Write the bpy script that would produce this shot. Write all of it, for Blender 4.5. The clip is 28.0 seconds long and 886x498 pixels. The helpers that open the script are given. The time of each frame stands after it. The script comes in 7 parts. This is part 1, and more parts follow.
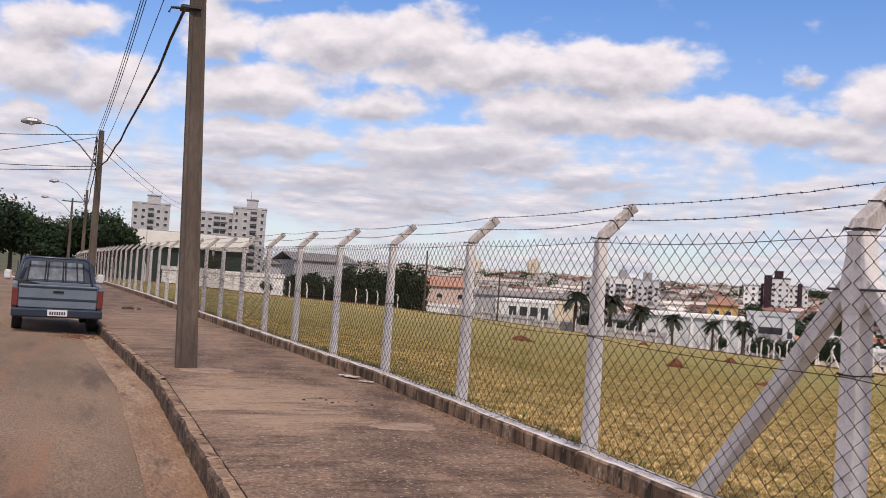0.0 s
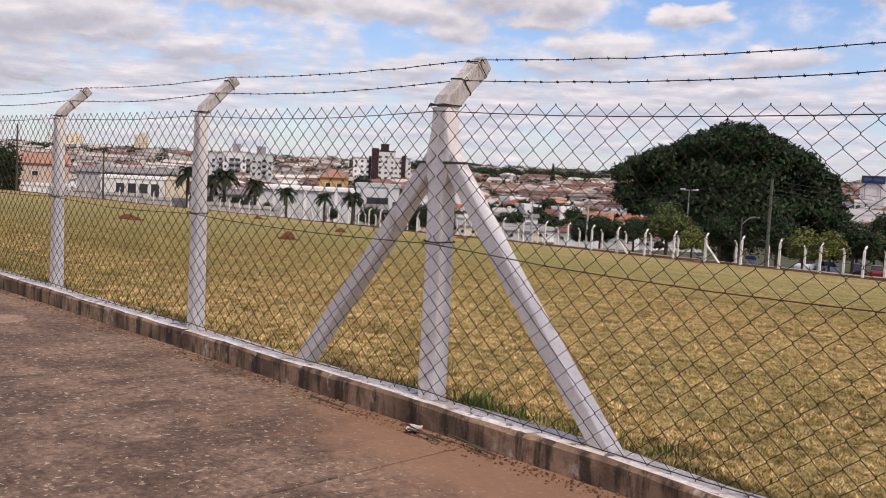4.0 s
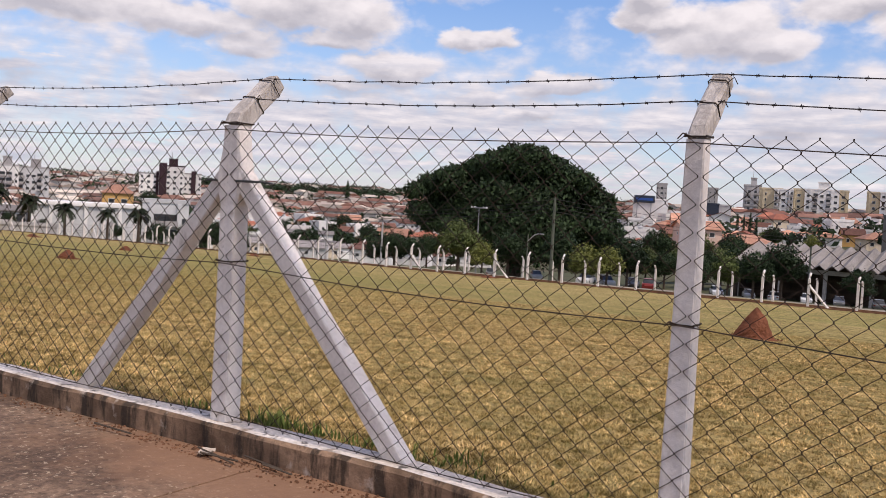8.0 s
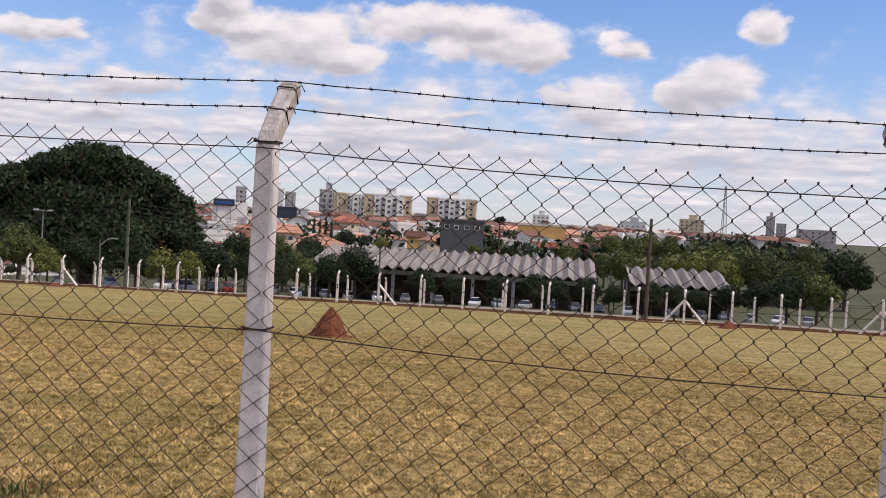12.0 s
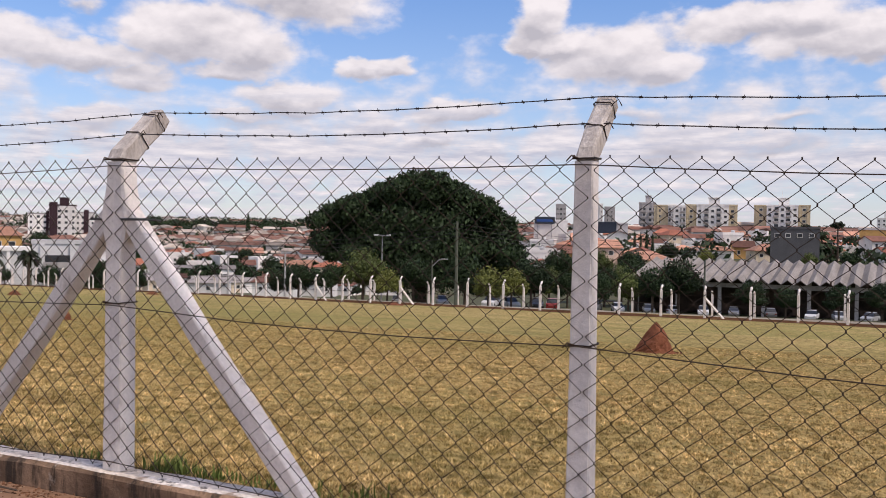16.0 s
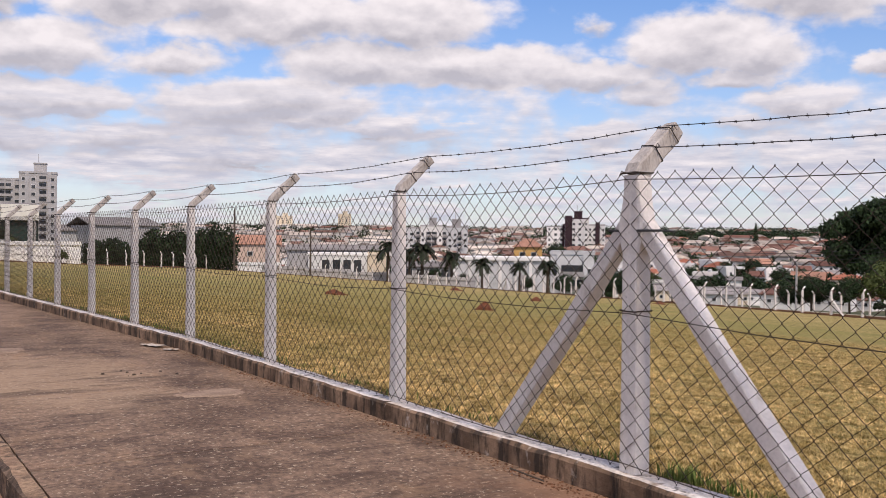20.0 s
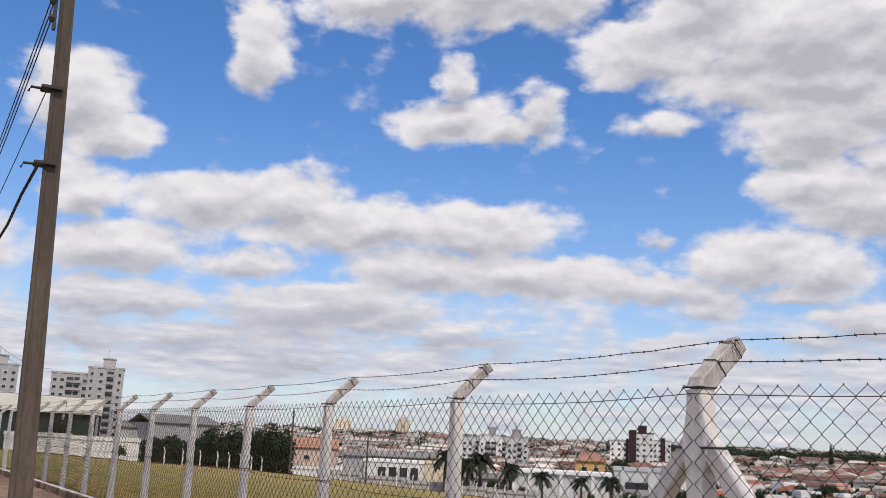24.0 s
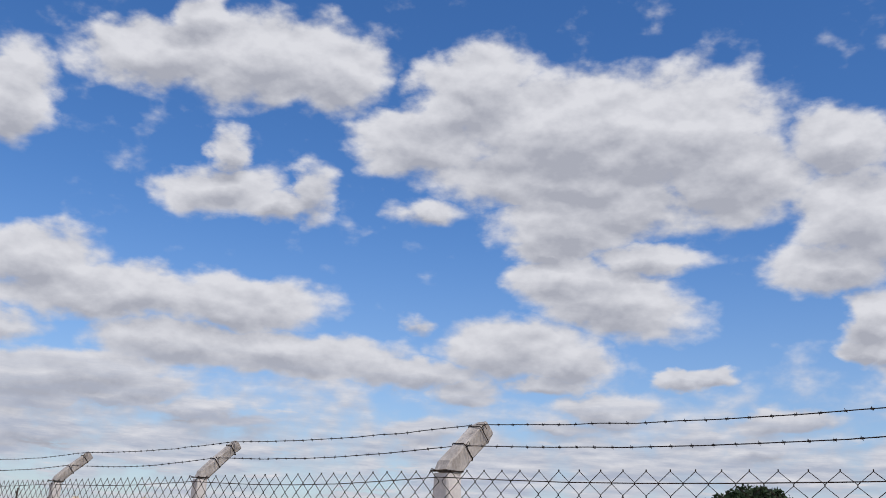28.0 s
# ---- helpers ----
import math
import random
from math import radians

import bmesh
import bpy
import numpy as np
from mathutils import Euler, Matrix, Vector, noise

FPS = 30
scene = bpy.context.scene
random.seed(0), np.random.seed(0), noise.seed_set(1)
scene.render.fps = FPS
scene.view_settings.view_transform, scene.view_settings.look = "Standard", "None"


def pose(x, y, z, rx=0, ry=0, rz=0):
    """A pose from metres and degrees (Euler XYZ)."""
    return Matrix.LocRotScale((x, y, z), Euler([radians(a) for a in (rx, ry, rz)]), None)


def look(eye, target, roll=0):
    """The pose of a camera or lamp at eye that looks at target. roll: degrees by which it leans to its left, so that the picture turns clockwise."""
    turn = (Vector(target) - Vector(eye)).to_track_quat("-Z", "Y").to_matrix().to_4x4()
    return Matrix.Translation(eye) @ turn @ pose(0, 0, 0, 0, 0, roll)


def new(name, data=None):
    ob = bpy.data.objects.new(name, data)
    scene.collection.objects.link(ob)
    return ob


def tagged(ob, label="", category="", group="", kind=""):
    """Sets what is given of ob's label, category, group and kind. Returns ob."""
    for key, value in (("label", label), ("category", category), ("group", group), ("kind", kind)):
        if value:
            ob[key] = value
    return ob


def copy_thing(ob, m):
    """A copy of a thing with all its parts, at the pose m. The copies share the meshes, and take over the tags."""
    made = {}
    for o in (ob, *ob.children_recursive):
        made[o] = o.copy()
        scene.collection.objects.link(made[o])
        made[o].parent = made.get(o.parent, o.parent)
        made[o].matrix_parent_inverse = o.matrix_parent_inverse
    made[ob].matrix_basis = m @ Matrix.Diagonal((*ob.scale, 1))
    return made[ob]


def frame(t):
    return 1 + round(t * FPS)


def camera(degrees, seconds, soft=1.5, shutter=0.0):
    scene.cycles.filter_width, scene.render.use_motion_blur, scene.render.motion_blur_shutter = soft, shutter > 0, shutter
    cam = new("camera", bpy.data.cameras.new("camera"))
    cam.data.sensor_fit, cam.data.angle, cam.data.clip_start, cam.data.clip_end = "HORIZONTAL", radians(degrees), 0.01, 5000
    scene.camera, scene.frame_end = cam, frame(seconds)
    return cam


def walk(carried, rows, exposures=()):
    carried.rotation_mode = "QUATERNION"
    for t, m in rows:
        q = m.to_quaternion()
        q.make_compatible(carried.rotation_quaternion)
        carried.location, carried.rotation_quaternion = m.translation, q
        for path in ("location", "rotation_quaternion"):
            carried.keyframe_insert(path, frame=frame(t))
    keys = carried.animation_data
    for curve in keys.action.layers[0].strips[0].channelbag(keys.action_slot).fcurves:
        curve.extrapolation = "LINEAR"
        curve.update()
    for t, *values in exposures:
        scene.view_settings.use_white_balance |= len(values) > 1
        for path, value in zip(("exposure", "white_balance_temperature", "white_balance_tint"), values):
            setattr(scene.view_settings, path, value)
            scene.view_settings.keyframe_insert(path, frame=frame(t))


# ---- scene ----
cam = camera(51.0, 28.0, soft=0.9)
PATH = [
    (0, (-4.072, -4.011, 1.341), (-3.348, -2.148, 1.406), 3.8),
    (0.5, (-4.06, -4.014, 1.34), (-3.215, -2.201, 1.367), 3.6),
    (1, (-4.037, -3.999, 1.347), (-3.079, -2.243, 1.33), 3.4),
    (1.5, (-4.019, -3.987, 1.345), (-2.98, -2.278, 1.31), 3.0),
    (2, (-4.009, -3.987, 1.349), (-2.891, -2.329, 1.293), 2.9),
    (2.5, (-3.991, -3.981, 1.351), (-2.809, -2.369, 1.29), 3.0),
    (3, (-3.985, -3.998, 1.357), (-2.711, -2.458, 1.271), 2.7),
    (3.5, (-3.97, -3.995, 1.355), (-2.604, -2.539, 1.225), 3.1),
    (5.5, (-3.936, -4.007, 1.36), (-2.47, -2.657, 1.195), 2.4),
    (6, (-3.927, -4.013, 1.368), (-2.416, -2.707, 1.26), 2.2),
    (6.5, (-3.924, -4.03, 1.367), (-2.37, -2.775, 1.253), 2.5),
    (7, (-3.929, -4.073, 1.361), (-2.359, -2.84, 1.237), 4.1),
    (7.5, (-3.968, -4.088, 1.367), (-2.364, -2.894, 1.299), 3.9),
    (8, (-4.015, -4.051, 1.368), (-2.329, -2.98, 1.272), 3.3),
    (8.5, (-4.037, -4.028, 1.364), (-2.279, -3.083, 1.231), 3.7),
    (9, (-4.029, -4.037, 1.369), (-2.2, -3.234, 1.268), 4.0),
    (9.5, (-4.011, -4.045, 1.37), (-2.141, -3.347, 1.25), 3.7),
    (10, (-4.011, -4.054, 1.374), (-2.102, -3.463, 1.292), 3.7),
    (10.5, (-4.008, -4.065, 1.371), (-2.075, -3.561, 1.29), 3.9),
    (11, (-3.997, -4.067, 1.374), (-2.044, -3.64, 1.305), 4.0),
    (11.5, (-3.971, -4.069, 1.374), (-1.995, -3.766, 1.311), 4.0),
    (13.5, (-3.971, -4.091, 1.376), (-1.98, -3.9, 1.369), 2.5),
    (14, (-3.983, -4.089, 1.376), (-2.014, -3.737, 1.363), 2.4),
    (14.5, (-3.994, -4.089, 1.377), (-2.058, -3.589, 1.372), 1.9),
    (15, (-3.981, -4.084, 1.378), (-2.078, -3.469, 1.373), 1.5),
    (15.5, (-3.958, -4.075, 1.379), (-2.104, -3.324, 1.366), 1.0),
    (16, (-3.949, -4.062, 1.377), (-2.161, -3.166, 1.347), 1.0),
    (16.5, (-3.954, -4.049, 1.378), (-2.265, -2.978, 1.353), 1.2),
    (17, (-3.959, -4.044, 1.379), (-2.382, -2.814, 1.345), 1.3),
    (17.5, (-3.963, -4.051, 1.378), (-2.485, -2.703, 1.342), 1.0),
    (18, (-3.945, -4.029, 1.375), (-2.561, -2.586, 1.345), 1.1),
    (18.5, (-3.946, -4.022, 1.372), (-2.627, -2.519, 1.371), 1.0),
    (19, (-3.961, -4.032, 1.375), (-2.705, -2.476, 1.396), 0.5),
    (19.5, (-3.972, -4.032, 1.375), (-2.805, -2.408, 1.37), 0.3),
    (20, (-3.971, -4.022, 1.375), (-2.884, -2.343, 1.353), 0.6),
    (20.5, (-3.97, -4.037, 1.375), (-2.951, -2.316, 1.344), 1.0),
    (21, (-3.957, -4.044, 1.364), (-2.975, -2.301, 1.349), 1.7),
    (21.5, (-3.951, -4.033, 1.36), (-3.003, -2.273, 1.345), 1.8),
    (22, (-3.97, -4.037, 1.366), (-3.119, -2.228, 1.402), 1.4),
    (22.5, (-3.953, -4.022, 1.37), (-3.101, -2.229, 1.611), 1.4),
    (24.5, (-3.955, -4.035, 1.372), (-2.984, -2.339, 1.798), 3.0),
    (25, (-3.948, -4.031, 1.372), (-2.929, -2.364, 1.8), 2.7),
    (25.5, (-3.941, -4.026, 1.372), (-2.864, -2.398, 1.805), 2.9),
    (26, (-3.934, -4.022, 1.372), (-2.823, -2.436, 1.873), 2.5),
    (26.5, (-3.926, -4.018, 1.372), (-2.755, -2.478, 1.877), 2.7),
    (27, (-3.919, -4.014, 1.372), (-2.703, -2.517, 1.902), 2.9),
    (27.5, (-3.912, -4.009, 1.372), (-2.648, -2.568, 1.942), 2.9),
    (28, (-3.905, -4.005, 1.372), (-2.596, -2.618, 1.976), 3.1),
]
walk(cam, [(t, look(eye, target, roll)) for t, eye, target, roll in PATH],
     [(0, -0.10, 6700, 19), (22, -0.10, 6700, 19), (25, -0.27, 6350, 12), (28, -0.40, 6220, 12)])
# ---- sky and sun ----
SUN_EL, SUN_AZ = radians(54), radians(190)          # azimuth from +y towards +x
world = bpy.data.worlds.new("sky_world")
scene.world = world
world.use_nodes = True
WN, WL = world.node_tree.nodes, world.node_tree.links
WN.clear()


def wn(kind, **kw):
    n = WN.new(kind)
    for k, v in kw.items():
        if k == "operation":
            n.operation = v
        elif k == "blend":
            n.data_type, n.blend_type = "RGBA", v
    return n


def wmath(op, a, b=None, c=None, clamp=False):
    n = WN.new("ShaderNodeMath")
    n.operation, n.use_clamp = op, clamp
    for i, v in enumerate((a, b, c)):
        if v is None:
            continue
        if isinstance(v, (int, float)):
            n.inputs[i].default_value = v
        else:
            WL.new(v, n.inputs[i])
    return n.outputs[0]


CLOUDS = []


def cloud(az, el, w, h, tilt=0, s=1.0):
    """One puff of cloud: bearing, height, half width, half height and tilt in degrees, and how dense it is."""
    CLOUDS.append((az, el, w, h, tilt, s))


# the high bank over the field
cloud(24.5, 27.3, 5.2, 1.9, 11)
cloud(31.0, 27.8, 7.4, 2.5, 8)
cloud(35.2, 27.8, 4.0, 2.3, 6)
cloud(25.9, 29.6, 2.2, 1.4, 10)
cloud(16.1, 23.3, 2.3, 2.6, 14)
cloud(44.5, 27.3, 5.0, 2.5, 22, 1)
cloud(51.1, 25.4, 9.8, 3.1, 0)
cloud(57.4, 24.9, 8.6, 3.2, -3)
cloud(41.3, 24.1, 4.5, 1.9, 3)
cloud(51.1, 22.3, 10.0, 1.9, 0)
cloud(61.2, 22.4, 6.2, 2.8, -4)
cloud(67.9, 23.4, 3.8, 1.9, -7)
cloud(69.1, 19.2, 4.5, 2.5, -5)
cloud(66.7, 16.3, 4.3, 1.4, -4)
cloud(68.9, 13.5, 1.8, 1.6, -3)
cloud(68.8, 11.6, 1.5, 0.7, -2)
cloud(28.8, 19.9, 3.8, 1.4, 8, 0.9)
cloud(29.2, 22.0, 1.4, 1.3, 8, 0.8)
cloud(34.9, 20.6, 1.5, 1.8, 6, 0.7)
cloud(32.8, 19.4, 2.5, 0.9, 6, 0.7)
cloud(42.3, 19.7, 3.0, 0.8, 3, 0.5)
cloud(51.2, 19.1, 5.1, 1.7, 0)
cloud(54.4, 20.4, 5.7, 1.9, -1)
cloud(50.5, 17.8, 3.2, 1.0, 1)
cloud(54.0, 14.8, 5.7, 1.9, -12, 1)
cloud(56.2, 17.0, 3.5, 0.9, -1, 0.8)
cloud(51.2, 16.0, 3.6, 1.2, 1)
cloud(18.8, 14.4, 4.2, 1.7, 9)
# long rows under it
cloud(23.4, 13.1, 6.9, 1.6, 4, 1)
cloud(30.7, 13.3, 5.8, 1.6, 2, 1)
cloud(27.7, 10.5, 6.2, 1.2, 0, 1)
cloud(34.5, 10.6, 7.9, 1.2, 1, 1)
cloud(41.5, 10.0, 5.6, 0.9, -1, 0.9)
cloud(47.8, 11.7, 5.3, 1.6, 2)
cloud(51.6, 10.8, 2.9, 1.2, 1)
cloud(42.0, 12.8, 1.4, 0.7, 3, 0.6)
cloud(22.6, 8.3, 4.6, 1.1, 6)
cloud(20.1, 7.0, 3.8, 1.1, 6)
cloud(25.9, 7.6, 3.5, 0.7, 6, 0.8)
cloud(45.1, 9.0, 2.8, 0.9, 3, 0.9)
cloud(49.9, 9.4, 3.1, 0.6, 2, 0.8)
cloud(53.4, 8.3, 3.7, 0.8, 2, 0.9)
cloud(42.4, 6.5, 3.1, 0.7, 3, 0.8)
cloud(59.9, 10.1, 1.7, 0.6, 0, 0.9)
cloud(64.9, 7.7, 2.6, 0.6, 0, 0.9)
cloud(59.3, 6.7, 1.9, 0.5, 1, 0.7)
cloud(31.6, 6.3, 3.9, 0.7, 4, 0.6)
cloud(50.7, 6.9, 4.4, 0.6, 2, 0.6)
# over the street
cloud(6.1, 19.0, 3.2, 2.3, 11)
cloud(8.2, 17.0, 2.8, 1.3, 10, 0.8)
cloud(6.8, 13.6, 2.5, 1.7, 9, 0.9)
cloud(14.4, 13.9, 4.9, 1.7, 7)
cloud(9.1, 10.5, 5.5, 1.4, 7, 0.9)
cloud(16.5, 10.3, 4.3, 0.8, 5, 0.7)
cloud(10.3, 7.7, 5.8, 1.0, 6)
cloud(7.6, 7.9, 3.2, 0.9, 6)
cloud(19.1, 7.8, 6.0, 1.3, 4)
cloud(24.2, 7.1, 3.1, 0.8, 4, 0.9)
cloud(7.9, 5.5, 3.2, 0.8, 5, 0.9)
cloud(13.7, 5.7, 6.3, 0.8, 5, 0.8)
cloud(20.3, 4.8, 5.0, 0.7, 4, 0.7)
cloud(28.8, 6.7, 4.5, 0.6, 3, 0.6)
# over the far side of the lawn
cloud(73.5, 11.0, 4.1, 1.6, 5)
cloud(76.3, 10.2, 2.4, 1.1, 4)
cloud(70.4, 11.7, 2.7, 1.0, 5, 0.8)
cloud(81.7, 12.7, 5.5, 1.0, 3)
cloud(85.2, 11.8, 4.4, 1.2, 2)
cloud(87.9, 11.1, 2.5, 0.9, 2)
cloud(58.0, 10.0, 1.8, 0.6, 7)
cloud(93.5, 11.6, 1.3, 0.6, 1, 0.8)
cloud(91.6, 8.3, 2.6, 1.4, 2, 0.95)
cloud(89.4, 8.7, 1.7, 0.7, 2, 0.8)
cloud(93.2, 7.0, 1.9, 0.7, 2, 0.8)
cloud(98.6, 9.7, 2.8, 1.4, 0)
cloud(97.1, 9.1, 1.8, 1.1, 1)
cloud(101.0, 12.8, 1.6, 1.0, -1)
cloud(62.9, 7.6, 2.1, 0.7, 6, 0.9)
cloud(62.4, 5.9, 2.1, 0.5, 6, 0.8)
cloud(53.3, 8.2, 2.9, 1.0, 8, 0.7)
cloud(54.5, 7.6, 1.8, 0.6, 7, 0.7)
cloud(77.7, 5.9, 3.1, 0.9, 4, 0.7)
cloud(83.2, 5.9, 3.4, 0.7, 3, 0.6)
cloud(98.9, 5.6, 3.6, 0.8, 2, 0.6)
cloud(74.8, 7.5, 4.1, 0.6, 4, 0.5)
cloud(83.8, 7.3, 2.0, 0.5, 3, 0.6)
# above the truck
cloud(-3.6, 7.7, 1.7, 0.8, 8)
cloud(-3.3, 10.6, 3.5, 1.8, 9)
cloud(0.4, 9.8, 3.7, 1.4, 8)
cloud(7.2, 13.6, 1.3, 1.9, 7, 0.8)
cloud(-2.3, 13.2, 3.5, 1.1, 9, 0.9)


def build_sky():
    sky = WN.new("ShaderNodeTexSky")
    sky.sky_type, sky.sun_disc = "NISHITA", False
    sky.sun_elevation, sky.sun_rotation = SUN_EL, SUN_AZ
    sky.air_density, sky.dust_density, sky.ozone_density = 1.0, 0.1, 3.0
    tc = WN.new("ShaderNodeTexCoord")
    sep = WN.new("ShaderNodeSeparateXYZ")
    WL.new(tc.outputs["Generated"], sep.inputs[0])
    X, Y, Z = sep.outputs
    az = wmath("MULTIPLY", wmath("ARCTAN2", X, Y), 180 / math.pi)
    el = wmath("MULTIPLY", wmath("ARCSINE", Z), 180 / math.pi)
    # ragged outline: the angles are pushed about by noise before the puffs are laid in
    comb = WN.new("ShaderNodeCombineXYZ")
    WL.new(az, comb.inputs[0])
    WL.new(wmath("MULTIPLY", el, 1.7), comb.inputs[1])

    def nz(scale, detail, rough, seed, src=None):
        n = WN.new("ShaderNodeTexNoise")
        n.noise_dimensions = "4D"
        n.inputs["W"].default_value = seed
        n.inputs["Scale"].default_value, n.inputs["Detail"].default_value, n.inputs["Roughness"].default_value = scale, detail, rough
        WL.new((src or comb).outputs[0], n.inputs["Vector"])
        return n
    big, fine = nz(0.16, 5, 0.55, 3.1), nz(0.36, 5, 0.50, 8.4)
    wob = WN.new("ShaderNodeSeparateColor")
    WL.new(big.outputs["Color"], wob.inputs[0])
    wob2 = WN.new("ShaderNodeSeparateColor")
    WL.new(nz(0.55, 4, 0.55, 5.7).outputs["Color"], wob2.inputs[0])
    az2 = wmath("ADD", az, wmath("ADD", wmath("MULTIPLY_ADD", wob.outputs[0], 2.6, -1.3), wmath("MULTIPLY_ADD", wob2.outputs[0], 2.0, -1.0)))
    el2 = wmath("ADD", el, wmath("ADD", wmath("MULTIPLY_ADD", wob.outputs[1], 1.6, -0.8), wmath("MULTIPLY_ADD", wob2.outputs[1], 1.3, -0.65)))
    pos = WN.new("ShaderNodeCombineXYZ")
    WL.new(az2, pos.inputs[0])
    WL.new(el2, pos.inputs[1])

    def puff(a, e, w, h, tilt):
        mp, gr = WN.new("ShaderNodeMapping"), WN.new("ShaderNodeTexGradient")
        mp.vector_type, gr.gradient_type = "TEXTURE", "SPHERICAL"
        mp.inputs["Location"].default_value, mp.inputs["Rotation"].default_value, mp.inputs["Scale"].default_value = (a, e, 0), (0, 0, radians(tilt)), (w, h, 1)
        WL.new(pos.outputs[0], mp.inputs[0])
        WL.new(mp.outputs[0], gr.inputs[0])
        return gr.outputs["Fac"]
    dens = under = None
    for a, e, w, h, tilt, s in CLOUDS:
        g = puff(a, e, w * 1.32, h * 1.48, tilt)
        if s != 1.0:
            g = wmath("MULTIPLY", g, s)
        lo = puff(a, e - 0.75 * h, w, h * 0.85, tilt)
        dens = g if dens is None else wmath("MAXIMUM", dens, g)
        under = lo if under is None else wmath("MAXIMUM", under, lo)
    # a thin veil low over the skyline and scattered scraps away from the puffs
    veil = wmath("MULTIPLY", wmath("SUBTRACT", 1.0, wmath("MULTIPLY", wmath("ABSOLUTE", wmath("SUBTRACT", el, 5.0)), 0.14), clamp=True), 0.40)
    back = wmath("MULTIPLY", wmath("GREATER_THAN", wmath("ABSOLUTE", wmath("SUBTRACT", az, 58.0)), 66.0), 0.3)
    dens = wmath("MAXIMUM", wmath("MAXIMUM", dens, veil), back)
    n = wmath("ADD", wmath("MULTIPLY", fine.outputs[0], 0.75), wmath("MULTIPLY", big.outputs[0], 0.55))
    # long level layers near the skyline
    flat = WN.new("ShaderNodeCombineXYZ")
    WL.new(wmath("MULTIPLY", az, 0.30), flat.inputs[0])
    WL.new(wmath("MULTIPLY", el, 1.9), flat.inputs[1])
    lay = WN.new("ShaderNodeTexNoise")
    lay.inputs["Scale"].default_value, lay.inputs["Detail"].default_value, lay.inputs["Roughness"].default_value = 0.72, 7, 0.62
    WL.new(flat.outputs[0], lay.inputs["Vector"])
    lowmask = wmath("SUBTRACT", 1.0, wmath("MULTIPLY", wmath("MAXIMUM", wmath("SUBTRACT", el, 5.0), 0.0), 0.16), clamp=True)
    layers = wmath("MULTIPLY", wmath("MULTIPLY_ADD", lay.outputs[0], 1.9, -0.72), lowmask)
    cover = wmath("ADD", wmath("MAXIMUM", dens, layers), wmath("MULTIPLY_ADD", n, 1.2, -0.76))
    ramp = WN.new("ShaderNodeMapRange")
    ramp.interpolation_type = "SMOOTHSTEP"
    WL.new(cover, ramp.inputs[0])
    ramp.inputs[1].default_value, ramp.inputs[2].default_value = 0.09, 0.46
    # grey bellies, bright crowns: each lump is darker where more cloud lies above it
    above = WN.new("ShaderNodeCombineXYZ")
    WL.new(az, above.inputs[0])
    WL.new(wmath("MULTIPLY", wmath("ADD", el, 0.55), 1.7), above.inputs[1])
    lump = wmath("MULTIPLY", wmath("SUBTRACT", nz(0.36, 5, 0.50, 8.4, above).outputs[0], fine.outputs[0]), 1.5)
    flat2 = WN.new("ShaderNodeCombineXYZ")
    WL.new(wmath("MULTIPLY", az, 0.30), flat2.inputs[0])
    WL.new(wmath("MULTIPLY", wmath("ADD", el, 0.28), 1.9), flat2.inputs[1])
    lay2 = WN.new("ShaderNodeTexNoise")
    lay2.inputs["Scale"].default_value, lay2.inputs["Detail"].default_value, lay2.inputs["Roughness"].default_value = 0.72, 7, 0.62
    WL.new(flat2.outputs[0], lay2.inputs["Vector"])
    step = wmath("MULTIPLY_ADD", wmath("SUBTRACT", lay2.outputs[0], lay.outputs[0]), 2.8, 0.55, clamp=True)
    belly = wmath("ADD", wmath("MULTIPLY", under, 1.25), wmath("ADD", lump, wmath("MULTIPLY_ADD", fine.outputs[0], -1.2, 0.58)))
    shade = WN.new("ShaderNodeMapRange")
    WL.new(belly, shade.inputs[0])
    shade.inputs[1].default_value, shade.inputs[2].default_value = -0.25, 1.05
    col = WN.new("ShaderNodeMix")
    col.data_type = "RGBA"
    WL.new(shade.outputs[0], col.inputs[0])
    col.inputs[6].default_value, col.inputs[7].default_value = (*CLOUD_LIGHT, 1), (*CLOUD_DARK, 1)
    # distant layers are greyer
    grey = WN.new("ShaderNodeMix")
    grey.data_type = "RGBA"
    WL.new(wmath("MULTIPLY", wmath("MULTIPLY", lowmask, step), 0.95), grey.inputs[0])
    WL.new(col.outputs[2], grey.inputs[6])
    grey.inputs[7].default_value = (4.55, 4.95, 5.85, 1)
    # the low sky is whiter with distance
    haze = wmath("MULTIPLY", wmath("POWER", wmath("SUBTRACT", 1.0, wmath("MULTIPLY", wmath("MAXIMUM", el, 0.0), 0.045), clamp=True), 2.0), 0.75)
    hz = WN.new("ShaderNodeMix")
    hz.data_type = "RGBA"
    WL.new(haze, hz.inputs[0])
    deep = WN.new("ShaderNodeHueSaturation")
    deep.inputs["Hue"].default_value, deep.inputs["Saturation"].default_value, deep.inputs["Value"].default_value = 0.507, 1.25, 1.40
    WL.new(sky.outputs[0], deep.inputs["Color"])
    WL.new(deep.outputs[0], hz.inputs[6])
    hz.inputs[7].default_value = (*HAZE, 1)
    mix = WN.new("ShaderNodeMix")
    mix.data_type = "RGBA"
    WL.new(ramp.outputs[0], mix.inputs[0])
    WL.new(hz.outputs[2], mix.inputs[6])
    WL.new(grey.outputs[2], mix.inputs[7])
    bg = WN.new("ShaderNodeBackground")
    bg.inputs[1].default_value = SKY_STRENGTH
    WL.new(mix.outputs[2], bg.inputs[0])
    out = WN.new("ShaderNodeOutputWorld")
    WL.new(bg.outputs[0], out.inputs[0])


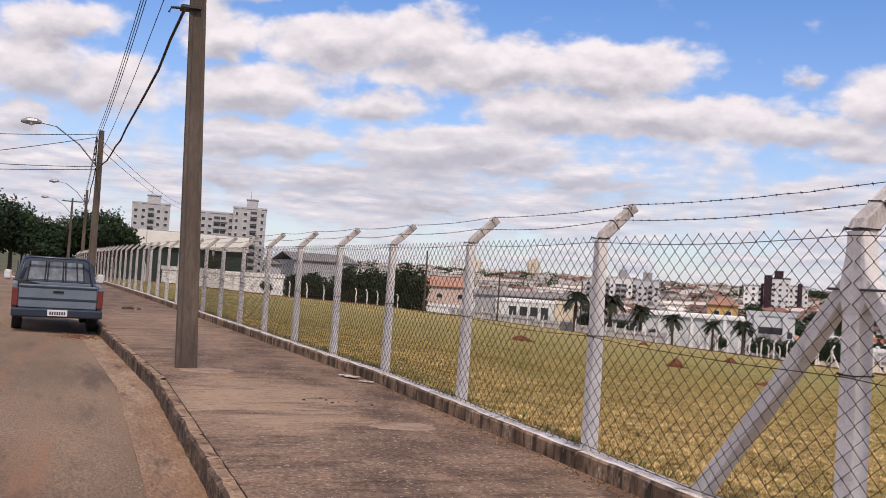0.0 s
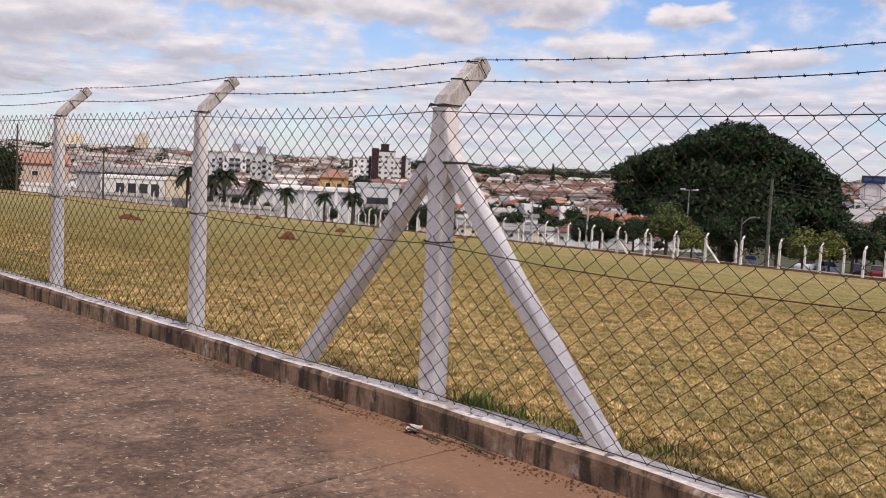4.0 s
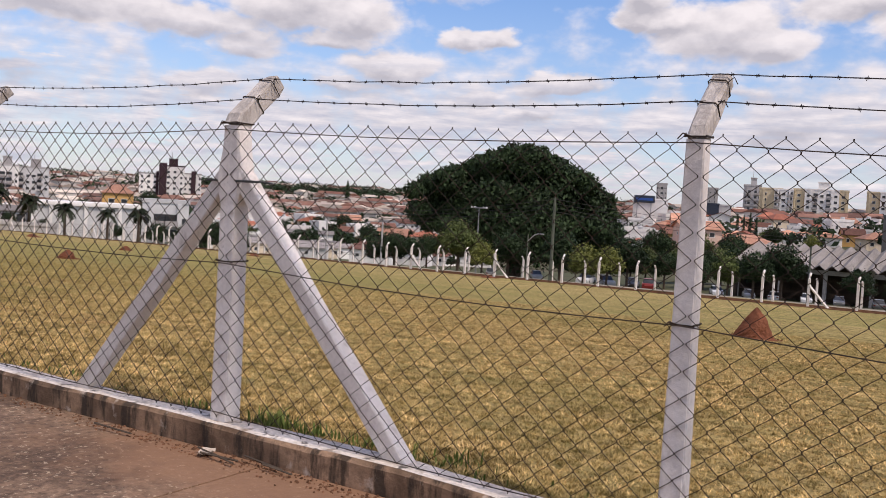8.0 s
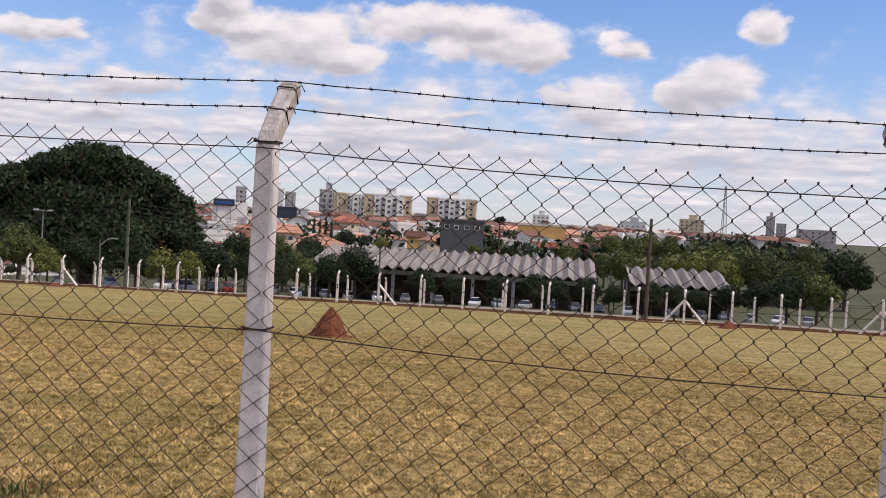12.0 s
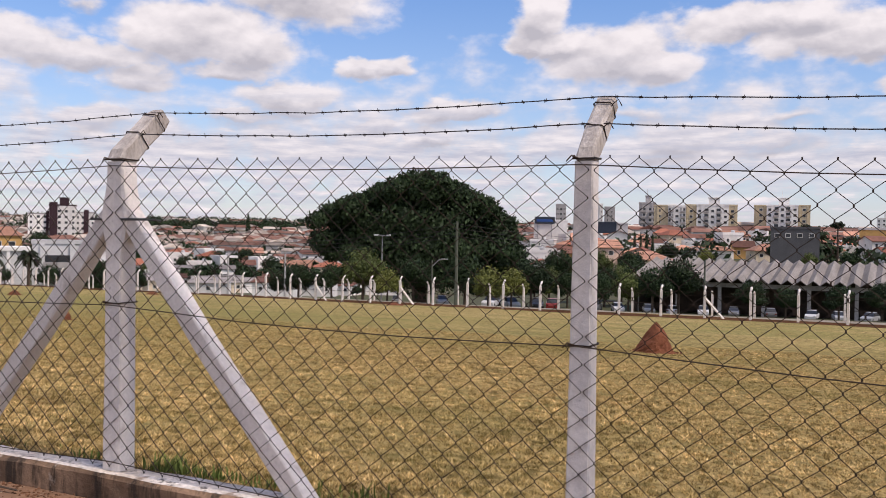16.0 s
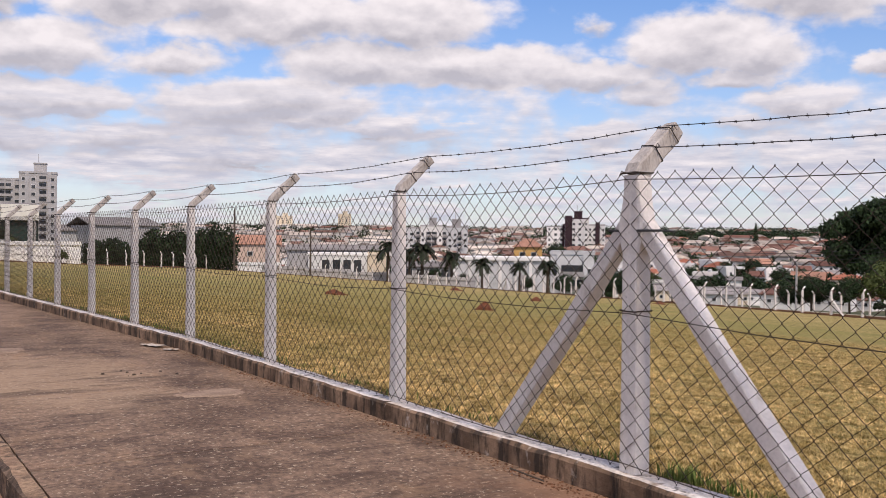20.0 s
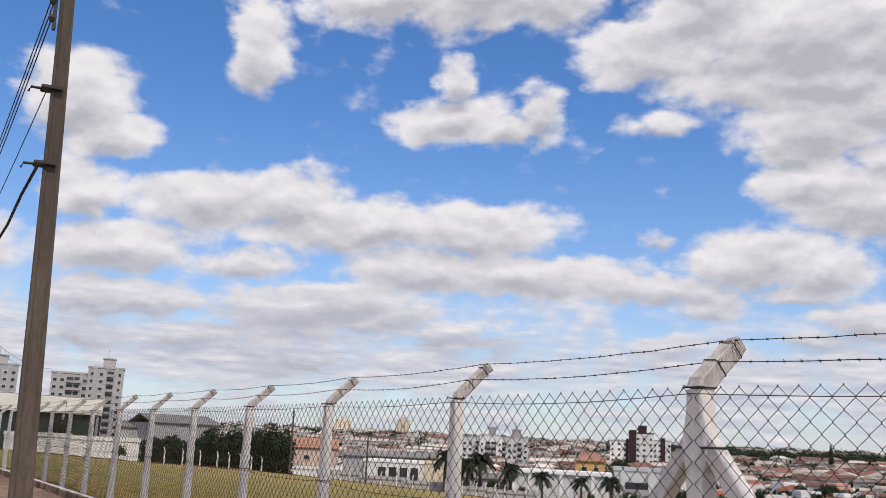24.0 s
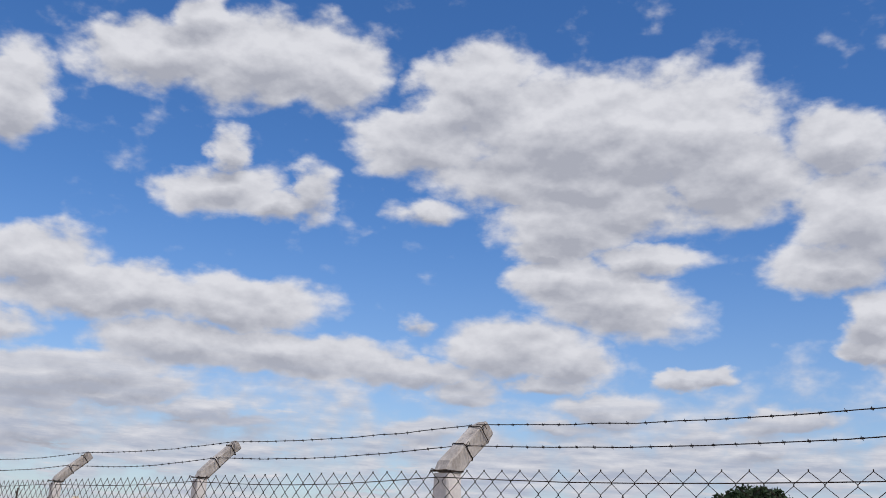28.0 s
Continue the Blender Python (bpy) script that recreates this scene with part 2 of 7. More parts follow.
SKY_STRENGTH = 0.12
CLOUD_LIGHT, CLOUD_DARK, HAZE = (7.9, 7.85, 7.95), (4.4, 4.5, 4.95), (3.8, 4.4, 5.7)
build_sky()
sun_data = bpy.data.lights.new("sun", "SUN")
sun_data.energy, sun_data.angle, sun_data.color = 3.1, radians(7), (1.0, 0.92, 0.80)
sun = new("sun", sun_data)
sun.matrix_world = look((0, 0, 60), (-60 * math.sin(SUN_AZ) / math.tan(SUN_EL), -60 * math.cos(SUN_AZ) / math.tan(SUN_EL), 0))


# ---- materials ----
def mat(name, a, b=None, scale=3.0, fine=40.0, rough=0.85, bump=0.25, metal=0.0, rnd=0.0, stretch=(1, 1, 1), contrast=(0.35, 0.65), grain=0.25, island=0.0, spec=0.3, dist=0.01):
    """Two colours by large noise, fine grain, relief; rnd varies whole objects, island varies joined pieces."""
    m = bpy.data.materials.new(name)
    m.use_nodes = True
    N, L = m.node_tree.nodes, m.node_tree.links
    P = N["Principled BSDF"]
    b = b or tuple(c * 0.8 for c in a)
    tc, mp = N.new("ShaderNodeTexCoord"), N.new("ShaderNodeMapping")
    L.new(tc.outputs["Object"], mp.inputs[0])
    mp.inputs["Scale"].default_value = stretch
    n1, n2 = N.new("ShaderNodeTexNoise"), N.new("ShaderNodeTexNoise")
    for n, s, d in ((n1, scale, 6), (n2, fine, 5)):
        L.new(mp.outputs[0], n.inputs["Vector"])
        n.inputs["Scale"].default_value, n.inputs["Detail"].default_value, n.inputs["Roughness"].default_value = s, d, 0.62
    rp = N.new("ShaderNodeMapRange")
    L.new(n1.outputs[0], rp.inputs[0])
    rp.inputs[1].default_value, rp.inputs[2].default_value = contrast
    mx = N.new("ShaderNodeMix")
    mx.data_type = "RGBA"
    L.new(rp.outputs[0], mx.inputs[0])
    mx.inputs[6].default_value, mx.inputs[7].default_value = (*a, 1), (*b, 1)
    g = N.new("ShaderNodeMapRange")
    L.new(n2.outputs[0], g.inputs[0])
    g.inputs[1].default_value, g.inputs[2].default_value, g.inputs[3].default_value, g.inputs[4].default_value = 0.3, 0.7, 1 - grain, 1 + grain
    hs = N.new("ShaderNodeHueSaturation")
    L.new(mx.outputs[2], hs.inputs["Color"])
    val = g.outputs[0]
    for src, amount in (("obj", rnd), ("isl", island)):
        if amount:
            o = N.new("ShaderNodeObjectInfo").outputs["Random"] if src == "obj" else N.new("ShaderNodeNewGeometry").outputs["Random Per Island"]
            r = N.new("ShaderNodeMapRange")
            L.new(o, r.inputs[0])
            r.inputs[3].default_value, r.inputs[4].default_value = 1 - amount, 1 + amount
            k = N.new("ShaderNodeMath")
            k.operation = "MULTIPLY"
            L.new(val, k.inputs[0])
            L.new(r.outputs[0], k.inputs[1])
            val = k.outputs[0]
    L.new(val, hs.inputs["Value"])
    L.new(hs.outputs[0], P.inputs["Base Color"])
    P.inputs["Roughness"].default_value, P.inputs["Metallic"].default_value = rough, metal
    P.inputs["Specular IOR Level"].default_value = spec
    if bump:
        bp = N.new("ShaderNodeBump")
        bp.inputs["Strength"].default_value, bp.inputs["Distance"].default_value = bump, dist
        L.new(n2.outputs[0], bp.inputs["Height"])
        L.new(bp.outputs[0], P.inputs["Normal"])
    return m


def overlay(m, colour, scale, lo, hi, stretch=(1, 1, 1), seed=0.0, amount=1.0):
    """A further layer of stains with a shape of their own over a material's base colour."""
    N, L = m.node_tree.nodes, m.node_tree.links
    P = N["Principled BSDF"]
    src = P.inputs["Base Color"].links[0].from_socket
    tc, mp, n = N.new("ShaderNodeTexCoord"), N.new("ShaderNodeMapping"), N.new("ShaderNodeTexNoise")
    L.new(tc.outputs["Object"], mp.inputs[0])
    mp.inputs["Scale"].default_value, mp.inputs["Location"].default_value = stretch, (seed, seed * 1.7, seed * 0.3)
    L.new(mp.outputs[0], n.inputs["Vector"])
    n.inputs["Scale"].default_value, n.inputs["Detail"].default_value, n.inputs["Roughness"].default_value = scale, 8, 0.65
    r = N.new("ShaderNodeMapRange")
    L.new(n.outputs[0], r.inputs[0])
    r.inputs[1].default_value, r.inputs[2].default_value, r.inputs[4].default_value = lo, hi, amount
    mx = N.new("ShaderNodeMix")
    mx.data_type = "RGBA"
    L.new(r.outputs[0], mx.inputs[0])
    L.new(src, mx.inputs[6])
    mx.inputs[7].default_value = (*colour, 1)
    L.new(mx.outputs[2], P.inputs["Base Color"])
    return m


def patch_stain(m, colour, centre, radius, scale=1.2, amount=1.0, ragged=0.5, seed=0.0):
    """One large stain round a place on the ground, its edge broken up by noise."""
    N, L = m.node_tree.nodes, m.node_tree.links
    P = N["Principled BSDF"]
    src = P.inputs["Base Color"].links[0].from_socket
    tc, mp, gr, n = N.new("ShaderNodeTexCoord"), N.new("ShaderNodeMapping"), N.new("ShaderNodeTexGradient"), N.new("ShaderNodeTexNoise")
    mp.vector_type, gr.gradient_type = "TEXTURE", "SPHERICAL"
    mp.inputs["Location"].default_value, mp.inputs["Scale"].default_value = (*centre, 0), (*radius, 50)
    L.new(tc.outputs["Object"], mp.inputs[0])
    L.new(mp.outputs[0], gr.inputs[0])
    L.new(tc.outputs["Object"], n.inputs["Vector"])
    n.noise_dimensions = "4D"
    n.inputs["W"].default_value = seed
    n.inputs["Scale"].default_value, n.inputs["Detail"].default_value, n.inputs["Roughness"].default_value = scale, 9, 0.68
    k = N.new("ShaderNodeMath")
    k.operation = "MULTIPLY_ADD"
    L.new(n.outputs[0], k.inputs[0])
    k.inputs[1].default_value = ragged * 4
    L.new(gr.outputs["Fac"], k.inputs[2])
    r = N.new("ShaderNodeMapRange")
    L.new(k.outputs[0], r.inputs[0])
    r.inputs[1].default_value, r.inputs[2].default_value, r.inputs[4].default_value = ragged * 2 + 0.12, ragged * 2 + 0.55, amount
    mx = N.new("ShaderNodeMix")
    mx.data_type = "RGBA"
    L.new(r.outputs[0], mx.inputs[0])
    L.new(src, mx.inputs[6])
    mx.inputs[7].default_value = (*colour, 1)
    L.new(mx.outputs[2], P.inputs["Base Color"])
    return m


M = {}
M["grass"] = mat("dry_lawn", (0.53, 0.395, 0.168), (0.35, 0.275, 0.103), scale=0.30, fine=13, rough=0.95, bump=1.0, grain=0.8, stretch=(1, 0.6, 1), dist=0.08, spec=0.05)
overlay(M["grass"], (0.275, 0.270, 0.085), 0.10, 0.50, 0.60, stretch=(2.4, 0.5, 1), seed=9.0, amount=0.6)
overlay(M["grass"], (0.56, 0.435, 0.195), 1.3, 0.52, 0.66, stretch=(1.6, 0.8, 1), seed=21.0, amount=0.7)
patch_stain(M["grass"], (0.36, 0.255, 0.105), (4.0, 2.0), (22.0, 60.0), 0.5, 0.6, 0.30, 2.0)
overlay(M["grass"], (0.34, 0.160, 0.078), 0.7, 0.60, 0.70, stretch=(1.5, 0.7, 1), seed=3.0, amount=0.65)
overlay(M["grass"], (0.13, 0.098, 0.034), 7.5, 0.50, 0.57, seed=12.0, amount=0.8)
overlay(M["grass"], (0.15, 0.135, 0.048), 0.6, 0.54, 0.64, stretch=(2.0, 0.45, 1), seed=33.0, amount=0.6)
M["blade"] = mat("grass_blade", (0.74, 0.535, 0.245), (0.30, 0.208, 0.076), scale=9.0, fine=1.2, rough=0.9, bump=0, grain=0.25, island=0.6, spec=0.05, contrast=(0.43, 0.57))
overlay(M["blade"], (0.16, 0.160, 0.050), 0.22, 0.50, 0.62, stretch=(2.0, 0.7, 1), seed=9.0, amount=0.5)
overlay(M["blade"], (0.30, 0.150, 0.072), 0.75, 0.60, 0.70, stretch=(1.5, 0.8, 1), seed=3.0, amount=0.65)
overlay(M["blade"], (0.12, 0.092, 0.034), 3.4, 0.53, 0.60, seed=14.0, amount=0.65)
patch_stain(M["grass"], (0.245, 0.220, 0.070), (12.0, 34.0), (38.0, 46.0), 0.35, 0.50, 0.30, 5.0)
patch_stain(M["blade"], (0.245, 0.215, 0.068), (10.0, 30.0), (24.0, 30.0), 0.35, 0.45, 0.30, 5.0)
M["green_blade"] = mat("green_grass_blade", (0.075, 0.135, 0.028), (0.14, 0.17, 0.045), scale=1.5, fine=9, rough=0.85, bump=0, island=0.4, spec=0.15)
M["earth"] = mat("valley_ground", (0.115, 0.100, 0.055), (0.055, 0.068, 0.026), scale=0.03, fine=0.4, rough=0.95, bump=0, grain=0.3)
M["redsoil"] = mat("red_soil", (0.215, 0.083, 0.046), (0.125, 0.050, 0.030), scale=3.0, fine=18, rough=0.95, bump=0.9, dist=0.05, spec=0.05)
M["soil_brown"] = mat("brown_soil", (0.20, 0.10, 0.058), (0.11, 0.060, 0.038), scale=4.0, fine=22, rough=0.95, bump=0.5, island=0.5, spec=0.05)
M["pave"] = mat("dusty_concrete", (0.225, 0.145, 0.095), (0.125, 0.077, 0.050), scale=1.3, fine=30, rough=0.9, bump=0.7, grain=0.55, rnd=0.05, stretch=(1, 0.75, 1), contrast=(0.42, 0.58))
patch_stain(M["pave"], (0.42, 0.285, 0.180), (-2.1, 6.6), (1.4, 3.0), 1.6, 0.65, 0.30, 1.0)
patch_stain(M["pave"], (0.36, 0.235, 0.150), (-2.4, 18.0), (2.0, 9.0), 1.0, 0.5, 0.30, 4.0)
overlay(M["pave"], (0.36, 0.225, 0.130), 2.2, 0.55, 0.68, stretch=(1.2, 0.6, 1), seed=15.2, amount=0.5)
overlay(M["pave"], (0.062, 0.036, 0.025), 1.3, 0.53, 0.64, stretch=(0.5, 1.8, 1), seed=1.2, amount=0.7)
overlay(M["pave"], (0.070, 0.042, 0.030), 11.0, 0.54, 0.64, stretch=(0.4, 1.6, 1), seed=41.0, amount=0.55)
overlay(M["pave"], (0.56, 0.440, 0.310), 26.0, 0.585, 0.65, seed=2.2, amount=0.75)
patch_stain(M["pave"], (0.30, 0.165, 0.095), (-0.35, -1.0), (0.9, 2.6), 2.4, 0.75, 0.30, 9.0)
M["road"] = mat("worn_asphalt", (0.255, 0.172, 0.108), (0.150, 0.100, 0.064), scale=0.5, fine=55, rough=0.92, bump=0.6, grain=0.42, stretch=(1, 0.35, 1))
overlay(M["road"], (0.29, 0.140, 0.072), 0.5, 0.52, 0.68, stretch=(1.6, 0.2, 1), seed=4.0, amount=0.85)
overlay(M["road"], (0.070, 0.048, 0.036), 1.1, 0.55, 0.66, stretch=(1.8, 0.3, 1), seed=14.0, amount=0.6)
overlay(M["road"], (0.50, 0.40, 0.30), 30.0, 0.63, 0.70, seed=24.0, amount=0.7)
M["far_road"] = mat("pale_dusty_asphalt", (0.34, 0.29, 0.215), (0.26, 0.215, 0.16), scale=0.3, fine=6, rough=0.92, bump=0.2, grain=0.2)
M["gutter"] = mat("silted_gutter", (0.335, 0.232, 0.148), (0.245, 0.145, 0.086), scale=1.4, fine=26, rough=0.92, bump=0.6, grain=0.4, stretch=(1.5, 0.4, 1), contrast=(0.42, 0.58))
overlay(M["gutter"], (0.090, 0.056, 0.038), 2.2, 0.57, 0.68, stretch=(2.0, 0.5, 1), seed=8.0, amount=0.7)
overlay(M["gutter"], (0.50, 0.38, 0.26), 18.0, 0.62, 0.70, seed=18.0, amount=0.7)
# kerb stones: very dark blotched faces, with a paler brown top
M["kerb"] = mat("dark_kerb_concrete", (0.165, 0.108, 0.072), (0.060, 0.040, 0.029), scale=3.5, fine=34, rough=0.93, bump=0.9, grain=0.45, rnd=0.16, contrast=(0.42, 0.58))
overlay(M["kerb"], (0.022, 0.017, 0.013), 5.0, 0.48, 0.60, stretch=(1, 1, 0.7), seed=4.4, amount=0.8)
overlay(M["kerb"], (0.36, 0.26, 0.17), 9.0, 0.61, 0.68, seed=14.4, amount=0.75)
M["kerb_top"] = mat("pale_kerb_top", (0.34, 0.225, 0.140), (0.20, 0.120, 0.074), scale=2.6, fine=34, rough=0.93, bump=0.8, grain=0.4, rnd=0.1, contrast=(0.42, 0.58))
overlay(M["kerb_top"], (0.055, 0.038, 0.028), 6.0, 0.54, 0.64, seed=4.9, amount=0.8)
M["kerb_face"] = mat("stained_plinth", (0.285, 0.185, 0.120), (0.120, 0.075, 0.048), scale=3.0, fine=24, rough=0.92, bump=0.8, grain=0.4, stretch=(1, 0.8, 0.8), contrast=(0.43, 0.57), rnd=0.08)
overlay(M["kerb_face"], (0.030, 0.023, 0.018), 7.0, 0.48, 0.58, stretch=(1, 1, 0.22), seed=7.7, amount=0.85)
overlay(M["kerb_face"], (0.52, 0.44, 0.37), 5.5, 0.60, 0.68, stretch=(1, 0.9, 0.7), seed=17.7, amount=0.8)
M["worn_white"] = mat("worn_whitewash", (0.78, 0.72, 0.66), (0.55, 0.47, 0.39), scale=3.6, fine=40, rough=0.9, bump=0.8, grain=0.3, stretch=(1, 0.7, 1))
overlay(M["worn_white"], (0.22, 0.150, 0.100), 6.5, 0.56, 0.65, seed=5.0, amount=0.8)
overlay(M["worn_white"], (0.035, 0.028, 0.022), 11.0, 0.57, 0.64, seed=25.0, amount=0.85)
M["whitewash"] = mat("whitewashed_concrete", (0.79, 0.745, 0.715), (0.64, 0.59, 0.56), scale=2.4, fine=48, rough=0.88, bump=0.3, grain=0.10, rnd=0.05)
overlay(M["whitewash"], (0.33, 0.27, 0.23), 7.0, 0.59, 0.72, stretch=(1, 1, 0.45), seed=2.0, amount=0.7)
overlay(M["whitewash"], (0.12, 0.10, 0.085), 24.0, 0.66, 0.72, seed=6.0, amount=0.75)
M["rough_cement"] = mat("weathered_cement", (0.60, 0.555, 0.52), (0.33, 0.29, 0.26), scale=5.0, fine=60, rough=0.93, bump=0.8, grain=0.22, stretch=(1, 1, 0.5))
M["rust_wire"] = mat("rusty_wire", (0.062, 0.040, 0.028), (0.030, 0.023, 0.019), scale=9, fine=60, rough=0.7, bump=0, metal=0.25, grain=0.2)
M["barb_wire"] = mat("dull_barbed_wire", (0.060, 0.055, 0.055), (0.035, 0.028, 0.026), scale=9, fine=60, rough=0.6, bump=0, metal=0.4)
M["pole"] = mat("pole_concrete", (0.125, 0.098, 0.076), (0.070, 0.053, 0.042), scale=2.2, fine=30, rough=0.9, bump=0.4, grain=0.2, stretch=(1, 1, 0.2), rnd=0.06)
overlay(M["pole"], (0.26, 0.20, 0.15), 2.0, 0.60, 0.76, stretch=(1, 1, 0.25), seed=3.0, amount=0.6)
M["wood"] = mat("weathered_wood", (0.11, 0.088, 0.068), (0.065, 0.052, 0.042), scale=4, fine=30, rough=0.9, bump=0.3, stretch=(1, 1, 0.1))
M["cable"] = mat("black_cable", (0.022, 0.022, 0.024), rough=0.6, bump=0)
M["steel"] = mat("galvanised_steel", (0.36, 0.36, 0.37), (0.25, 0.25, 0.26), scale=6, fine=50, rough=0.5, metal=0.7, bump=0.1)
M["dark_metal"] = mat("dark_metal", (0.05, 0.05, 0.052), rough=0.55, bump=0.1)
M["trunk"] = mat("bark", (0.10, 0.075, 0.055), (0.055, 0.042, 0.032), scale=3, fine=20, rough=0.95, bump=0.6, stretch=(1, 1, 0.3))
M["leaf_dark"] = mat("dark_foliage", (0.024, 0.046, 0.014), (0.012, 0.026, 0.008), scale=0.5, fine=5, rough=0.7, bump=0, island=0.5, rnd=0.15)
M["leaf"] = mat("green_foliage", (0.105, 0.130, 0.034), (0.055, 0.078, 0.022), scale=0.5, fine=5, rough=0.7, bump=0, island=0.45, rnd=0.25)
M["leaf_light"] = mat("light_foliage", (0.20, 0.215, 0.050), (0.115, 0.135, 0.032), scale=0.5, fine=5, rough=0.7, bump=0, island=0.4, rnd=0.2)
M["wall_dark"] = mat("dark_grey_render", (0.11, 0.112, 0.12), (0.085, 0.085, 0.09), scale=0.4, fine=5, rough=0.85, bump=0.1)
M["palm_leaf"] = mat("palm_foliage", (0.024, 0.034, 0.013), (0.012, 0.019, 0.008), scale=0.8, fine=5, rough=0.65, bump=0, island=0.4)
for key, c in dict(white=(0.84, 0.82, 0.79), cream=(0.78, 0.66, 0.50), pink=(0.72, 0.54, 0.44), ochre=(0.60, 0.36, 0.13), grey=(0.42, 0.40, 0.39), pale=(0.60, 0.60, 0.60)).items():
    M["wall_" + key] = mat("render_" + key, c, tuple(x * 0.82 for x in c), scale=0.35, fine=6, rough=0.9, bump=0.15, grain=0.08, rnd=0.14)
    overlay(M["wall_" + key], tuple(x * 0.45 for x in c), 0.7, 0.62, 0.80, stretch=(1, 1, 0.3), seed=4.0, amount=0.5)
for key, c in dict(red=(0.36, 0.135, 0.085), orange=(0.58, 0.305, 0.205), brown=(0.19, 0.090, 0.064), grey=(0.33, 0.30, 0.28)).items():
    M["roof_" + key] = mat("roof_" + key, c, tuple(x * 0.72 for x in c), scale=0.6, fine=5, rough=0.9, bump=0.5, grain=0.3, rnd=0.38, stretch=(1, 1, 1), dist=0.05)
M["window"] = mat("dark_glass", (0.030, 0.034, 0.040), (0.055, 0.058, 0.062), scale=0.6, fine=3, rough=0.18, bump=0, rnd=0.3, spec=0.5)
M["asbestos"] = mat("fibre_cement_sheet", (0.31, 0.285, 0.265), (0.19, 0.17, 0.155), scale=0.6, fine=9, rough=0.92, bump=0.2, grain=0.2, stretch=(0.25, 1.6, 0.25))
# hall walls: the shade under the roof is put into their dark brown
M["shade_wall"] = mat("shade_dark_hall_wall", (0.085, 0.062, 0.048), (0.05, 0.038, 0.03), scale=0.6, fine=5, rough=0.9, bump=0.1)


# ---- mesh building ----
class MB:
    """Gathers vertices and faces of one mesh."""

    def __init__(self):
        self.v, self.f, self.m = [], [], []

    def add(self, verts, faces, mi=0):
        o = len(self.v)
        self.v += [tuple(p) for p in verts]
        self.f += [tuple(i + o for i in f) for f in faces]
        self.m += [mi] * len(faces)
        return self

    def box(self, c, s, rz=0.0, mi=0, taper=1.0, m=None):
        x, y, z = (q / 2 for q in s)
        vs = [(i * x * (taper if k > 0 else 1), j * y * (taper if k > 0 else 1), k * z) for k in (-1, 1) for j in (-1, 1) for i in (-1, 1)]
        ca, sa = math.cos(rz), math.sin(rz)
        vs = [(c[0] + a * ca - b * sa, c[1] + a * sa + b * ca, c[2] + d) for a, b, d in vs]
        if m is not None:
            vs = [tuple(m @ Vector(p)) for p in vs]
        return self.add(vs, [(0, 2, 3, 1), (4, 5, 7, 6), (0, 1, 5, 4), (2, 6, 7, 3), (0, 4, 6, 2), (1, 3, 7, 5)], mi)

    def bevel_box(self, c, s, b=0.01, mi=0, m=None):
        """A box with chamfered upright and level edges."""
        x, y, z = (q / 2 for q in s)
        rings = []
        for k, inset in ((-z, b), (-z + b, 0), (z - b, 0), (z, b)):
            X, Y = x - inset, y - inset
            rings.append([(X - b, -Y), (X, -Y + b), (X, Y - b), (X - b, Y), (-X + b, Y), (-X, Y - b), (-X, -Y + b), (-X + b, -Y)])
        vs = [(c[0] + p[0], c[1] + p[1], c[2] + k) for r, k in zip(rings, (-z, -z + b, z - b, z)) for p in r]
        if m is not None:
            vs = [tuple(m @ Vector(p)) for p in vs]
        fs = [tuple(range(7, -1, -1)), tuple(range(24, 32))]
        for q in range(3):
            for i in range(8):
                j = (i + 1) % 8
                fs.append((q * 8 + i, q * 8 + j, q * 8 + 8 + j, q * 8 + 8 + i))
        return self.add(vs, fs, mi)

    def tube(self, pts, r, n=6, mi=0, caps=True):
        """A round bar along points; r is one radius or one for each point."""
        pts = [Vector(p) for p in pts]
        rs = r if isinstance(r, (list, tuple)) else [r] * len(pts)
        vs, fs = [], []
        for i, p in enumerate(pts):
            d = (pts[min(i + 1, len(pts) - 1)] - pts[max(i - 1, 0)]).normalized()
            u = d.cross(Vector((0, 0, 1)) if abs(d.z) < 0.9 else Vector((1, 0, 0))).normalized()
            w = d.cross(u)
            for k in range(n):
                a = 2 * math.pi * k / n
                vs.append(p + u * (rs[i] * math.cos(a)) + w * (rs[i] * math.sin(a)))
        for i in range(len(pts) - 1):
            for k in range(n):
                j = (k + 1) % n
                fs.append((i * n + k, i * n + j, (i + 1) * n + j, (i + 1) * n + k))
        if caps:
            fs += [tuple(range(n - 1, -1, -1)), tuple(range((len(pts) - 1) * n, len(pts) * n))]
        return self.add(vs, fs, mi)

    def mesh(self, name, *mats, smooth=False):
        me = bpy.data.meshes.new(name)
        me.from_pydata(self.v, [], self.f)
        for q in mats:
            me.materials.append(q)
        if len(mats) > 1:
            me.polygons.foreach_set("material_index", self.m)
        if smooth:
            me.polygons.foreach_set("use_smooth", [True] * len(self.f))
        me.update()
        return me


def part(name, data, parent, label="", m=None):
    ob = new(name, data)
    ob.parent = parent
    if m is not None:
        ob.matrix_basis = m
    return tagged(ob, label) if label else ob


def thing(name, label, category, m=None, group="", kind="", data=None):
    ob = new(name, data)
    if m is not None:
        ob.matrix_basis = m
    return tagged(ob, label, category, group, kind)


rng = random.Random(11)


# ---- ground: one sheet from the street to the far ridge ----
def smooth(a, b, x):
    t = min(1.0, max(0.0, (x - a) / (b - a)))
    return t * t * (3 - 2 * t)


def lerp(x, xs, ys):
    return float(np.interp(x, xs, ys))


def bend(y):
    """The street and its fence swing aside beyond the third bay."""
    return -0.0577 * max(0.0, min(y, 85.0) - 8.4)


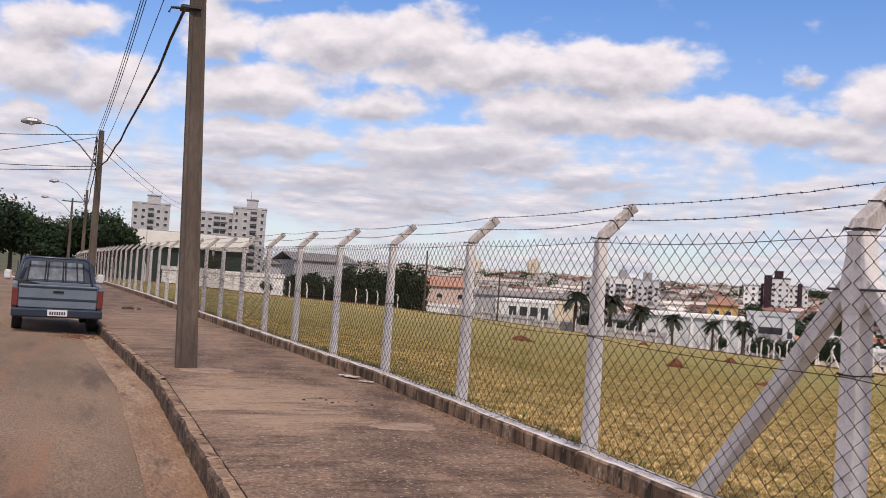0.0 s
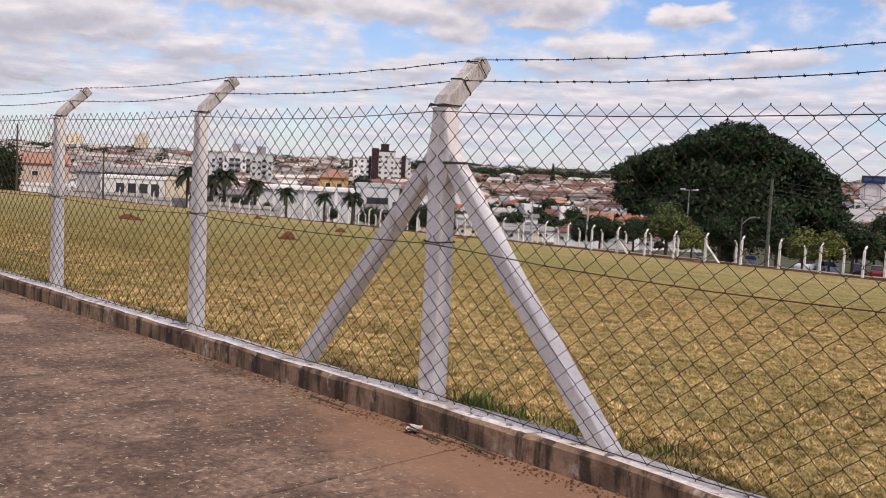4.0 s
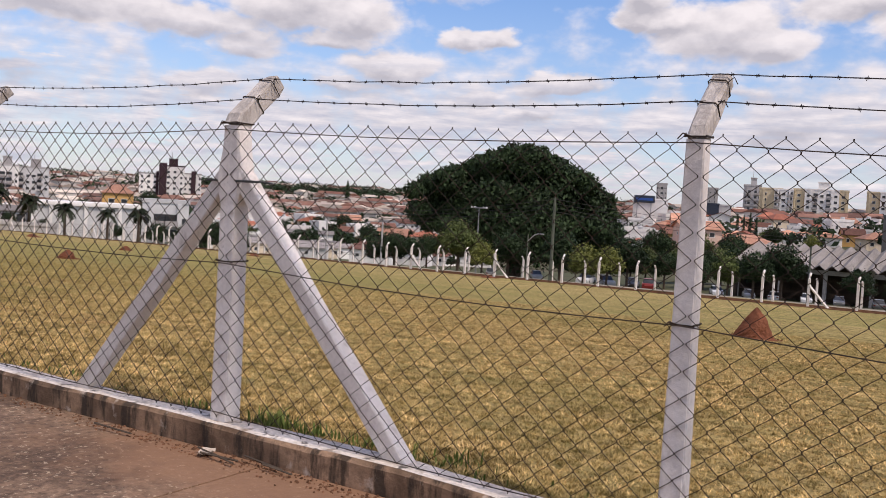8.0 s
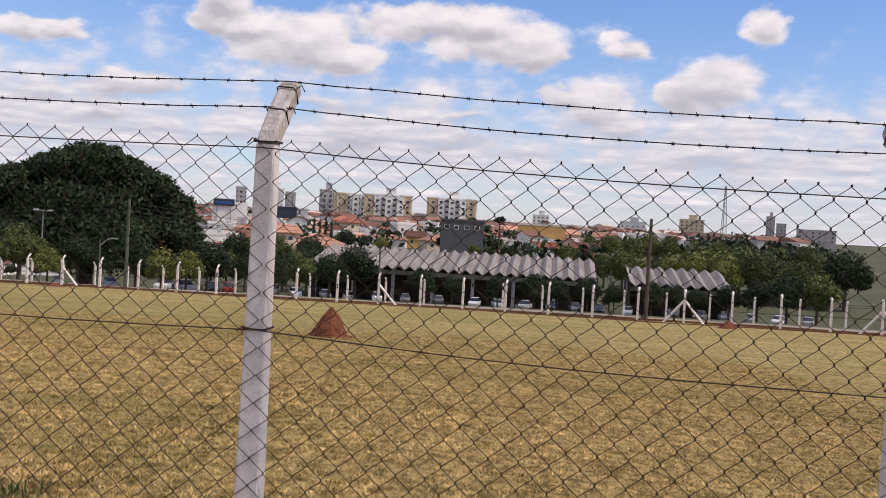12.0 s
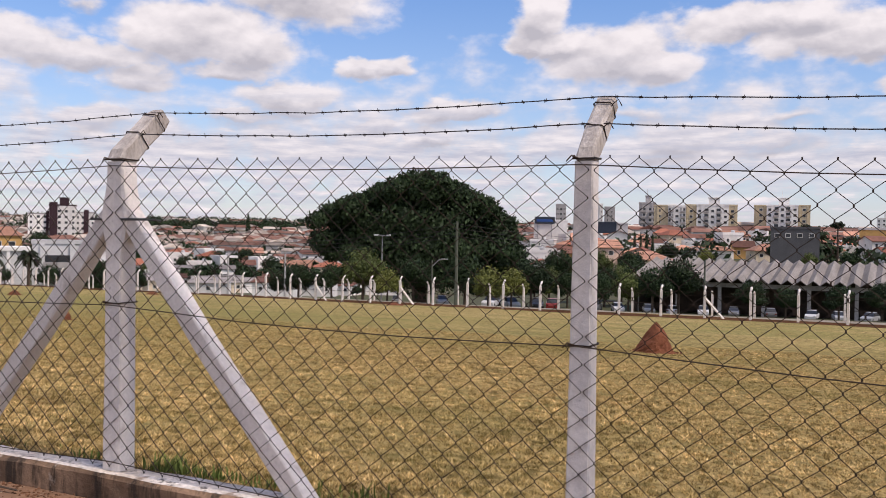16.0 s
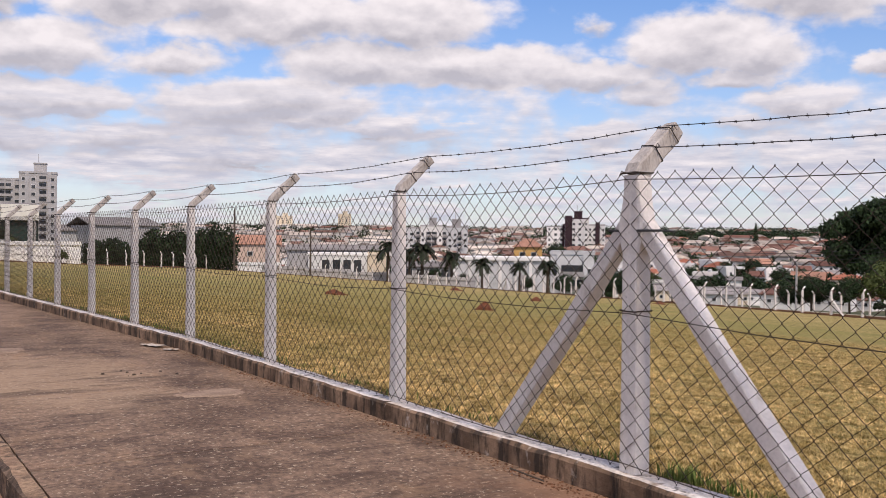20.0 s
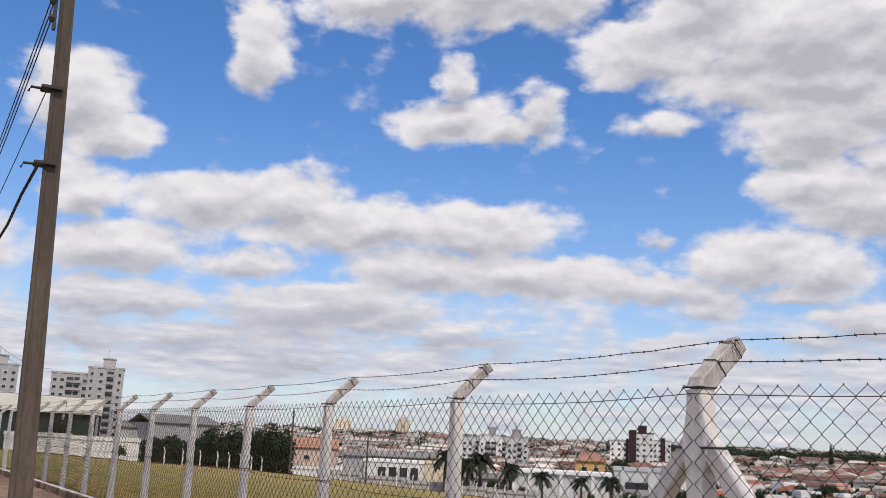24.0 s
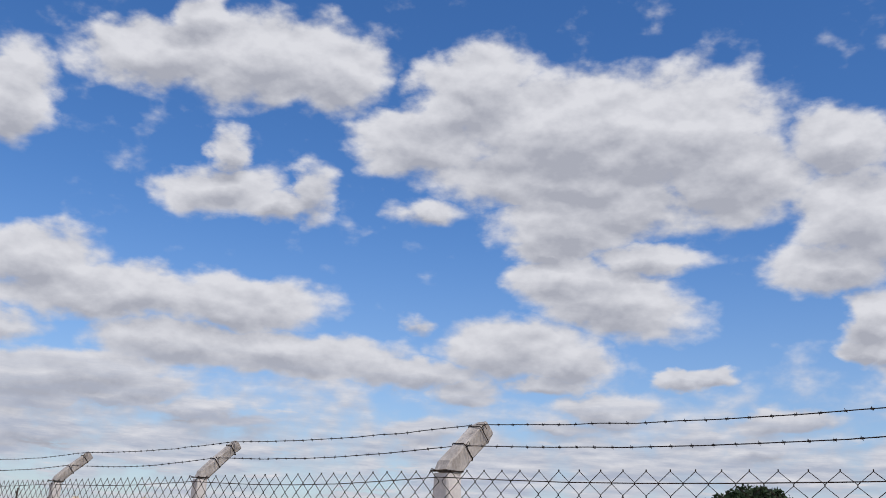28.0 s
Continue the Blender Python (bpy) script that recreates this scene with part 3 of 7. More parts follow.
def dip(y):
    """The street falls gently away on both sides of the strutted post."""
    if y < -1.4:
        return max(-0.6, 0.032 * (y + 1.4))
    return -0.0001 * max(0.0, y - 25.0) ** 2 if y < 200 else -3.06


def land(x, y):
    """Height of the land: the field falls from the street, dips to a valley and climbs to the ridge."""
    x -= bend(y) * (1 - smooth(12, 60, x))
    if x < -0.001:
        return -0.45 + dip(y)
    r, az = math.hypot(x, y), math.degrees(math.atan2(x, y))
    field = -0.03 + dip(y) * max(0.0, 1 - x / 40) - 0.0645 * x - 0.00013 * x * max(-40.0, min(y, 160.0))
    s0 = lerp(az, [10, 15, 22, 30, 37, 43, 52, 60, 75], [150, 160, 165, 155, 135, 107, 94, 84, 82])
    mid = lerp(r - s0, [0, 60, 170, 300, 530, 830, 2400], [-7, -10.5, -14, -12, -4, 5.5, 26])
    right = lerp(r - s0, [0, 40, 120, 220, 340, 600, 2400], [-7.5, -8, -7, -3.5, -0.5, 4, 27])
    w = smooth(64, 74, az)
    far = (1 - w) * mid + w * right
    wa = smooth(5, 17, az) * (1 - smooth(130, 170, az))
    far = wa * far + (1 - wa) * (dip(y) - 0.45)
    b = smooth(s0, s0 + 60, r)
    bump = 0.022 * (math.sin(x * 0.9 + 1) * math.sin(y * 0.7) + math.sin(x * 0.37 - y * 0.29)) * smooth(0, 3, x) * (1 - b)
    return (1 - b) * field + b * far + bump


def field_limit(y):
    """The far edge of the lawn along x."""
    return lerp(y, [-60, -20, 0, 33, 68, 84, 104, 130, 150], [52, 57.5, 60.5, 61, 66, 70, 75, 76, 62])


def build_ground():
    xs = [-4000, -2200, -1200, -600, -300, -150, -70, -35, -18, -10, -6, -3, -0.03, 0.0]
    step = 0.5
    while xs[-1] < 4000:
        xs.append(xs[-1] + step)
        x = xs[-1]
        step = 0.6 if x < 12 else 1.2 if x < 30 else 2.5 if x < 130 else 7 if x < 320 else 25 if x < 700 else x * 0.16
    up = [0.0]
    while up[-1] < 4000:
        y = up[-1]
        up.append(y + (1.0 if y < 24 else 2.5 if y < 170 else 9 if y < 400 else 30 if y < 800 else y * 0.16))
    ys = [-v for v in reversed(up[1:])] + up
    g = MB()
    shift = [1 - smooth(12, 60, x) for x in xs]
    g.v = [(x + bend(y) * k, y, land(x + bend(y) * k, y)) for y in ys for x, k in zip(xs, shift)]
    n = len(xs)
    for j in range(len(ys) - 1):
        for i in range(n - 1):
            a = j * n + i
            g.f.append((a, a + 1, a + n + 1, a + n))
            cx, cy = (xs[i] + xs[i + 1]) / 2, (ys[j] + ys[j + 1]) / 2
            az = math.degrees(math.atan2(cx, cy))
            lawn = -60 < cy < 152 and 0 <= cx < field_limit(cy) + 14 and (az > 3 or cy < 110)
            g.m.append(0 if lawn else 1)
    me = g.mesh("ground", M["grass"], M["earth"], smooth=True)
    thing("ground", "dry mown lawn sloping down to a built-up valley", "ground", kind="structure", data=me)


build_ground()


# ---- street, kerb, pavement and plinth ----
Y0, Y1 = -30.0, 175.0
PAVE, ROAD, TOP = -0.15, -0.31, 0.0


def strip(name, profile, material, y0, y1, step=2.0, wob=0.0):
    """A long body with the given cross-section (x, z), closed all round."""
    g = MB()
    ny = max(1, int((y1 - y0) / step))
    k = len(profile)
    for j in range(ny + 1):
        y = y0 + (y1 - y0) * j / ny
        for q, (x, z) in enumerate(profile):
            d = wob * noise.noise((y * 1.7, q * 3.1, 4.0))
            g.v.append((x + d + bend(y), y, z + d * 0.6 + dip(y)))
    for j in range(ny):
        for q in range(k):
            p = (q + 1) % k
            g.f.append((j * k + q, j * k + p, j * k + k + p, j * k + k + q))
    g.f += [tuple(range(k - 1, -1, -1)), tuple(ny * k + q for q in range(k))]
    g.m = [0] * len(g.f)
    return g.mesh(name, material)


road = thing("road", "worn grey-brown asphalt street with red dust", "road", kind="structure",
             data=strip("road", [(-13.0, -0.6), (-3.52, -0.6), (-3.52, ROAD), (-8.0, ROAD + 0.10), (-13.0, ROAD)], M["road"], Y0, Y1))
gutter = thing("gutter", "concrete gutter strip silted with red soil", "gutter", kind="structure",
               data=strip("gutter", [(-3.52, -0.6), (-3.08, -0.6), (-3.08, ROAD - 0.03), (-3.30, ROAD - 0.02), (-3.52, ROAD + 0.006)], M["gutter"], Y0, Y1, 0.5, 0.006))


# ---- chain-link fence along the pavement ----
BAY, FAR_BAY = 2.8, 2.342
POSTS = [-16.7, -13.9, -11.1, -8.3, -5.5] + [-2.785] + [BAY * k for k in range(4)] + [3 * BAY + FAR_BAY * k for k in range(1, 40)]
WIRE_X = -0.058


def sweep(points, half, material, name, chamfer=0.007, jitter=0.0016, seed=0):
    """A square bar of given half widths through points, chamfered, slightly uneven, in the xz plane or any other."""
    g = MB()
    pts = [Vector(p) for p in points]
    n = len(pts)
    for i, p in enumerate(pts):
        d = (pts[min(i + 1, n - 1)] - pts[max(i - 1, 0)]).normalized()
        side = Vector((0, 1, 0)) if abs(d.y) < 0.5 else Vector((1, 0, 0))
        up = d.cross(side).normalized()
        side = up.cross(d).normalized()
        h = half[i]
        c = chamfer
        for a, b in ((h - c, -h), (h, -h + c), (h, h - c), (h - c, h), (-h + c, h), (-h, h - c), (-h, -h + c), (-h + c, -h)):
            w = jitter * noise.noise((a * 40 + seed, b * 40, i * 2.3))
            g.v.append(p + side * (a + w) + up * (b + w))
    for i in range(n - 1):
        for k in range(8):
            j = (k + 1) % 8
            g.f.append((i * 8 + k, i * 8 + j, i * 8 + 8 + j, i * 8 + 8 + k))
    g.f += [tuple(range(7, -1, -1)), tuple((n - 1) * 8 + k for k in range(8))]
    g.m = [0] * len(g.f)
    bm = bmesh.new()
    me = g.mesh(name, material)
    bm.from_mesh(me)
    bmesh.ops.recalc_face_normals(bm, faces=bm.faces)
    bm.to_mesh(me)
    bm.free()
    return me


def band(z, r, h=0.007):
    """A rusty wire wrapped round a square post."""
    g = MB()
    g.box((-r, 0, z), (0.007, 2 * r + 0.007, h)).box((r, 0, z + 0.006), (0.007, 2 * r + 0.007, h))
    g.box((0, -r, z + 0.003), (2 * r, 0.007, h)).box((0, r, z + 0.004), (2 * r, 0.007, h))
    g.tube([(-r, 0.02, z), (-r - 0.02, 0.05, z + 0.012), (-r - 0.012, 0.075, z - 0.012)], 0.0035, 4)
    return g.mesh("tie_wire", M["rust_wire"])


def chain_bay(width, height=1.76, r=0.0031, knots=True):
    """Woven wire: zigzag strands that hook into one another, with twisted points along the top."""
    g = MB()
    n = int(round(width / 0.0667))
    p, dz = width / n, 0.0605
    rows = int(height / dz)
    for i in range(n):
        pts = []
        for k in range(rows + 1):
            right = (k + i) % 2
            y = (i + right) * p
            q = Vector(((0.0030 if right else -0.0030) + 0.004 * noise.noise((y * 2, k * 0.3, 5)), y + 0.002 * noise.noise((y * 9, k * 0.7, 1)), 0.021 + k * dz))
            if knots:
                hook = Vector((0, 0.0012 if right else -0.0012, 0))
                pts += [q + hook - Vector((0, 0, 0.0042)), q + hook + Vector((0, 0, 0.0042))]
            else:
                pts.append(q)
        if (rows + i) % 2:
            tip = pts[-1] + Vector((0.001, 0.0015, 0.001))
        else:
            tip = pts[-1] + Vector((-0.001, -0.0015, 0.001))
        pts.append(tip)
        o = len(g.v)
        for q in pts:
            g.v += [(q.x + r, q.y, q.z), (q.x - r * 0.5, q.y + r * 0.87, q.z), (q.x - r * 0.5, q.y - r * 0.87, q.z)]
        for k in range(len(pts) - 1):
            a = o + 3 * k
            for s in range(3):
                t = (s + 1) % 3
                g.f.append((a + s, a + t, a + 3 + t, a + 3 + s))
    g.m = [0] * len(g.f)
    return g.mesh("chain_link", M["rust_wire"])


def loft(rings, name, material):
    """A body through level rectangles (half x, half y, z), with chamfered corners."""
    g = MB()
    for hx, hy, z in rings:
        c = 0.013
        g.v += [(a, b, z) for a, b in ((hx - c, -hy), (hx, -hy + c), (hx, hy - c), (hx - c, hy), (-hx + c, hy), (-hx, hy - c), (-hx, -hy + c), (-hx + c, -hy))]
    n = len(rings)
    for i in range(n - 1):
        for k in range(8):
            j = (k + 1) % 8
            g.f.append((i * 8 + k, i * 8 + j, i * 8 + 8 + j, i * 8 + 8 + k))
    g.f += [tuple(range(7, -1, -1)), tuple((n - 1) * 8 + k for k in range(8))]
    g.m = [0] * len(g.f)
    return g.mesh(name, material)


def arm_loops(s):
    """Two rusty loops that bind the barbed wires to the bent arm."""
    out = []
    for c in (Vector((0.118, 0, 1.902)), Vector((0.248, 0, 2.020))):
        loop = MB()
        d = Vector((0.255, 0, 0.225)).normalized()
        u, w = Vector((0, 1, 0)), d.cross(Vector((0, 1, 0))).normalized()
        pts = [c + u * (s * a) + w * (s * b) + d * (0.006 * a) for a, b in ((-1, -0.8), (-0.8, -1), (0.8, -1), (1, -0.8), (1, 0.8), (0.8, 1), (-0.8, 1), (-1, 0.8), (-1, -0.8))]
        loop.tube(pts, 0.0036, 4)
        loop.tube([pts[7], pts[7] + Vector((-0.01, -0.03, 0.02)), pts[7] + Vector((0.0, -0.045, -0.01))], 0.0026, 4)
        out.append(loop.mesh("tie_wire", M["rust_wire"]))
    return out


def build_fence():
    fence = thing("chain_link_fence", "tall rusty chain-link fence on whitewashed concrete posts with barbed wire", "fence")
    line = [Vector((bend(y), y, dip(y))) for y in POSTS]
    post_meshes, arm_meshes = [], []
    arm_line = [(0.0, 0, 1.766), (0.012, 0, 1.80), (0.13, 0, 1.91), (0.255, 0, 2.025), (0.30, 0, 2.065)]
    for s in range(4):
        post_meshes.append(sweep([(0, 0, -0.25), (0, 0, 0.0), (0.002, 0, 0.6), (-0.002, 0, 1.2), (0, 0, 1.765)], [0.056, 0.055, 0.051, 0.047, 0.043], M["whitewash"], "post", seed=s * 7))
        arm_meshes.append(sweep(arm_line, [0.043, 0.044, 0.044, 0.043, 0.039], M["rough_cement"], "arm", chamfer=0.012, jitter=0.009, seed=s * 5 + 2))
    stout = sweep([(0, 0, -0.25), (0, 0, 0.0), (0.002, 0, 0.6), (-0.002, 0, 1.2), (0, 0, 1.765)], [0.066, 0.065, 0.063, 0.061, 0.059], M["whitewash"], "post", seed=40)
    stout_arm = sweep(arm_line, [0.059, 0.060, 0.058, 0.056, 0.051], M["rough_cement"], "arm", chamfer=0.014, jitter=0.010, seed=41)
    loop, low, high = arm_loops(0.046), band(0.955, 0.0515), band(1.775, 0.0475)
    s_loop, s_low, s_high = arm_loops(0.061), band(0.955, 0.0645), band(1.775, 0.064)
    for i, p in enumerate(line):
        lean = rng.uniform(-0.35, 0.35)
        main = abs(p.y) < 0.01
        post = part("post", stout if main else post_meshes[i % 4], fence, m=pose(p.x + (0.012 if main else 0.0), p.y, p.z - 0.004 * (i % 3), lean * 0.4, 0, 3.3 if p.y > 8.5 else 0))
        part("arm", stout_arm if main else arm_meshes[(i * 3 + 1) % 4], post, "weathered cement arm bent over the lawn")
        if p.y < 45:
            part("tie_wire", s_low if main else low, post)
            part("tie_wire", s_high if main else high, post)
            for wire in s_loop if main else loop:
                part("tie_wire", wire, post)
    # strutted post, with mortar packed round its joint
    for s in (1, -1):
        part("brace", sweep([(0.012, 0.07 * s, 1.46), (0.01, 0.62 * s, 0.78), (0.008, 1.34 * s, -0.05)], [0.050, 0.053, 0.055], M["whitewash"], "brace", seed=s * 3), fence, "whitewashed concrete strut")
    part("mortar", loft([(0.064, 0.070, 1.30), (0.067, 0.088, 1.37), (0.068, 0.098, 1.45), (0.067, 0.085, 1.53), (0.064, 0.069, 1.62), (0.062, 0.062, 1.72)], "mortar", M["whitewash"]), fence, "rough whitewashed mortar where the struts meet the post", m=pose(0.012, 0, 0))
    for y, w in ((-0.17, 0.20), (0.13, 0.07)):
        part("strap", MB().bevel_box((-0.062, y, 1.435), (0.014, w, 0.014), 0.003).tube([(-0.06, y - w / 2, 1.435), (0.02, y - w / 2 - 0.02, 1.43)], 0.006, 5).mesh("strap", M["dark_metal"]), fence)
    bay, slim = chain_bay(BAY), chain_bay(BAY, r=0.0016, knots=False)
    for a, b in zip(line[:-1], line[1:]):
        tilt = math.degrees(math.atan2(b.z - a.z, b.y - a.y))
        turn = math.degrees(math.atan2(a.x - b.x, b.y - a.y))
        part("chain_link", bay if a.y < 24 else slim, fence, m=pose(a.x + WIRE_X, a.y, a.z, tilt, 0, turn) @ Matrix.Diagonal((1, (b - a).length / BAY, 1, 1)))
    # straight tension wires, looped slightly between the posts
    for z, r in ((1.738, 0.0026), (0.945, 0.0028), (0.05, 0.0028)):
        g = MB()
        pts = []
        for a, b in zip(line[:-1], line[1:]):
            for k in range(6):
                u = k / 6
                p = a.lerp(b, u)
                pts.append((p.x + WIRE_X - 0.006, p.y, p.z + z - 0.028 * math.sin(math.pi * u) * (1 + 0.6 * noise.noise((a.y, z, 0))) + 0.004 * noise.noise((a.y + u * 9, z, 2))))
        g.tube(pts, r, 4)
        part("tension_wire", g.mesh("tension_wire", M["rust_wire"]), fence)
    # barbed wires
    for x, z, seed in ((0.262, 2.078, 1), (0.128, 1.938, 2)):
        g = MB()
        pts = []
        for a, b in zip(line[:-1], line[1:]):
            sag = 0.022 + 0.03 * abs(noise.noise((a.y * 0.37, seed * 3.3, 0)))
            for k in range(12):
                u = k / 12
                p = a.lerp(b, u)
                pts.append(p + Vector((x - 0.015, 0, z - sag * math.sin(math.pi * u) + 0.006 * noise.noise((a.y + u * 14, seed, 2)))))
        g.tube(pts, 0.0027, 4)
        for i in range(len(pts) - 1):
            for q in (0.25, 0.75):
                c = pts[i].lerp(pts[i + 1], q)
                if c.y > 70:
                    continue
                a = rng.uniform(0, 3.1)
                for t in (a, a + 1.5):
                    d = Vector((math.cos(t) * 0.7, 0.35, math.sin(t))) * 0.0115
                    g.tube([c - d, c + d], 0.0016, 3, caps=False)
                g.tube([c - Vector((0, 0.008, 0)), c + Vector((0, 0.008, 0))], 0.0046, 5)
        part("barbed_wire", g.mesh("barbed_wire", M["barb_wire"]), fence)



build_fence()


# ---- poles, cables and street lamps ----
EYE_X, EYE_Y = -3.97, -4.04


def at(az, d):
    """The place d metres off, seen from where the camera stands, towards az degrees from +y towards +x, the bearing
    shifted to fit its view.
    """
    a = radians(az + lerp(az, [5, 10, 25, 35, 42, 47, 55, 64, 76, 85, 100], [-1.3, -1.3, -0.75, -0.75, -0.75, -0.2, 0.0, 0.0, 0.15, 0.35, 0.5]))
    return EYE_X + d * math.sin(a), EYE_Y + d * math.cos(a)


def utility_pole(x, y, h, name="utility_pole", label="tall weathered concrete utility pole on the pavement", base=0.34, arm=None, cross=False, lamp=None, clamps=(), lean=0.0):
    z0 = PAVE + dip(y) if abs(x) < 4 else land(x, y)
    ob = thing(name, label, "pole", pose(x, y, z0, 0, lean, 0))
    g = MB()
    n = 7
    for i in range(n + 1):
        k = i / n
        w, t = base / 2 * (1 - 0.42 * k), base * 0.36 * (1 - 0.42 * k)
        c, f = t * 0.80, w * 0.50
        for px, py in ((w, -t), (w, t), (w - f * 0.6, t), (w - f, c), (-w + f, c), (-w + f * 0.6, t), (-w, t), (-w, -t), (-w + f * 0.6, -t), (-w + f, -c), (w - f, -c), (w - f * 0.6, -t)):
            g.v.append((px, py, -0.4 + (h + 0.4) * k))
    for i in range(n):
        for q in range(12):
            p = (q + 1) % 12
            g.f.append((i * 12 + q, i * 12 + p, i * 12 + 12 + p, i * 12 + 12 + q))
    g.f.append(tuple(n * 12 + q for q in range(12)))
    g.m = [0] * len(g.f)
    part("shaft", g.mesh("shaft", M["pole"]), ob)
    if cross:
        part("cross_arm", MB().bevel_box((0, 0.12, h - 0.35), (2.2, 0.1, 0.12), 0.01).mesh("cross_arm", M["wood"]), ob)
        for q in (-0.95, -0.4, 0.4, 0.95):
            part("insulator", MB().tube([(q, 0.12, h - 0.29), (q, 0.12, h - 0.2), (q, 0.12, h - 0.12)], [0.03, 0.055, 0.03], 8).mesh("insulator", M["wall_pale"]), ob)
    for q in (clamps):
        part("clamp", MB().bevel_box((-0.10, -0.02, q), (base * 0.95, base * 0.8, 0.05), 0.008).tube([(-base * 0.5, 0, q), (-base * 0.5 - 0.22, -0.05, q - 0.02), (-base * 0.5 - 0.25, -0.05, q - 0.09)], 0.02, 6).mesh("clamp", M["dark_metal"]), ob)
    if not cross:
        for k in range(4):
            zz = h - 0.5 - 0.26 * k
            part("insulator", MB().tube([(-0.20, -0.12, zz - 0.05), (-0.20, -0.12, zz), (-0.20, -0.12, zz + 0.05)], [0.03, 0.05, 0.03], 8).mesh("insulator", M["dark_metal"]), ob)
        part("rack", MB().bevel_box((-0.16, -0.1, h - 0.9), (0.05, 0.06, 1.1), 0.005).mesh("rack", M["dark_metal"]), ob)
    if lamp:
        lx, lz = lamp
        arm_pts = [(0, 0, lz - 1.7), (lx * 0.35, 0, lz - 0.75), (lx * 0.75, 0, lz - 0.08), (lx, 0, lz)]
        part("lamp_arm", MB().tube(arm_pts, 0.035, 6).mesh("lamp_arm", M["steel"]), ob, "curved galvanised lamp arm")
        head = part("lamp_head", MB().tube([(lx + 0.05, 0, lz), (lx - 0.15, 0, lz + 0.03), (lx - 0.5, 0, lz + 0.02), (lx - 0.75, 0, lz - 0.02)], [0.05, 0.12, 0.15, 0.06], 8).mesh("lamp_head", M["steel"]), ob)
        part("lamp_glass", MB().tube([(lx - 0.18, 0, lz - 0.02), (lx - 0.35, 0, lz - 0.06), (lx - 0.58, 0, lz - 0.03)], [0.06, 0.11, 0.05], 8).mesh("lamp_glass", M["wall_pale"]), head)
    return ob


def cable(points, r=0.012, sag=0.35, label="black overhead cable between poles", wave=0.0):
    g = MB()
    pts = []
    for a, b in zip(points[:-1], points[1:]):
        a, b = Vector(a), Vector(b)
        for k in range(17):
            u = k / 16
            p = a.lerp(b, u)
            p.z -= 4 * sag * u * (1 - u)
            p.x += wave * noise.noise((u * 9, a.y, r * 90))
            p.z += wave * noise.noise((u * 11, a.y, 7))
            pts.append(p)
    g.tube(pts, r, 5)
    return thing("overhead_cable", label, "cable", data=g.mesh("overhead_cable", M["cable"]))


utility_pole(-2.57, 9.6, 8.5, base=0.295, clamps=(5.1, 6.2), lean=-2.3)
utility_pole(-3.62, 38.0, 6.85, label="concrete utility pole with a street lamp over the road", base=0.36, lamp=(-2.4, 6.9))
utility_pole(-3.95, 81.0, 7.4, label="far concrete utility pole with a bare top", base=0.34, lamp=(-2.3, 7.9))
utility_pole(-5.4, 111.0, 9.0, label="far utility pole with a wooden cross-arm and lamp", base=0.36, cross=True, lamp=(-2.6, 8.9))
for k, zz in enumerate((7.75, 7.5, 7.25)):
    cable([(-3.02, 9.5, zz), (-3.80, 37.9, zz - 1.2), (-4.1, 80.9, zz - 0.9)], 0.010, 0.4)
cable([(-2.95, 9.5, 4.95), (-3.75, 37.9, 5.05), (-4.1, 80.9, 5.2)], 0.024, 0.55, "thick black bundled cable drooping between poles", 0.06)
cable([(-2.97, 9.5, 6.05), (-3.7, 37.9, 5.5)], 0.008, 0.3)
for zz, x2, y2, z2 in ((6.55, -16, 38, 5.8), (6.45, -16, 36, 3.6), (5.15, -17, 37, 4.8), (5.05, -17, 36, 4.2)):
    cable([(-3.62, 38, zz + dip(38)), (x2, y2, z2)], 0.014, 0.25, "service cable crossing the street")
for zz in (7.9, 7.5):
    cable([(-3.62, 38, zz + dip(38) - 1.6), (10, 120, zz + 0.6)], 0.012, 0.9, "service cable sagging toward the warehouse")
for zz, s in ((7.7, 0.35), (7.4, 0.5)):
    cable([(-3.0, -22, zz + 0.3), (-3.02, 9.5, zz)], 0.010, s)


# ---- pickup parked by the kerb ----
M["car_blue"] = mat("faded_blue_paint", (0.150, 0.185, 0.215), (0.115, 0.145, 0.172), scale=2, fine=40, rough=0.38, bump=0.03, grain=0.06, spec=0.5)
M["car_dark"] = mat("dark_blue_paint", (0.022, 0.032, 0.055), (0.016, 0.024, 0.040), scale=2, fine=40, rough=0.35, bump=0.03, spec=0.5)
M["tail_red"] = mat("red_lens", (0.17, 0.030, 0.024), (0.12, 0.022, 0.018), scale=9, fine=60, rough=0.25, bump=0.05, spec=0.6)
M["rubber"] = mat("tyre_rubber", (0.018, 0.017, 0.016), (0.030, 0.026, 0.022), scale=6, fine=40, rough=0.85, bump=0.2)
M["chrome"] = mat("dull_chrome", (0.55, 0.55, 0.56), (0.40, 0.40, 0.41), scale=5, fine=30, rough=0.25, metal=0.9, bump=0.02)
M["plate"] = mat("grey_plate", (0.68, 0.68, 0.68), (0.62, 0.62, 0.62), scale=9, fine=60, rough=0.5, bump=0)
M["black"] = mat("black_trim", (0.015, 0.015, 0.016), rough=0.5, bump=0)


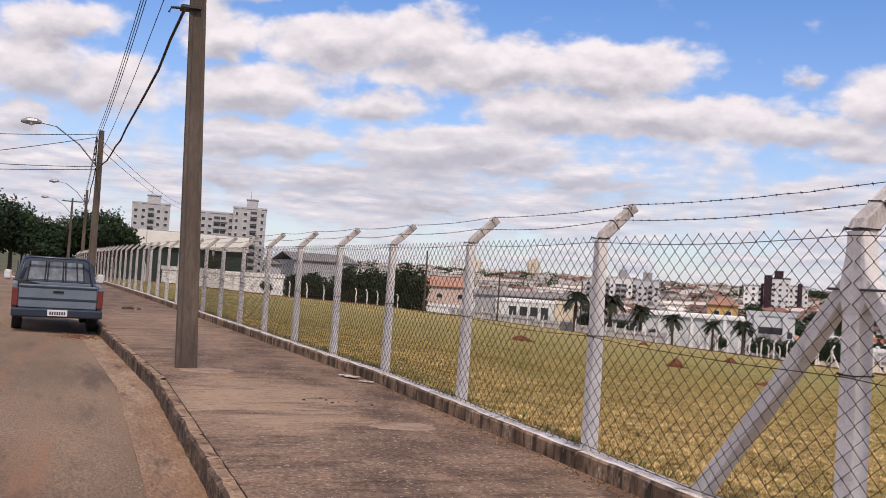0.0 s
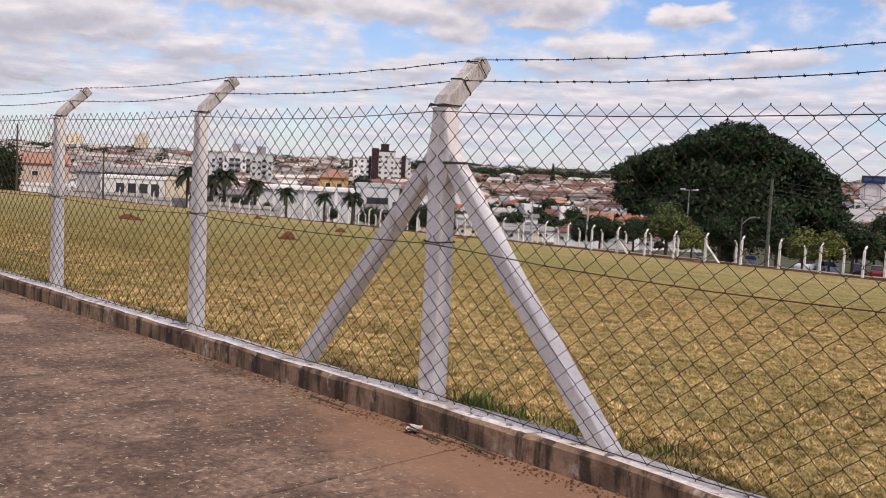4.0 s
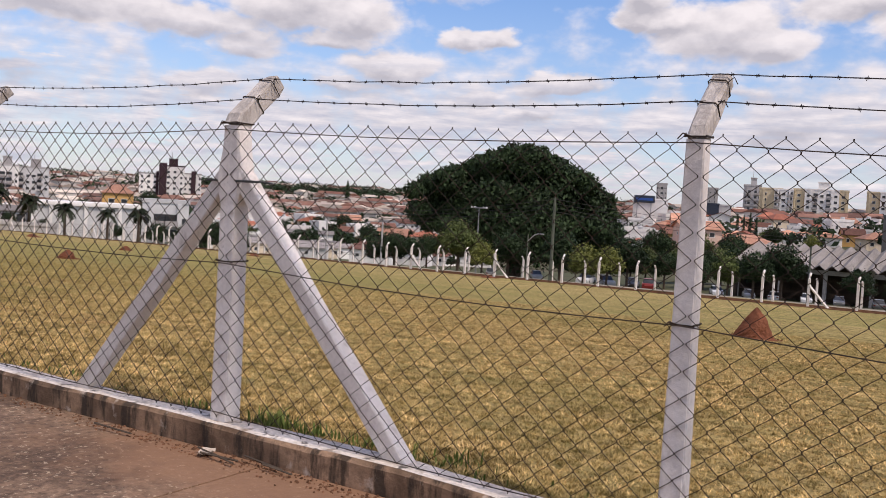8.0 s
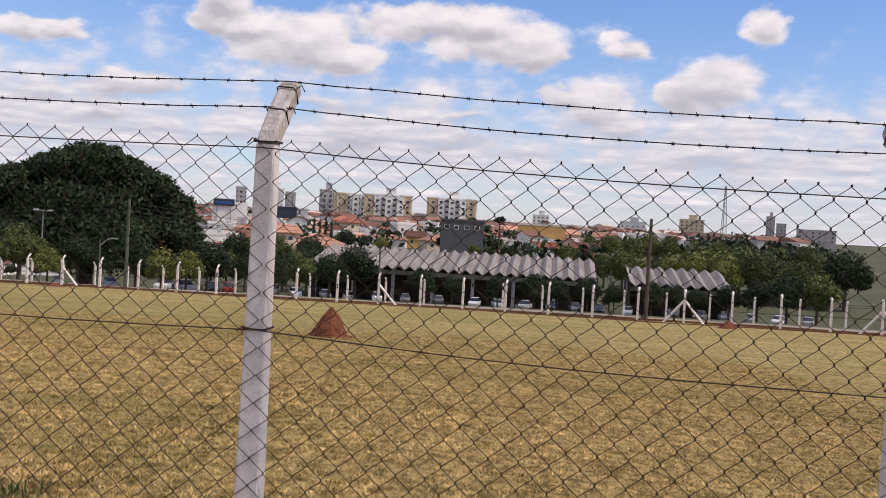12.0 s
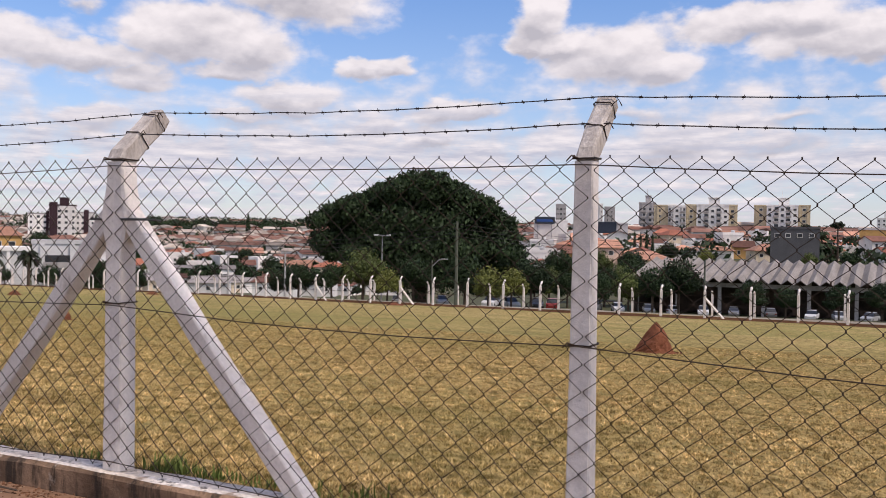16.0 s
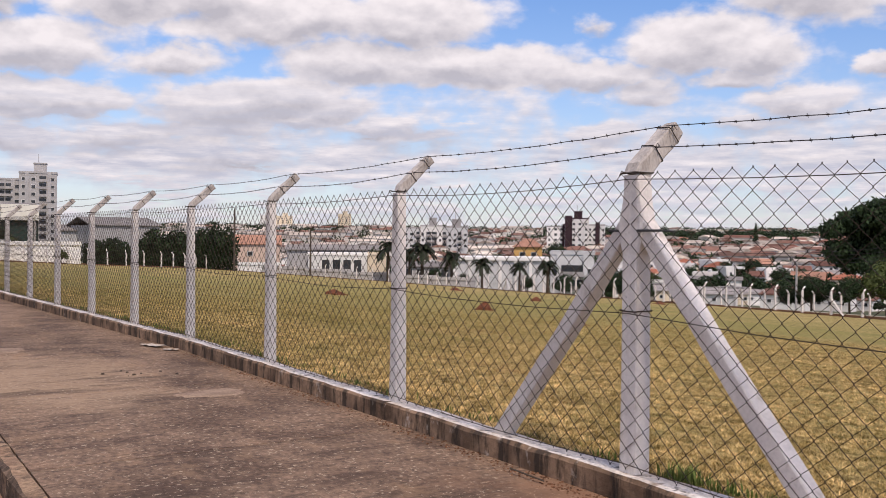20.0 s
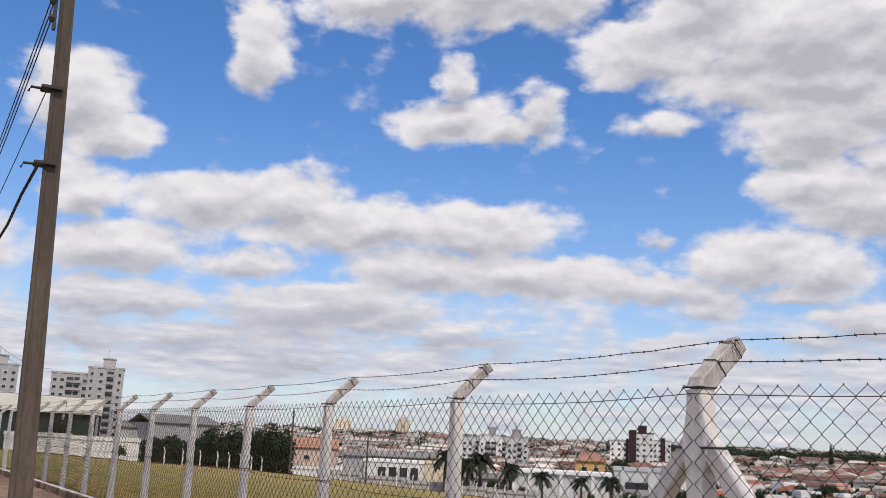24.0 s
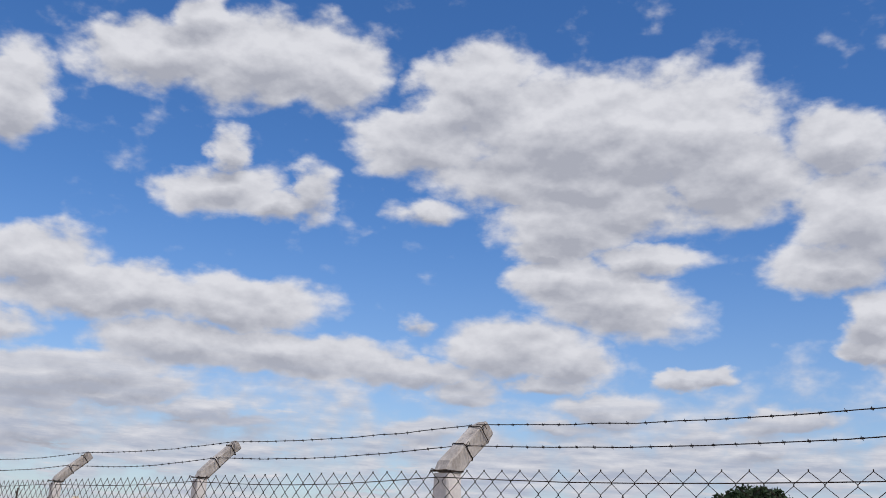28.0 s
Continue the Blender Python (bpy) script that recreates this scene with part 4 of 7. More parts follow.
def wheel(r, w):
    g = MB()
    prof = [(-w / 2, r * 0.62), (-w / 2, r * 0.92), (-w * 0.38, r), (w * 0.38, r), (w / 2, r * 0.92), (w / 2, r * 0.62)]
    n = 20
    for i in range(n):
        a = 2 * math.pi * i / n
        g.v += [(x, q * math.cos(a), q * math.sin(a)) for x, q in prof]
    for i in range(n):
        j = (i + 1) % n
        for k in range(5):
            g.f.append((i * 6 + k, i * 6 + k + 1, j * 6 + k + 1, j * 6 + k))
    g.m = [0] * len(g.f)
    tyre = g.mesh("tyre", M["rubber"], smooth=True)
    h = MB().tube([(-w * 0.42, 0, 0), (-w * 0.30, 0, 0), (w * 0.30, 0, 0), (w * 0.42, 0, 0)], [r * 0.50, r * 0.63, r * 0.63, r * 0.50], 16)
    return tyre, h.mesh("rim", M["steel"])


def prism(profile, x0, x1, inset=0.0, mi=0, g=None, top=None):
    """Side profile (y, z) extruded across x; points above height top lean inwards by inset."""
    g = g or MB()
    n = len(profile)
    vs = []
    for s, x in ((1, x0), (-1, x1)):
        vs += [(x + (s * inset if top is not None and z > top else 0), y, z) for y, z in profile]
    fs = [tuple(range(n)), tuple(range(2 * n - 1, n - 1, -1))]
    for k in range(n):
        j = (k + 1) % n
        fs.append((k, k + n, j + n, j))
    return g.add(vs, fs, mi)


def soften(me, width=0.02, seg=2):
    bm = bmesh.new()
    bm.from_mesh(me)
    bmesh.ops.recalc_face_normals(bm, faces=bm.faces)
    sharp = [e for e in bm.edges if len(e.link_faces) == 2 and e.calc_face_angle(0) > 0.5]
    bmesh.ops.bevel(bm, geom=sharp, offset=width, segments=seg, affect="EDGES", profile=0.7)
    bm.to_mesh(me)
    bm.free()
    return me


def pickup(m):
    ob = thing("pickup_truck", "old blue-grey pickup truck parked with its tailgate closed", "truck", m)
    W = 0.96
    # y = 0 at the tailgate, +y to the bonnet; z = 0 at the road
    bed = MB()
    prism([(0.03, 0.48), (0.03, 1.10), (2.05, 1.10), (2.05, 0.48), (1.42, 0.48), (1.30, 0.80), (0.80, 0.80), (0.66, 0.48)], -W, -W + 0.10, g=bed)
    prism([(0.03, 0.48), (0.03, 1.10), (2.05, 1.10), (2.05, 0.48), (1.42, 0.48), (1.30, 0.80), (0.80, 0.80), (0.66, 0.48)], W - 0.10, W, g=bed)
    bed.box((0, 1.05, 0.62), (1.75, 2.0, 0.06)).box((0, 2.02, 0.85), (1.75, 0.06, 0.5))
    part("bed", soften(bed.mesh("bed", M["car_blue"]), 0.015), ob)
    gate = part("tailgate", soften(MB().bevel_box((0, 0.0, 0.83), (1.66, 0.07, 0.54), 0.02).mesh("tailgate", M["car_blue"]), 0.008), ob, "faded blue tailgate with dark bands")
    for z, h in ((1.035, 0.045), (0.77, 0.05)):
        part("band", MB().bevel_box((0, -0.038, z), (1.64, 0.012, h), 0.003).mesh("band", M["car_dark"]), gate)
    part("handle", MB().bevel_box((0, -0.045, 0.94), (0.22, 0.03, 0.05), 0.008).mesh("handle", M["black"]), gate)
    part("bumper", soften(MB().bevel_box((0, -0.10, 0.46), (1.92, 0.16, 0.20), 0.03).mesh("bumper", M["car_dark"]), 0.01), ob, "dark bumper")
    plate = part("number_plate", MB().bevel_box((0.0, -0.19, 0.47), (0.42, 0.02, 0.14), 0.004).mesh("number_plate", M["plate"]), ob)
    for k in range(7):
        part("plate_bar", MB().box((-0.15 + 0.05 * k, -0.203, 0.465), (0.03, 0.006, 0.07)).mesh("plate_bar", M["black"]), plate)
    for s in (-1, 1):
        part("tail_light", soften(MB().bevel_box((s * 0.90, -0.015, 0.80), (0.13, 0.06, 0.42), 0.012).mesh("tail_light", M["tail_red"]), 0.006), ob, "red tail light")
        mir = part("wing_mirror", soften(MB().bevel_box((s * 1.10, 3.05, 1.22), (0.17, 0.10, 0.24), 0.03).tube([(s * 0.93, 3.0, 1.14), (s * 1.05, 3.05, 1.18)], 0.018, 5).mesh("wing_mirror", M["plate"]), 0.006), ob, "pale wing mirror")
    cab = MB()
    prism([(2.07, 0.50), (2.07, 1.12), (2.22, 1.66), (2.40, 1.71), (3.05, 1.70), (3.22, 1.64), (3.66, 1.14), (4.72, 1.05), (4.85, 0.90), (4.85, 0.50), (4.35, 0.50), (4.2, 0.80), (3.72, 0.80), (3.55, 0.50)], -W, W, inset=0.17, top=1.3, g=cab)
    part("cab", soften(cab.mesh("cab", M["car_dark"]), 0.035, 3), ob, "dark blue cab and bonnet")
    # rear window with bars, side windows
    # the pane's pale colour stands in for daylight seen through the cab
    rw = part("rear_window", MB().add([(-0.68, 2.075, 1.16), (0.68, 2.075, 1.16), (0.62, 2.19, 1.60), (-0.62, 2.19, 1.60), (-0.68, 2.12, 1.16), (0.68, 2.12, 1.16), (0.62, 2.24, 1.60), (-0.62, 2.24, 1.60)], [(0, 1, 2, 3), (4, 7, 6, 5), (0, 4, 5, 1), (1, 5, 6, 2), (2, 6, 7, 3), (3, 7, 4, 0)]).mesh("rear_window", mat("daylight_rear_glass", (0.24, 0.26, 0.28), (0.12, 0.13, 0.14), scale=3, fine=8, rough=0.15, bump=0, spec=0.5)), ob)
    for x in (-0.66, -0.26, -0.20, 0.16, 0.22, 0.50, 0.66):
        part("window_bar", MB().tube([(x, 2.05, 1.12), (x * 0.92, 2.17, 1.60)], 0.018, 5).mesh("window_bar", M["black"]), rw)
    roll = MB().tube([(-0.84, 1.92, 0.7), (-0.84, 1.95, 1.12), (-0.74, 1.99, 1.62), (-0.62, 2.0, 1.70), (0.62, 2.0, 1.70), (0.74, 1.99, 1.62), (0.84, 1.95, 1.12), (0.84, 1.92, 0.7)], 0.028, 7)
    part("roll_bar", roll.mesh("roll_bar", M["car_dark"], smooth=True), ob)
    for s in (-1, 1):
        part("side_window", MB().box((s * 0.885, 2.75, 1.38), (0.03, 0.85, 0.40)).mesh("side_window", M["window"]), ob)
    tyre, rim = wheel(0.36, 0.22)
    for s in (-1, 1):
        for y in (1.04, 3.95):
            w = part("wheel", tyre, ob, m=pose(s * 0.82, y, 0.36))
            part("rim", rim, w)
    part("spare_tyre", tyre, ob, m=pose(-0.55, 1.7, 0.98, 0, 12, 0) @ pose(0, 0, 0, 0, 90, 0))
    part("underbody", MB().bevel_box((0, 2.3, 0.45), (1.5, 4.2, 0.16), 0.03).tube([(0, 1.04, 0.34), (0, 1.05, 0.36)], 0.14, 8).tube([(-0.7, 1.04, 0.36), (0.7, 1.04, 0.36)], 0.05, 6).mesh("underbody", M["black"]), ob)
    return ob


pickup(pose(-4.44, 16.75, ROAD + 0.01, 0, 0, 3.2) @ Matrix.Scale(0.905, 4))


# ---- litter and dirt on the ground by the fence ----
def clods(name, label, x, y, z, rx, ry, n, size, material, seed):
    g = MB()
    r = random.Random(seed)
    for _ in range(n):
        px, py = r.gauss(0, rx), r.gauss(0, ry)
        s = size * r.uniform(0.4, 1.2)
        g.box((px, py, s * 0.2), (s, s * r.uniform(0.5, 1.3), s * 0.5), r.uniform(0, 3), taper=0.6)
    return thing(name, label, "debris", pose(x, y, z), kind="stuff", data=g.mesh(name, material))


M["paper"] = mat("dirty_paper", (0.62, 0.54, 0.46), (0.45, 0.37, 0.30), scale=6, fine=30, rough=0.9, bump=0.2)


def scrap(name, label, x, y, z, w, l, rz, material, thick=0.006, seed=0):
    g = MB()
    n = 5
    for j in range(n + 1):
        for i in range(n + 1):
            u, v = i / n - 0.5, j / n - 0.5
            e = 1 + 0.25 * noise.noise((u * 3 + seed, v * 3, seed))
            g.v.append((u * w * e, v * l * e, thick + 0.012 * (1 + noise.noise((u * 5, v * 5, seed)))))
    for j in range(n):
        for i in range(n):
            a = j * (n + 1) + i
            g.f.append((a, a + 1, a + n + 2, a + n + 1))
    k = (n + 1) ** 2
    g.v += [(p[0], p[1], p[2] - thick) for p in g.v[:k]]
    g.f += [tuple(k + q for q in reversed(f)) for f in g.f[:n * n]]
    g.m = [0] * len(g.f)
    return thing(name, label, "litter", pose(x, y, z, 0, 0, rz), data=g.mesh(name, material))


def patch(name, label, x, y, rx, ry, material, seed):
    """A thin dried spill with a ragged outline."""
    g = MB()
    n = 40
    rim = []
    for k in range(n):
        a = 6.283 * k / n
        q = 1 + 0.45 * noise.noise((math.cos(a) * 1.5 + seed, math.sin(a) * 1.5, seed)) + 0.18 * noise.noise((math.cos(a) * 6, math.sin(a) * 6, seed))
        rim.append((rx * q * math.cos(a), ry * q * math.sin(a)))
    g.v = [(0, 0, 0.006)] + [(a * 0.8, b * 0.8, 0.006) for a, b in rim] + [(a, b, -0.01) for a, b in rim]
    for k in range(n):
        j = (k + 1) % n
        g.f += [(0, 1 + k, 1 + j), (1 + k, 1 + n + k, 1 + n + j, 1 + j)]
    g.m = [0] * len(g.f)
    return thing(name, label, "stain", pose(x, y, PAVE + 0.004), data=g.mesh(name, material))


scrap("paper_scrap", "crumpled pale paper lying by the plinth", -0.36, 8.9, PAVE + 0.002, 0.16, 0.36, 20, M["paper"], seed=1)
scrap("paper_scrap", "small crumpled paper by the plinth", -0.30, 8.3, PAVE + 0.002, 0.10, 0.2, 50, M["paper"], seed=2)
scrap("paper_scrap", "flat scrap of paper at the foot of the plinth", -0.24, -0.12, PAVE + 0.006, 0.11, 0.08, 30, M["paper"], seed=3)
M["sand"] = mat("dried_cement_spill", (0.36, 0.255, 0.18), (0.24, 0.16, 0.11), scale=4, fine=30, rough=0.95, bump=0.3)
patch("cement_spill", "pale dried cement spill on the pavement", -0.92, 4.75, 0.42, 0.2, M["sand"], 4)
patch("cement_spill", "thin pale cement stain near the pole", -2.3, 9.3, 0.42, 0.30, M["sand"], 7)
scrap("broken_board", "broken pale board lying in the gutter", -3.26, 2.46, ROAD - 0.01, 0.30, 0.13, 25, M["sand"], thick=0.015, seed=5)
scrap("broken_board", "broken pale board lying in the gutter", -3.20, 2.25, ROAD - 0.01, 0.26, 0.10, -15, M["sand"], thick=0.015, seed=6)
clods("soil_strip", "loose red soil and dry grass at the foot of the plinth", -0.22, -0.6, PAVE - 0.004, 0.06, 1.1, 700, 0.013, M["soil_brown"], 1)
clods("soil_strip", "loose red soil along the plinth", -0.20, 4.0, PAVE - 0.004, 0.05, 2.6, 600, 0.013, M["soil_brown"], 2)
clods("soil_crumbs", "crumbs of red soil spilled beside the truck", -4.05, 16.1, ROAD + 0.006, 0.5, 0.3, 300, 0.028, M["redsoil"], 3)
clods("gravel_crumbs", "small dark stones scattered on the pavement", -1.2, 6.3, PAVE, 0.2, 0.18, 8, 0.03, M["trunk"], 4)
clods("gravel_crumbs", "small dark clods on the pavement", -2.6, 24.8, PAVE, 0.12, 0.15, 7, 0.16, M["trunk"], 5)
clods("gutter_grit", "grit and small stones along the gutter edge", -3.5, 5.0, ROAD + 0.004, 0.05, 4.5, 700, 0.012, M["gutter"], 6)
g = MB()
for k in range(6):
    a = Vector((rng.uniform(-0.36, -0.2), rng.uniform(-1.2, 0.6), PAVE + 0.02))
    g.tube([a, a + Vector((rng.uniform(-0.05, 0.05), rng.uniform(0.15, 0.4), 0.01))], 0.006, 4)
thing("dry_twigs", "dry twigs lying along the plinth", "litter", kind="stuff", data=g.mesh("dry_twigs", M["trunk"]))


# ---- grass ----
def grass_blades():
    rs = np.random.RandomState(5)
    # turf in small tufts, thick near the fence and thinner with distance
    m = 300000
    cx = rs.rand(m) ** 1.6 * 19 + 0.12
    cy = rs.rand(m) * 46 - 9
    far = np.hypot(cx + 4, cy + 4)
    bare = np.sin(cx * 0.83 + 1.2 * np.sin(cy * 0.41)) * np.sin(cy * 0.67 + 1.5 * np.sin(cx * 0.5))
    keep = (rs.rand(m) < np.clip(1.35 - far / 24, 0.04, 1)) & (bare < 1.1)
    cx, cy, tall = cx[keep], cy[keep], 0.5 + rs.rand(keep.sum())
    per = 7
    x = np.repeat(cx, per) + rs.randn(len(cx) * per) * 0.022
    y = np.repeat(cy, per) + rs.randn(len(cx) * per) * 0.022
    clump = np.repeat(tall, per) - 1
    x = np.maximum(x, 0.09)
    far = np.hypot(x + 4, y + 4)
    keep = np.ones(len(x), bool)
    x, y, far, clump = x[keep], y[keep], far[keep], clump[keep]
    s = np.clip(x / 3, 0, 1)
    fall = np.where(y < -1.4, np.maximum(-0.6, 0.032 * (y + 1.4)), -0.0001 * np.maximum(0, y - 25) ** 2)
    z = -0.03 + fall * np.maximum(0, 1 - x / 40) - 0.0645 * x - 0.00013 * x * y + 0.022 * (np.sin(x * 0.9 + 1) * np.sin(y * 0.7) + np.sin(x * 0.37 - y * 0.29)) * s * s * (3 - 2 * s)
    k = len(x)
    h = (0.008 + 0.017 * rs.rand(k) ** 1.3) * (1 + 0.9 * clump)
    w = 0.0026 + 0.0020 * rs.rand(k) + far * 0.00030
    a = rs.rand(k) * 6.283
    lean = rs.randn(k, 2) * 0.9
    v = np.zeros((k, 3, 3))
    x = x - 0.0577 * np.maximum(0, y - 8.4)
    v[:, 0] = np.stack([x - np.cos(a) * w, y - np.sin(a) * w, z - 0.004], 1)
    v[:, 1] = np.stack([x + np.cos(a) * w, y + np.sin(a) * w, z - 0.004], 1)
    v[:, 2] = np.stack([x + lean[:, 0] * h, y + lean[:, 1] * h, z + h], 1)
    me = bpy.data.meshes.new("lawn_grass")
    me.vertices.add(3 * k)
    me.vertices.foreach_set("co", v.reshape(-1))
    me.loops.add(3 * k)
    me.loops.foreach_set("vertex_index", np.arange(3 * k, dtype=np.int32))
    me.polygons.add(k)
    me.polygons.foreach_set("loop_start", np.arange(0, 3 * k, 3, dtype=np.int32))
    me.update()
    me.validate()
    me.materials.append(M["blade"])
    thing("lawn_grass", "short dry yellow-green grass blades on the lawn", "grass", kind="stuff", data=me)


def grass_tufts():
    g = MB()
    r = random.Random(8)
    spots = [(0.16, -0.25, 0.11, 110), (0.20, -0.50, 0.085, 80), (0.22, -0.9, 0.06, 50), (0.18, 0.35, 0.07, 40), (0.3, -1.5, 0.08, 30)]
    for _ in range(230):
        yy = r.uniform(-9, 34)
        spots.append((r.uniform(0.10, 0.24) + abs(r.gauss(0, 0.06)), yy, r.uniform(0.03, 0.075), r.randint(6, 12)))
    for x, y, h, n in spots:
        z = land(max(x, 0.05) + bend(y), y)
        for _ in range(n):
            px, py = x + r.gauss(0, 0.05), y + r.gauss(0, 0.10)
            px = max(px, 0.09) + bend(py)
            hh, a, l = h * r.uniform(0.4, 1.15), r.uniform(0, 6.3), r.uniform(0.1, 0.75)
            w = r.uniform(0.004, 0.008)
            c, s = math.cos(a), math.sin(a)
            b1, b2 = (px - c * w, py - s * w, z), (px + c * w, py + s * w, z)
            m1, m2 = (px - c * w * 0.8 + s * l * hh * 0.3, py - s * w * 0.8 - c * l * hh * 0.3, z + hh * 0.65), (px + c * w * 0.8 + s * l * hh * 0.3, py + s * w * 0.8 - c * l * hh * 0.3, z + hh * 0.65)
            g.add([b1, b2, m2, m1, (px + s * l * hh, py - c * l * hh, z + hh)], [(0, 1, 2, 3), (3, 2, 4)])
    thing("grass_tufts", "taller green grass along the foot of the fence", "grass", kind="stuff", data=g.mesh("grass_tufts", M["green_blade"]))


grass_blades()
grass_tufts()


# ---- termite mounds ----
def mound(x, y, h, w, seed, label="red earth termite mound on the lawn"):
    g = MB()
    n, rows = 22, 12
    for j in range(rows + 1):
        k = j / rows
        rad = w / 2 * (1 - k) ** 0.72 * (1.25 if k == 0 else 1)
        for i in range(n):
            a = 2 * math.pi * i / n
            q = rad * (1 + 0.30 * noise.noise((math.cos(a) * 1.3 + seed, math.sin(a) * 1.3, k * 2.4)) + 0.12 * noise.noise((math.cos(a) * 4 + seed, math.sin(a) * 4, k * 8)))
            g.v.append((q * math.cos(a) + 0.06 * w * k, q * math.sin(a), h * k ** 0.9 - 0.03 + 0.04 * h * noise.noise((a, k * 5, seed))))
    for j in range(rows):
        for i in range(n):
            p = (i + 1) % n
            g.f.append((j * n + i, j * n + p, j * n + n + p, j * n + n + i))
    g.f.append(tuple(rows * n + i for i in range(n)))
    r = random.Random(seed)
    for _ in range(40):
        a, d = r.uniform(0, 6.3), w * r.uniform(0.48, 0.72)
        s = r.uniform(0.02, 0.06) * w
        g.box((d * math.cos(a), d * math.sin(a), s * 0.2), (s, s, s * 0.7), a, taper=0.6)
    g.m = [0] * len(g.f)
    return thing("termite_mound", label, "mound", pose(x, y, land(x, y)), group="termite mounds on the lawn", data=g.mesh("termite_mound", M["redsoil"]))


mound(15.9, 0.75, 0.68, 0.80, 1, "tall pointed red earth termite mound on the lawn")
for k, (x, y, h, w) in enumerate([(50.5, -14.0, 0.50, 1.1), (13.7, 31.9, 0.26, 1.0), (14.8, 22.3, 0.34, 0.62), (29.8, 38.2, 0.30, 0.75), (13.3, 16.1, 0.16, 0.7), (12.0, 14.1, 0.27, 0.36), (54.6, 29.2, 0.24, 1.4), (50.0, 48.0, 0.25, 1.0), (40.0, 62.0, 0.3, 1.2)]):
    mound(x, y, h, w, 3.3 + k * 1.9, "low worn termite mound of red earth")


# ---- the fence on the far side of the lawn and the one across the street behind it ----
FAR = [(50, -75), (57.5, -20), (60.5, 0), (61, 33), (66, 68), (70, 84), (75, 104), (76, 128), (60, 150), (47, 141), (35, 131), (18, 124), (3, 120)]


def along(line, step):
    """Even points along a line of corners, with the heading at each."""
    out, left = [], 0.0
    for (x0, y0), (x1, y1) in zip(line[:-1], line[1:]):
        L = math.hypot(x1 - x0, y1 - y0)
        s = left
        while s < L:
            out.append((x0 + (x1 - x0) * s / L, y0 + (y1 - y0) * s / L, math.atan2(y1 - y0, x1 - x0)))
            s += step
        left = s - L
    return out


def far_fence(name, label, line, h, braces, flip=1, step=3.0):
    ob = thing(name, label, "fence")
    post = MB()
    for p, q in (((0, 0, -0.3), (0, 0, h * 0.84)),):
        post.box((0, 0, (p[2] + q[2]) / 2), (0.15, 0.15, q[2] - p[2]))
    post.tube([(0, 0, h * 0.83), (0.08 * flip, 0, h * 0.91), (0.28 * flip, 0, h)], 0.085, 4)
    pm = post.mesh("post", M["whitewash"])
    bm_ = MB()
    for s in (1, -1):
        bm_.tube([(0, 0.05 * s, h * 0.66), (0, 1.35 * s, -0.1)], 0.085, 4)
    brm = bm_.mesh("brace", M["whitewash"])
    half = MB().tube([(0, 0.05, h * 0.66), (0, -1.35, -0.1)], 0.085, 4).mesh("brace", M["whitewash"])
    pts = along(line, step)
    for i, (x, y, a) in enumerate(pts):
        m = pose(x, y, land(x, y), 0, rng.uniform(-1.2, 1.2), math.degrees(a) - 90)
        part("post", pm, ob, m=m)
        if i in braces:
            part("brace", brm if braces[i] == 2 else half, ob, m=m)
    for z in (h * 0.80, h * 0.42):
        g = MB()
        g.tube([(x, y, land(x, y) + z) for x, y, a in pts], 0.012, 3)
        part("wire", g.mesh("wire", M["rust_wire"]), ob)
    return ob, pts


def nearest(pts, targets):
    out = {}
    for (x, y), k in targets:
        out[min(range(len(pts)), key=lambda i: (pts[i][0] - x) ** 2 + (pts[i][1] - y) ** 2)] = k
    return out


pp = along(FAR, 3.0)
far_fence("perimeter_fence", "distant wire fence on bent white concrete posts beyond the lawn", FAR, 2.2,
          nearest(pp, [((58.6, -11.1), 2), ((56.5, -24), 2), ((61, 33), 1), ((62, 41), 1), ((66, 68), 2), ((74, 100), 2), ((75.5, 122), 2), ((60, 149), 2), ((47, 141), 2), ((64, 8), 1)]))
OTHER = [(x + 12.5, y + (3 if y > 120 else 0)) for x, y in FAR[:8]] + [(82, 150)]
far_fence("street_fence", "second white-post fence across the far street", OTHER, 2.1, {}, flip=-1, step=3.3)
for off, high in ((0.30, 0.12), (-3.1, 0.07)):
    g = MB()
    pts = along(FAR, 4.0)
    for x, y, a in pts:
        for o, zz in ((off, -0.3), (off + 0.06, high), (off + 0.30, high), (off + 0.36, -0.3)):
            px, py = x + math.sin(a) * o, y - math.cos(a) * o
            g.v.append((px, py, land(px, py) + zz))
    for j in range(len(pts) - 1):
        for q in range(3):
            a0 = j * 4 + q
            g.f.append((a0, a0 + 1, a0 + 5, a0 + 4))
    g.m = [0] * len(g.f)
    thing("far_kerb", "low ridge of bare brown earth along the far fence", "kerb", kind="structure", data=g.mesh("far_kerb", M["soil_brown"]))
g = MB()
pts = along(FAR[:8], 4.0)
for x, y, a in pts:
    nx, ny = math.sin(a), -math.cos(a)
    for o in (3.6, 10.5):
        g.v.append((x + nx * o, y + ny * o, land(x + nx * o, y + ny * o) + 0.10))
for j in range(len(pts) - 1):
    g.f.append((2 * j, 2 * j + 1, 2 * j + 3, 2 * j + 2))
g.m = [0] * len(g.f)
thing("far_street", "grey asphalt street beyond the lawn", "road", kind="structure", data=g.mesh("far_street", M["far_road"]))


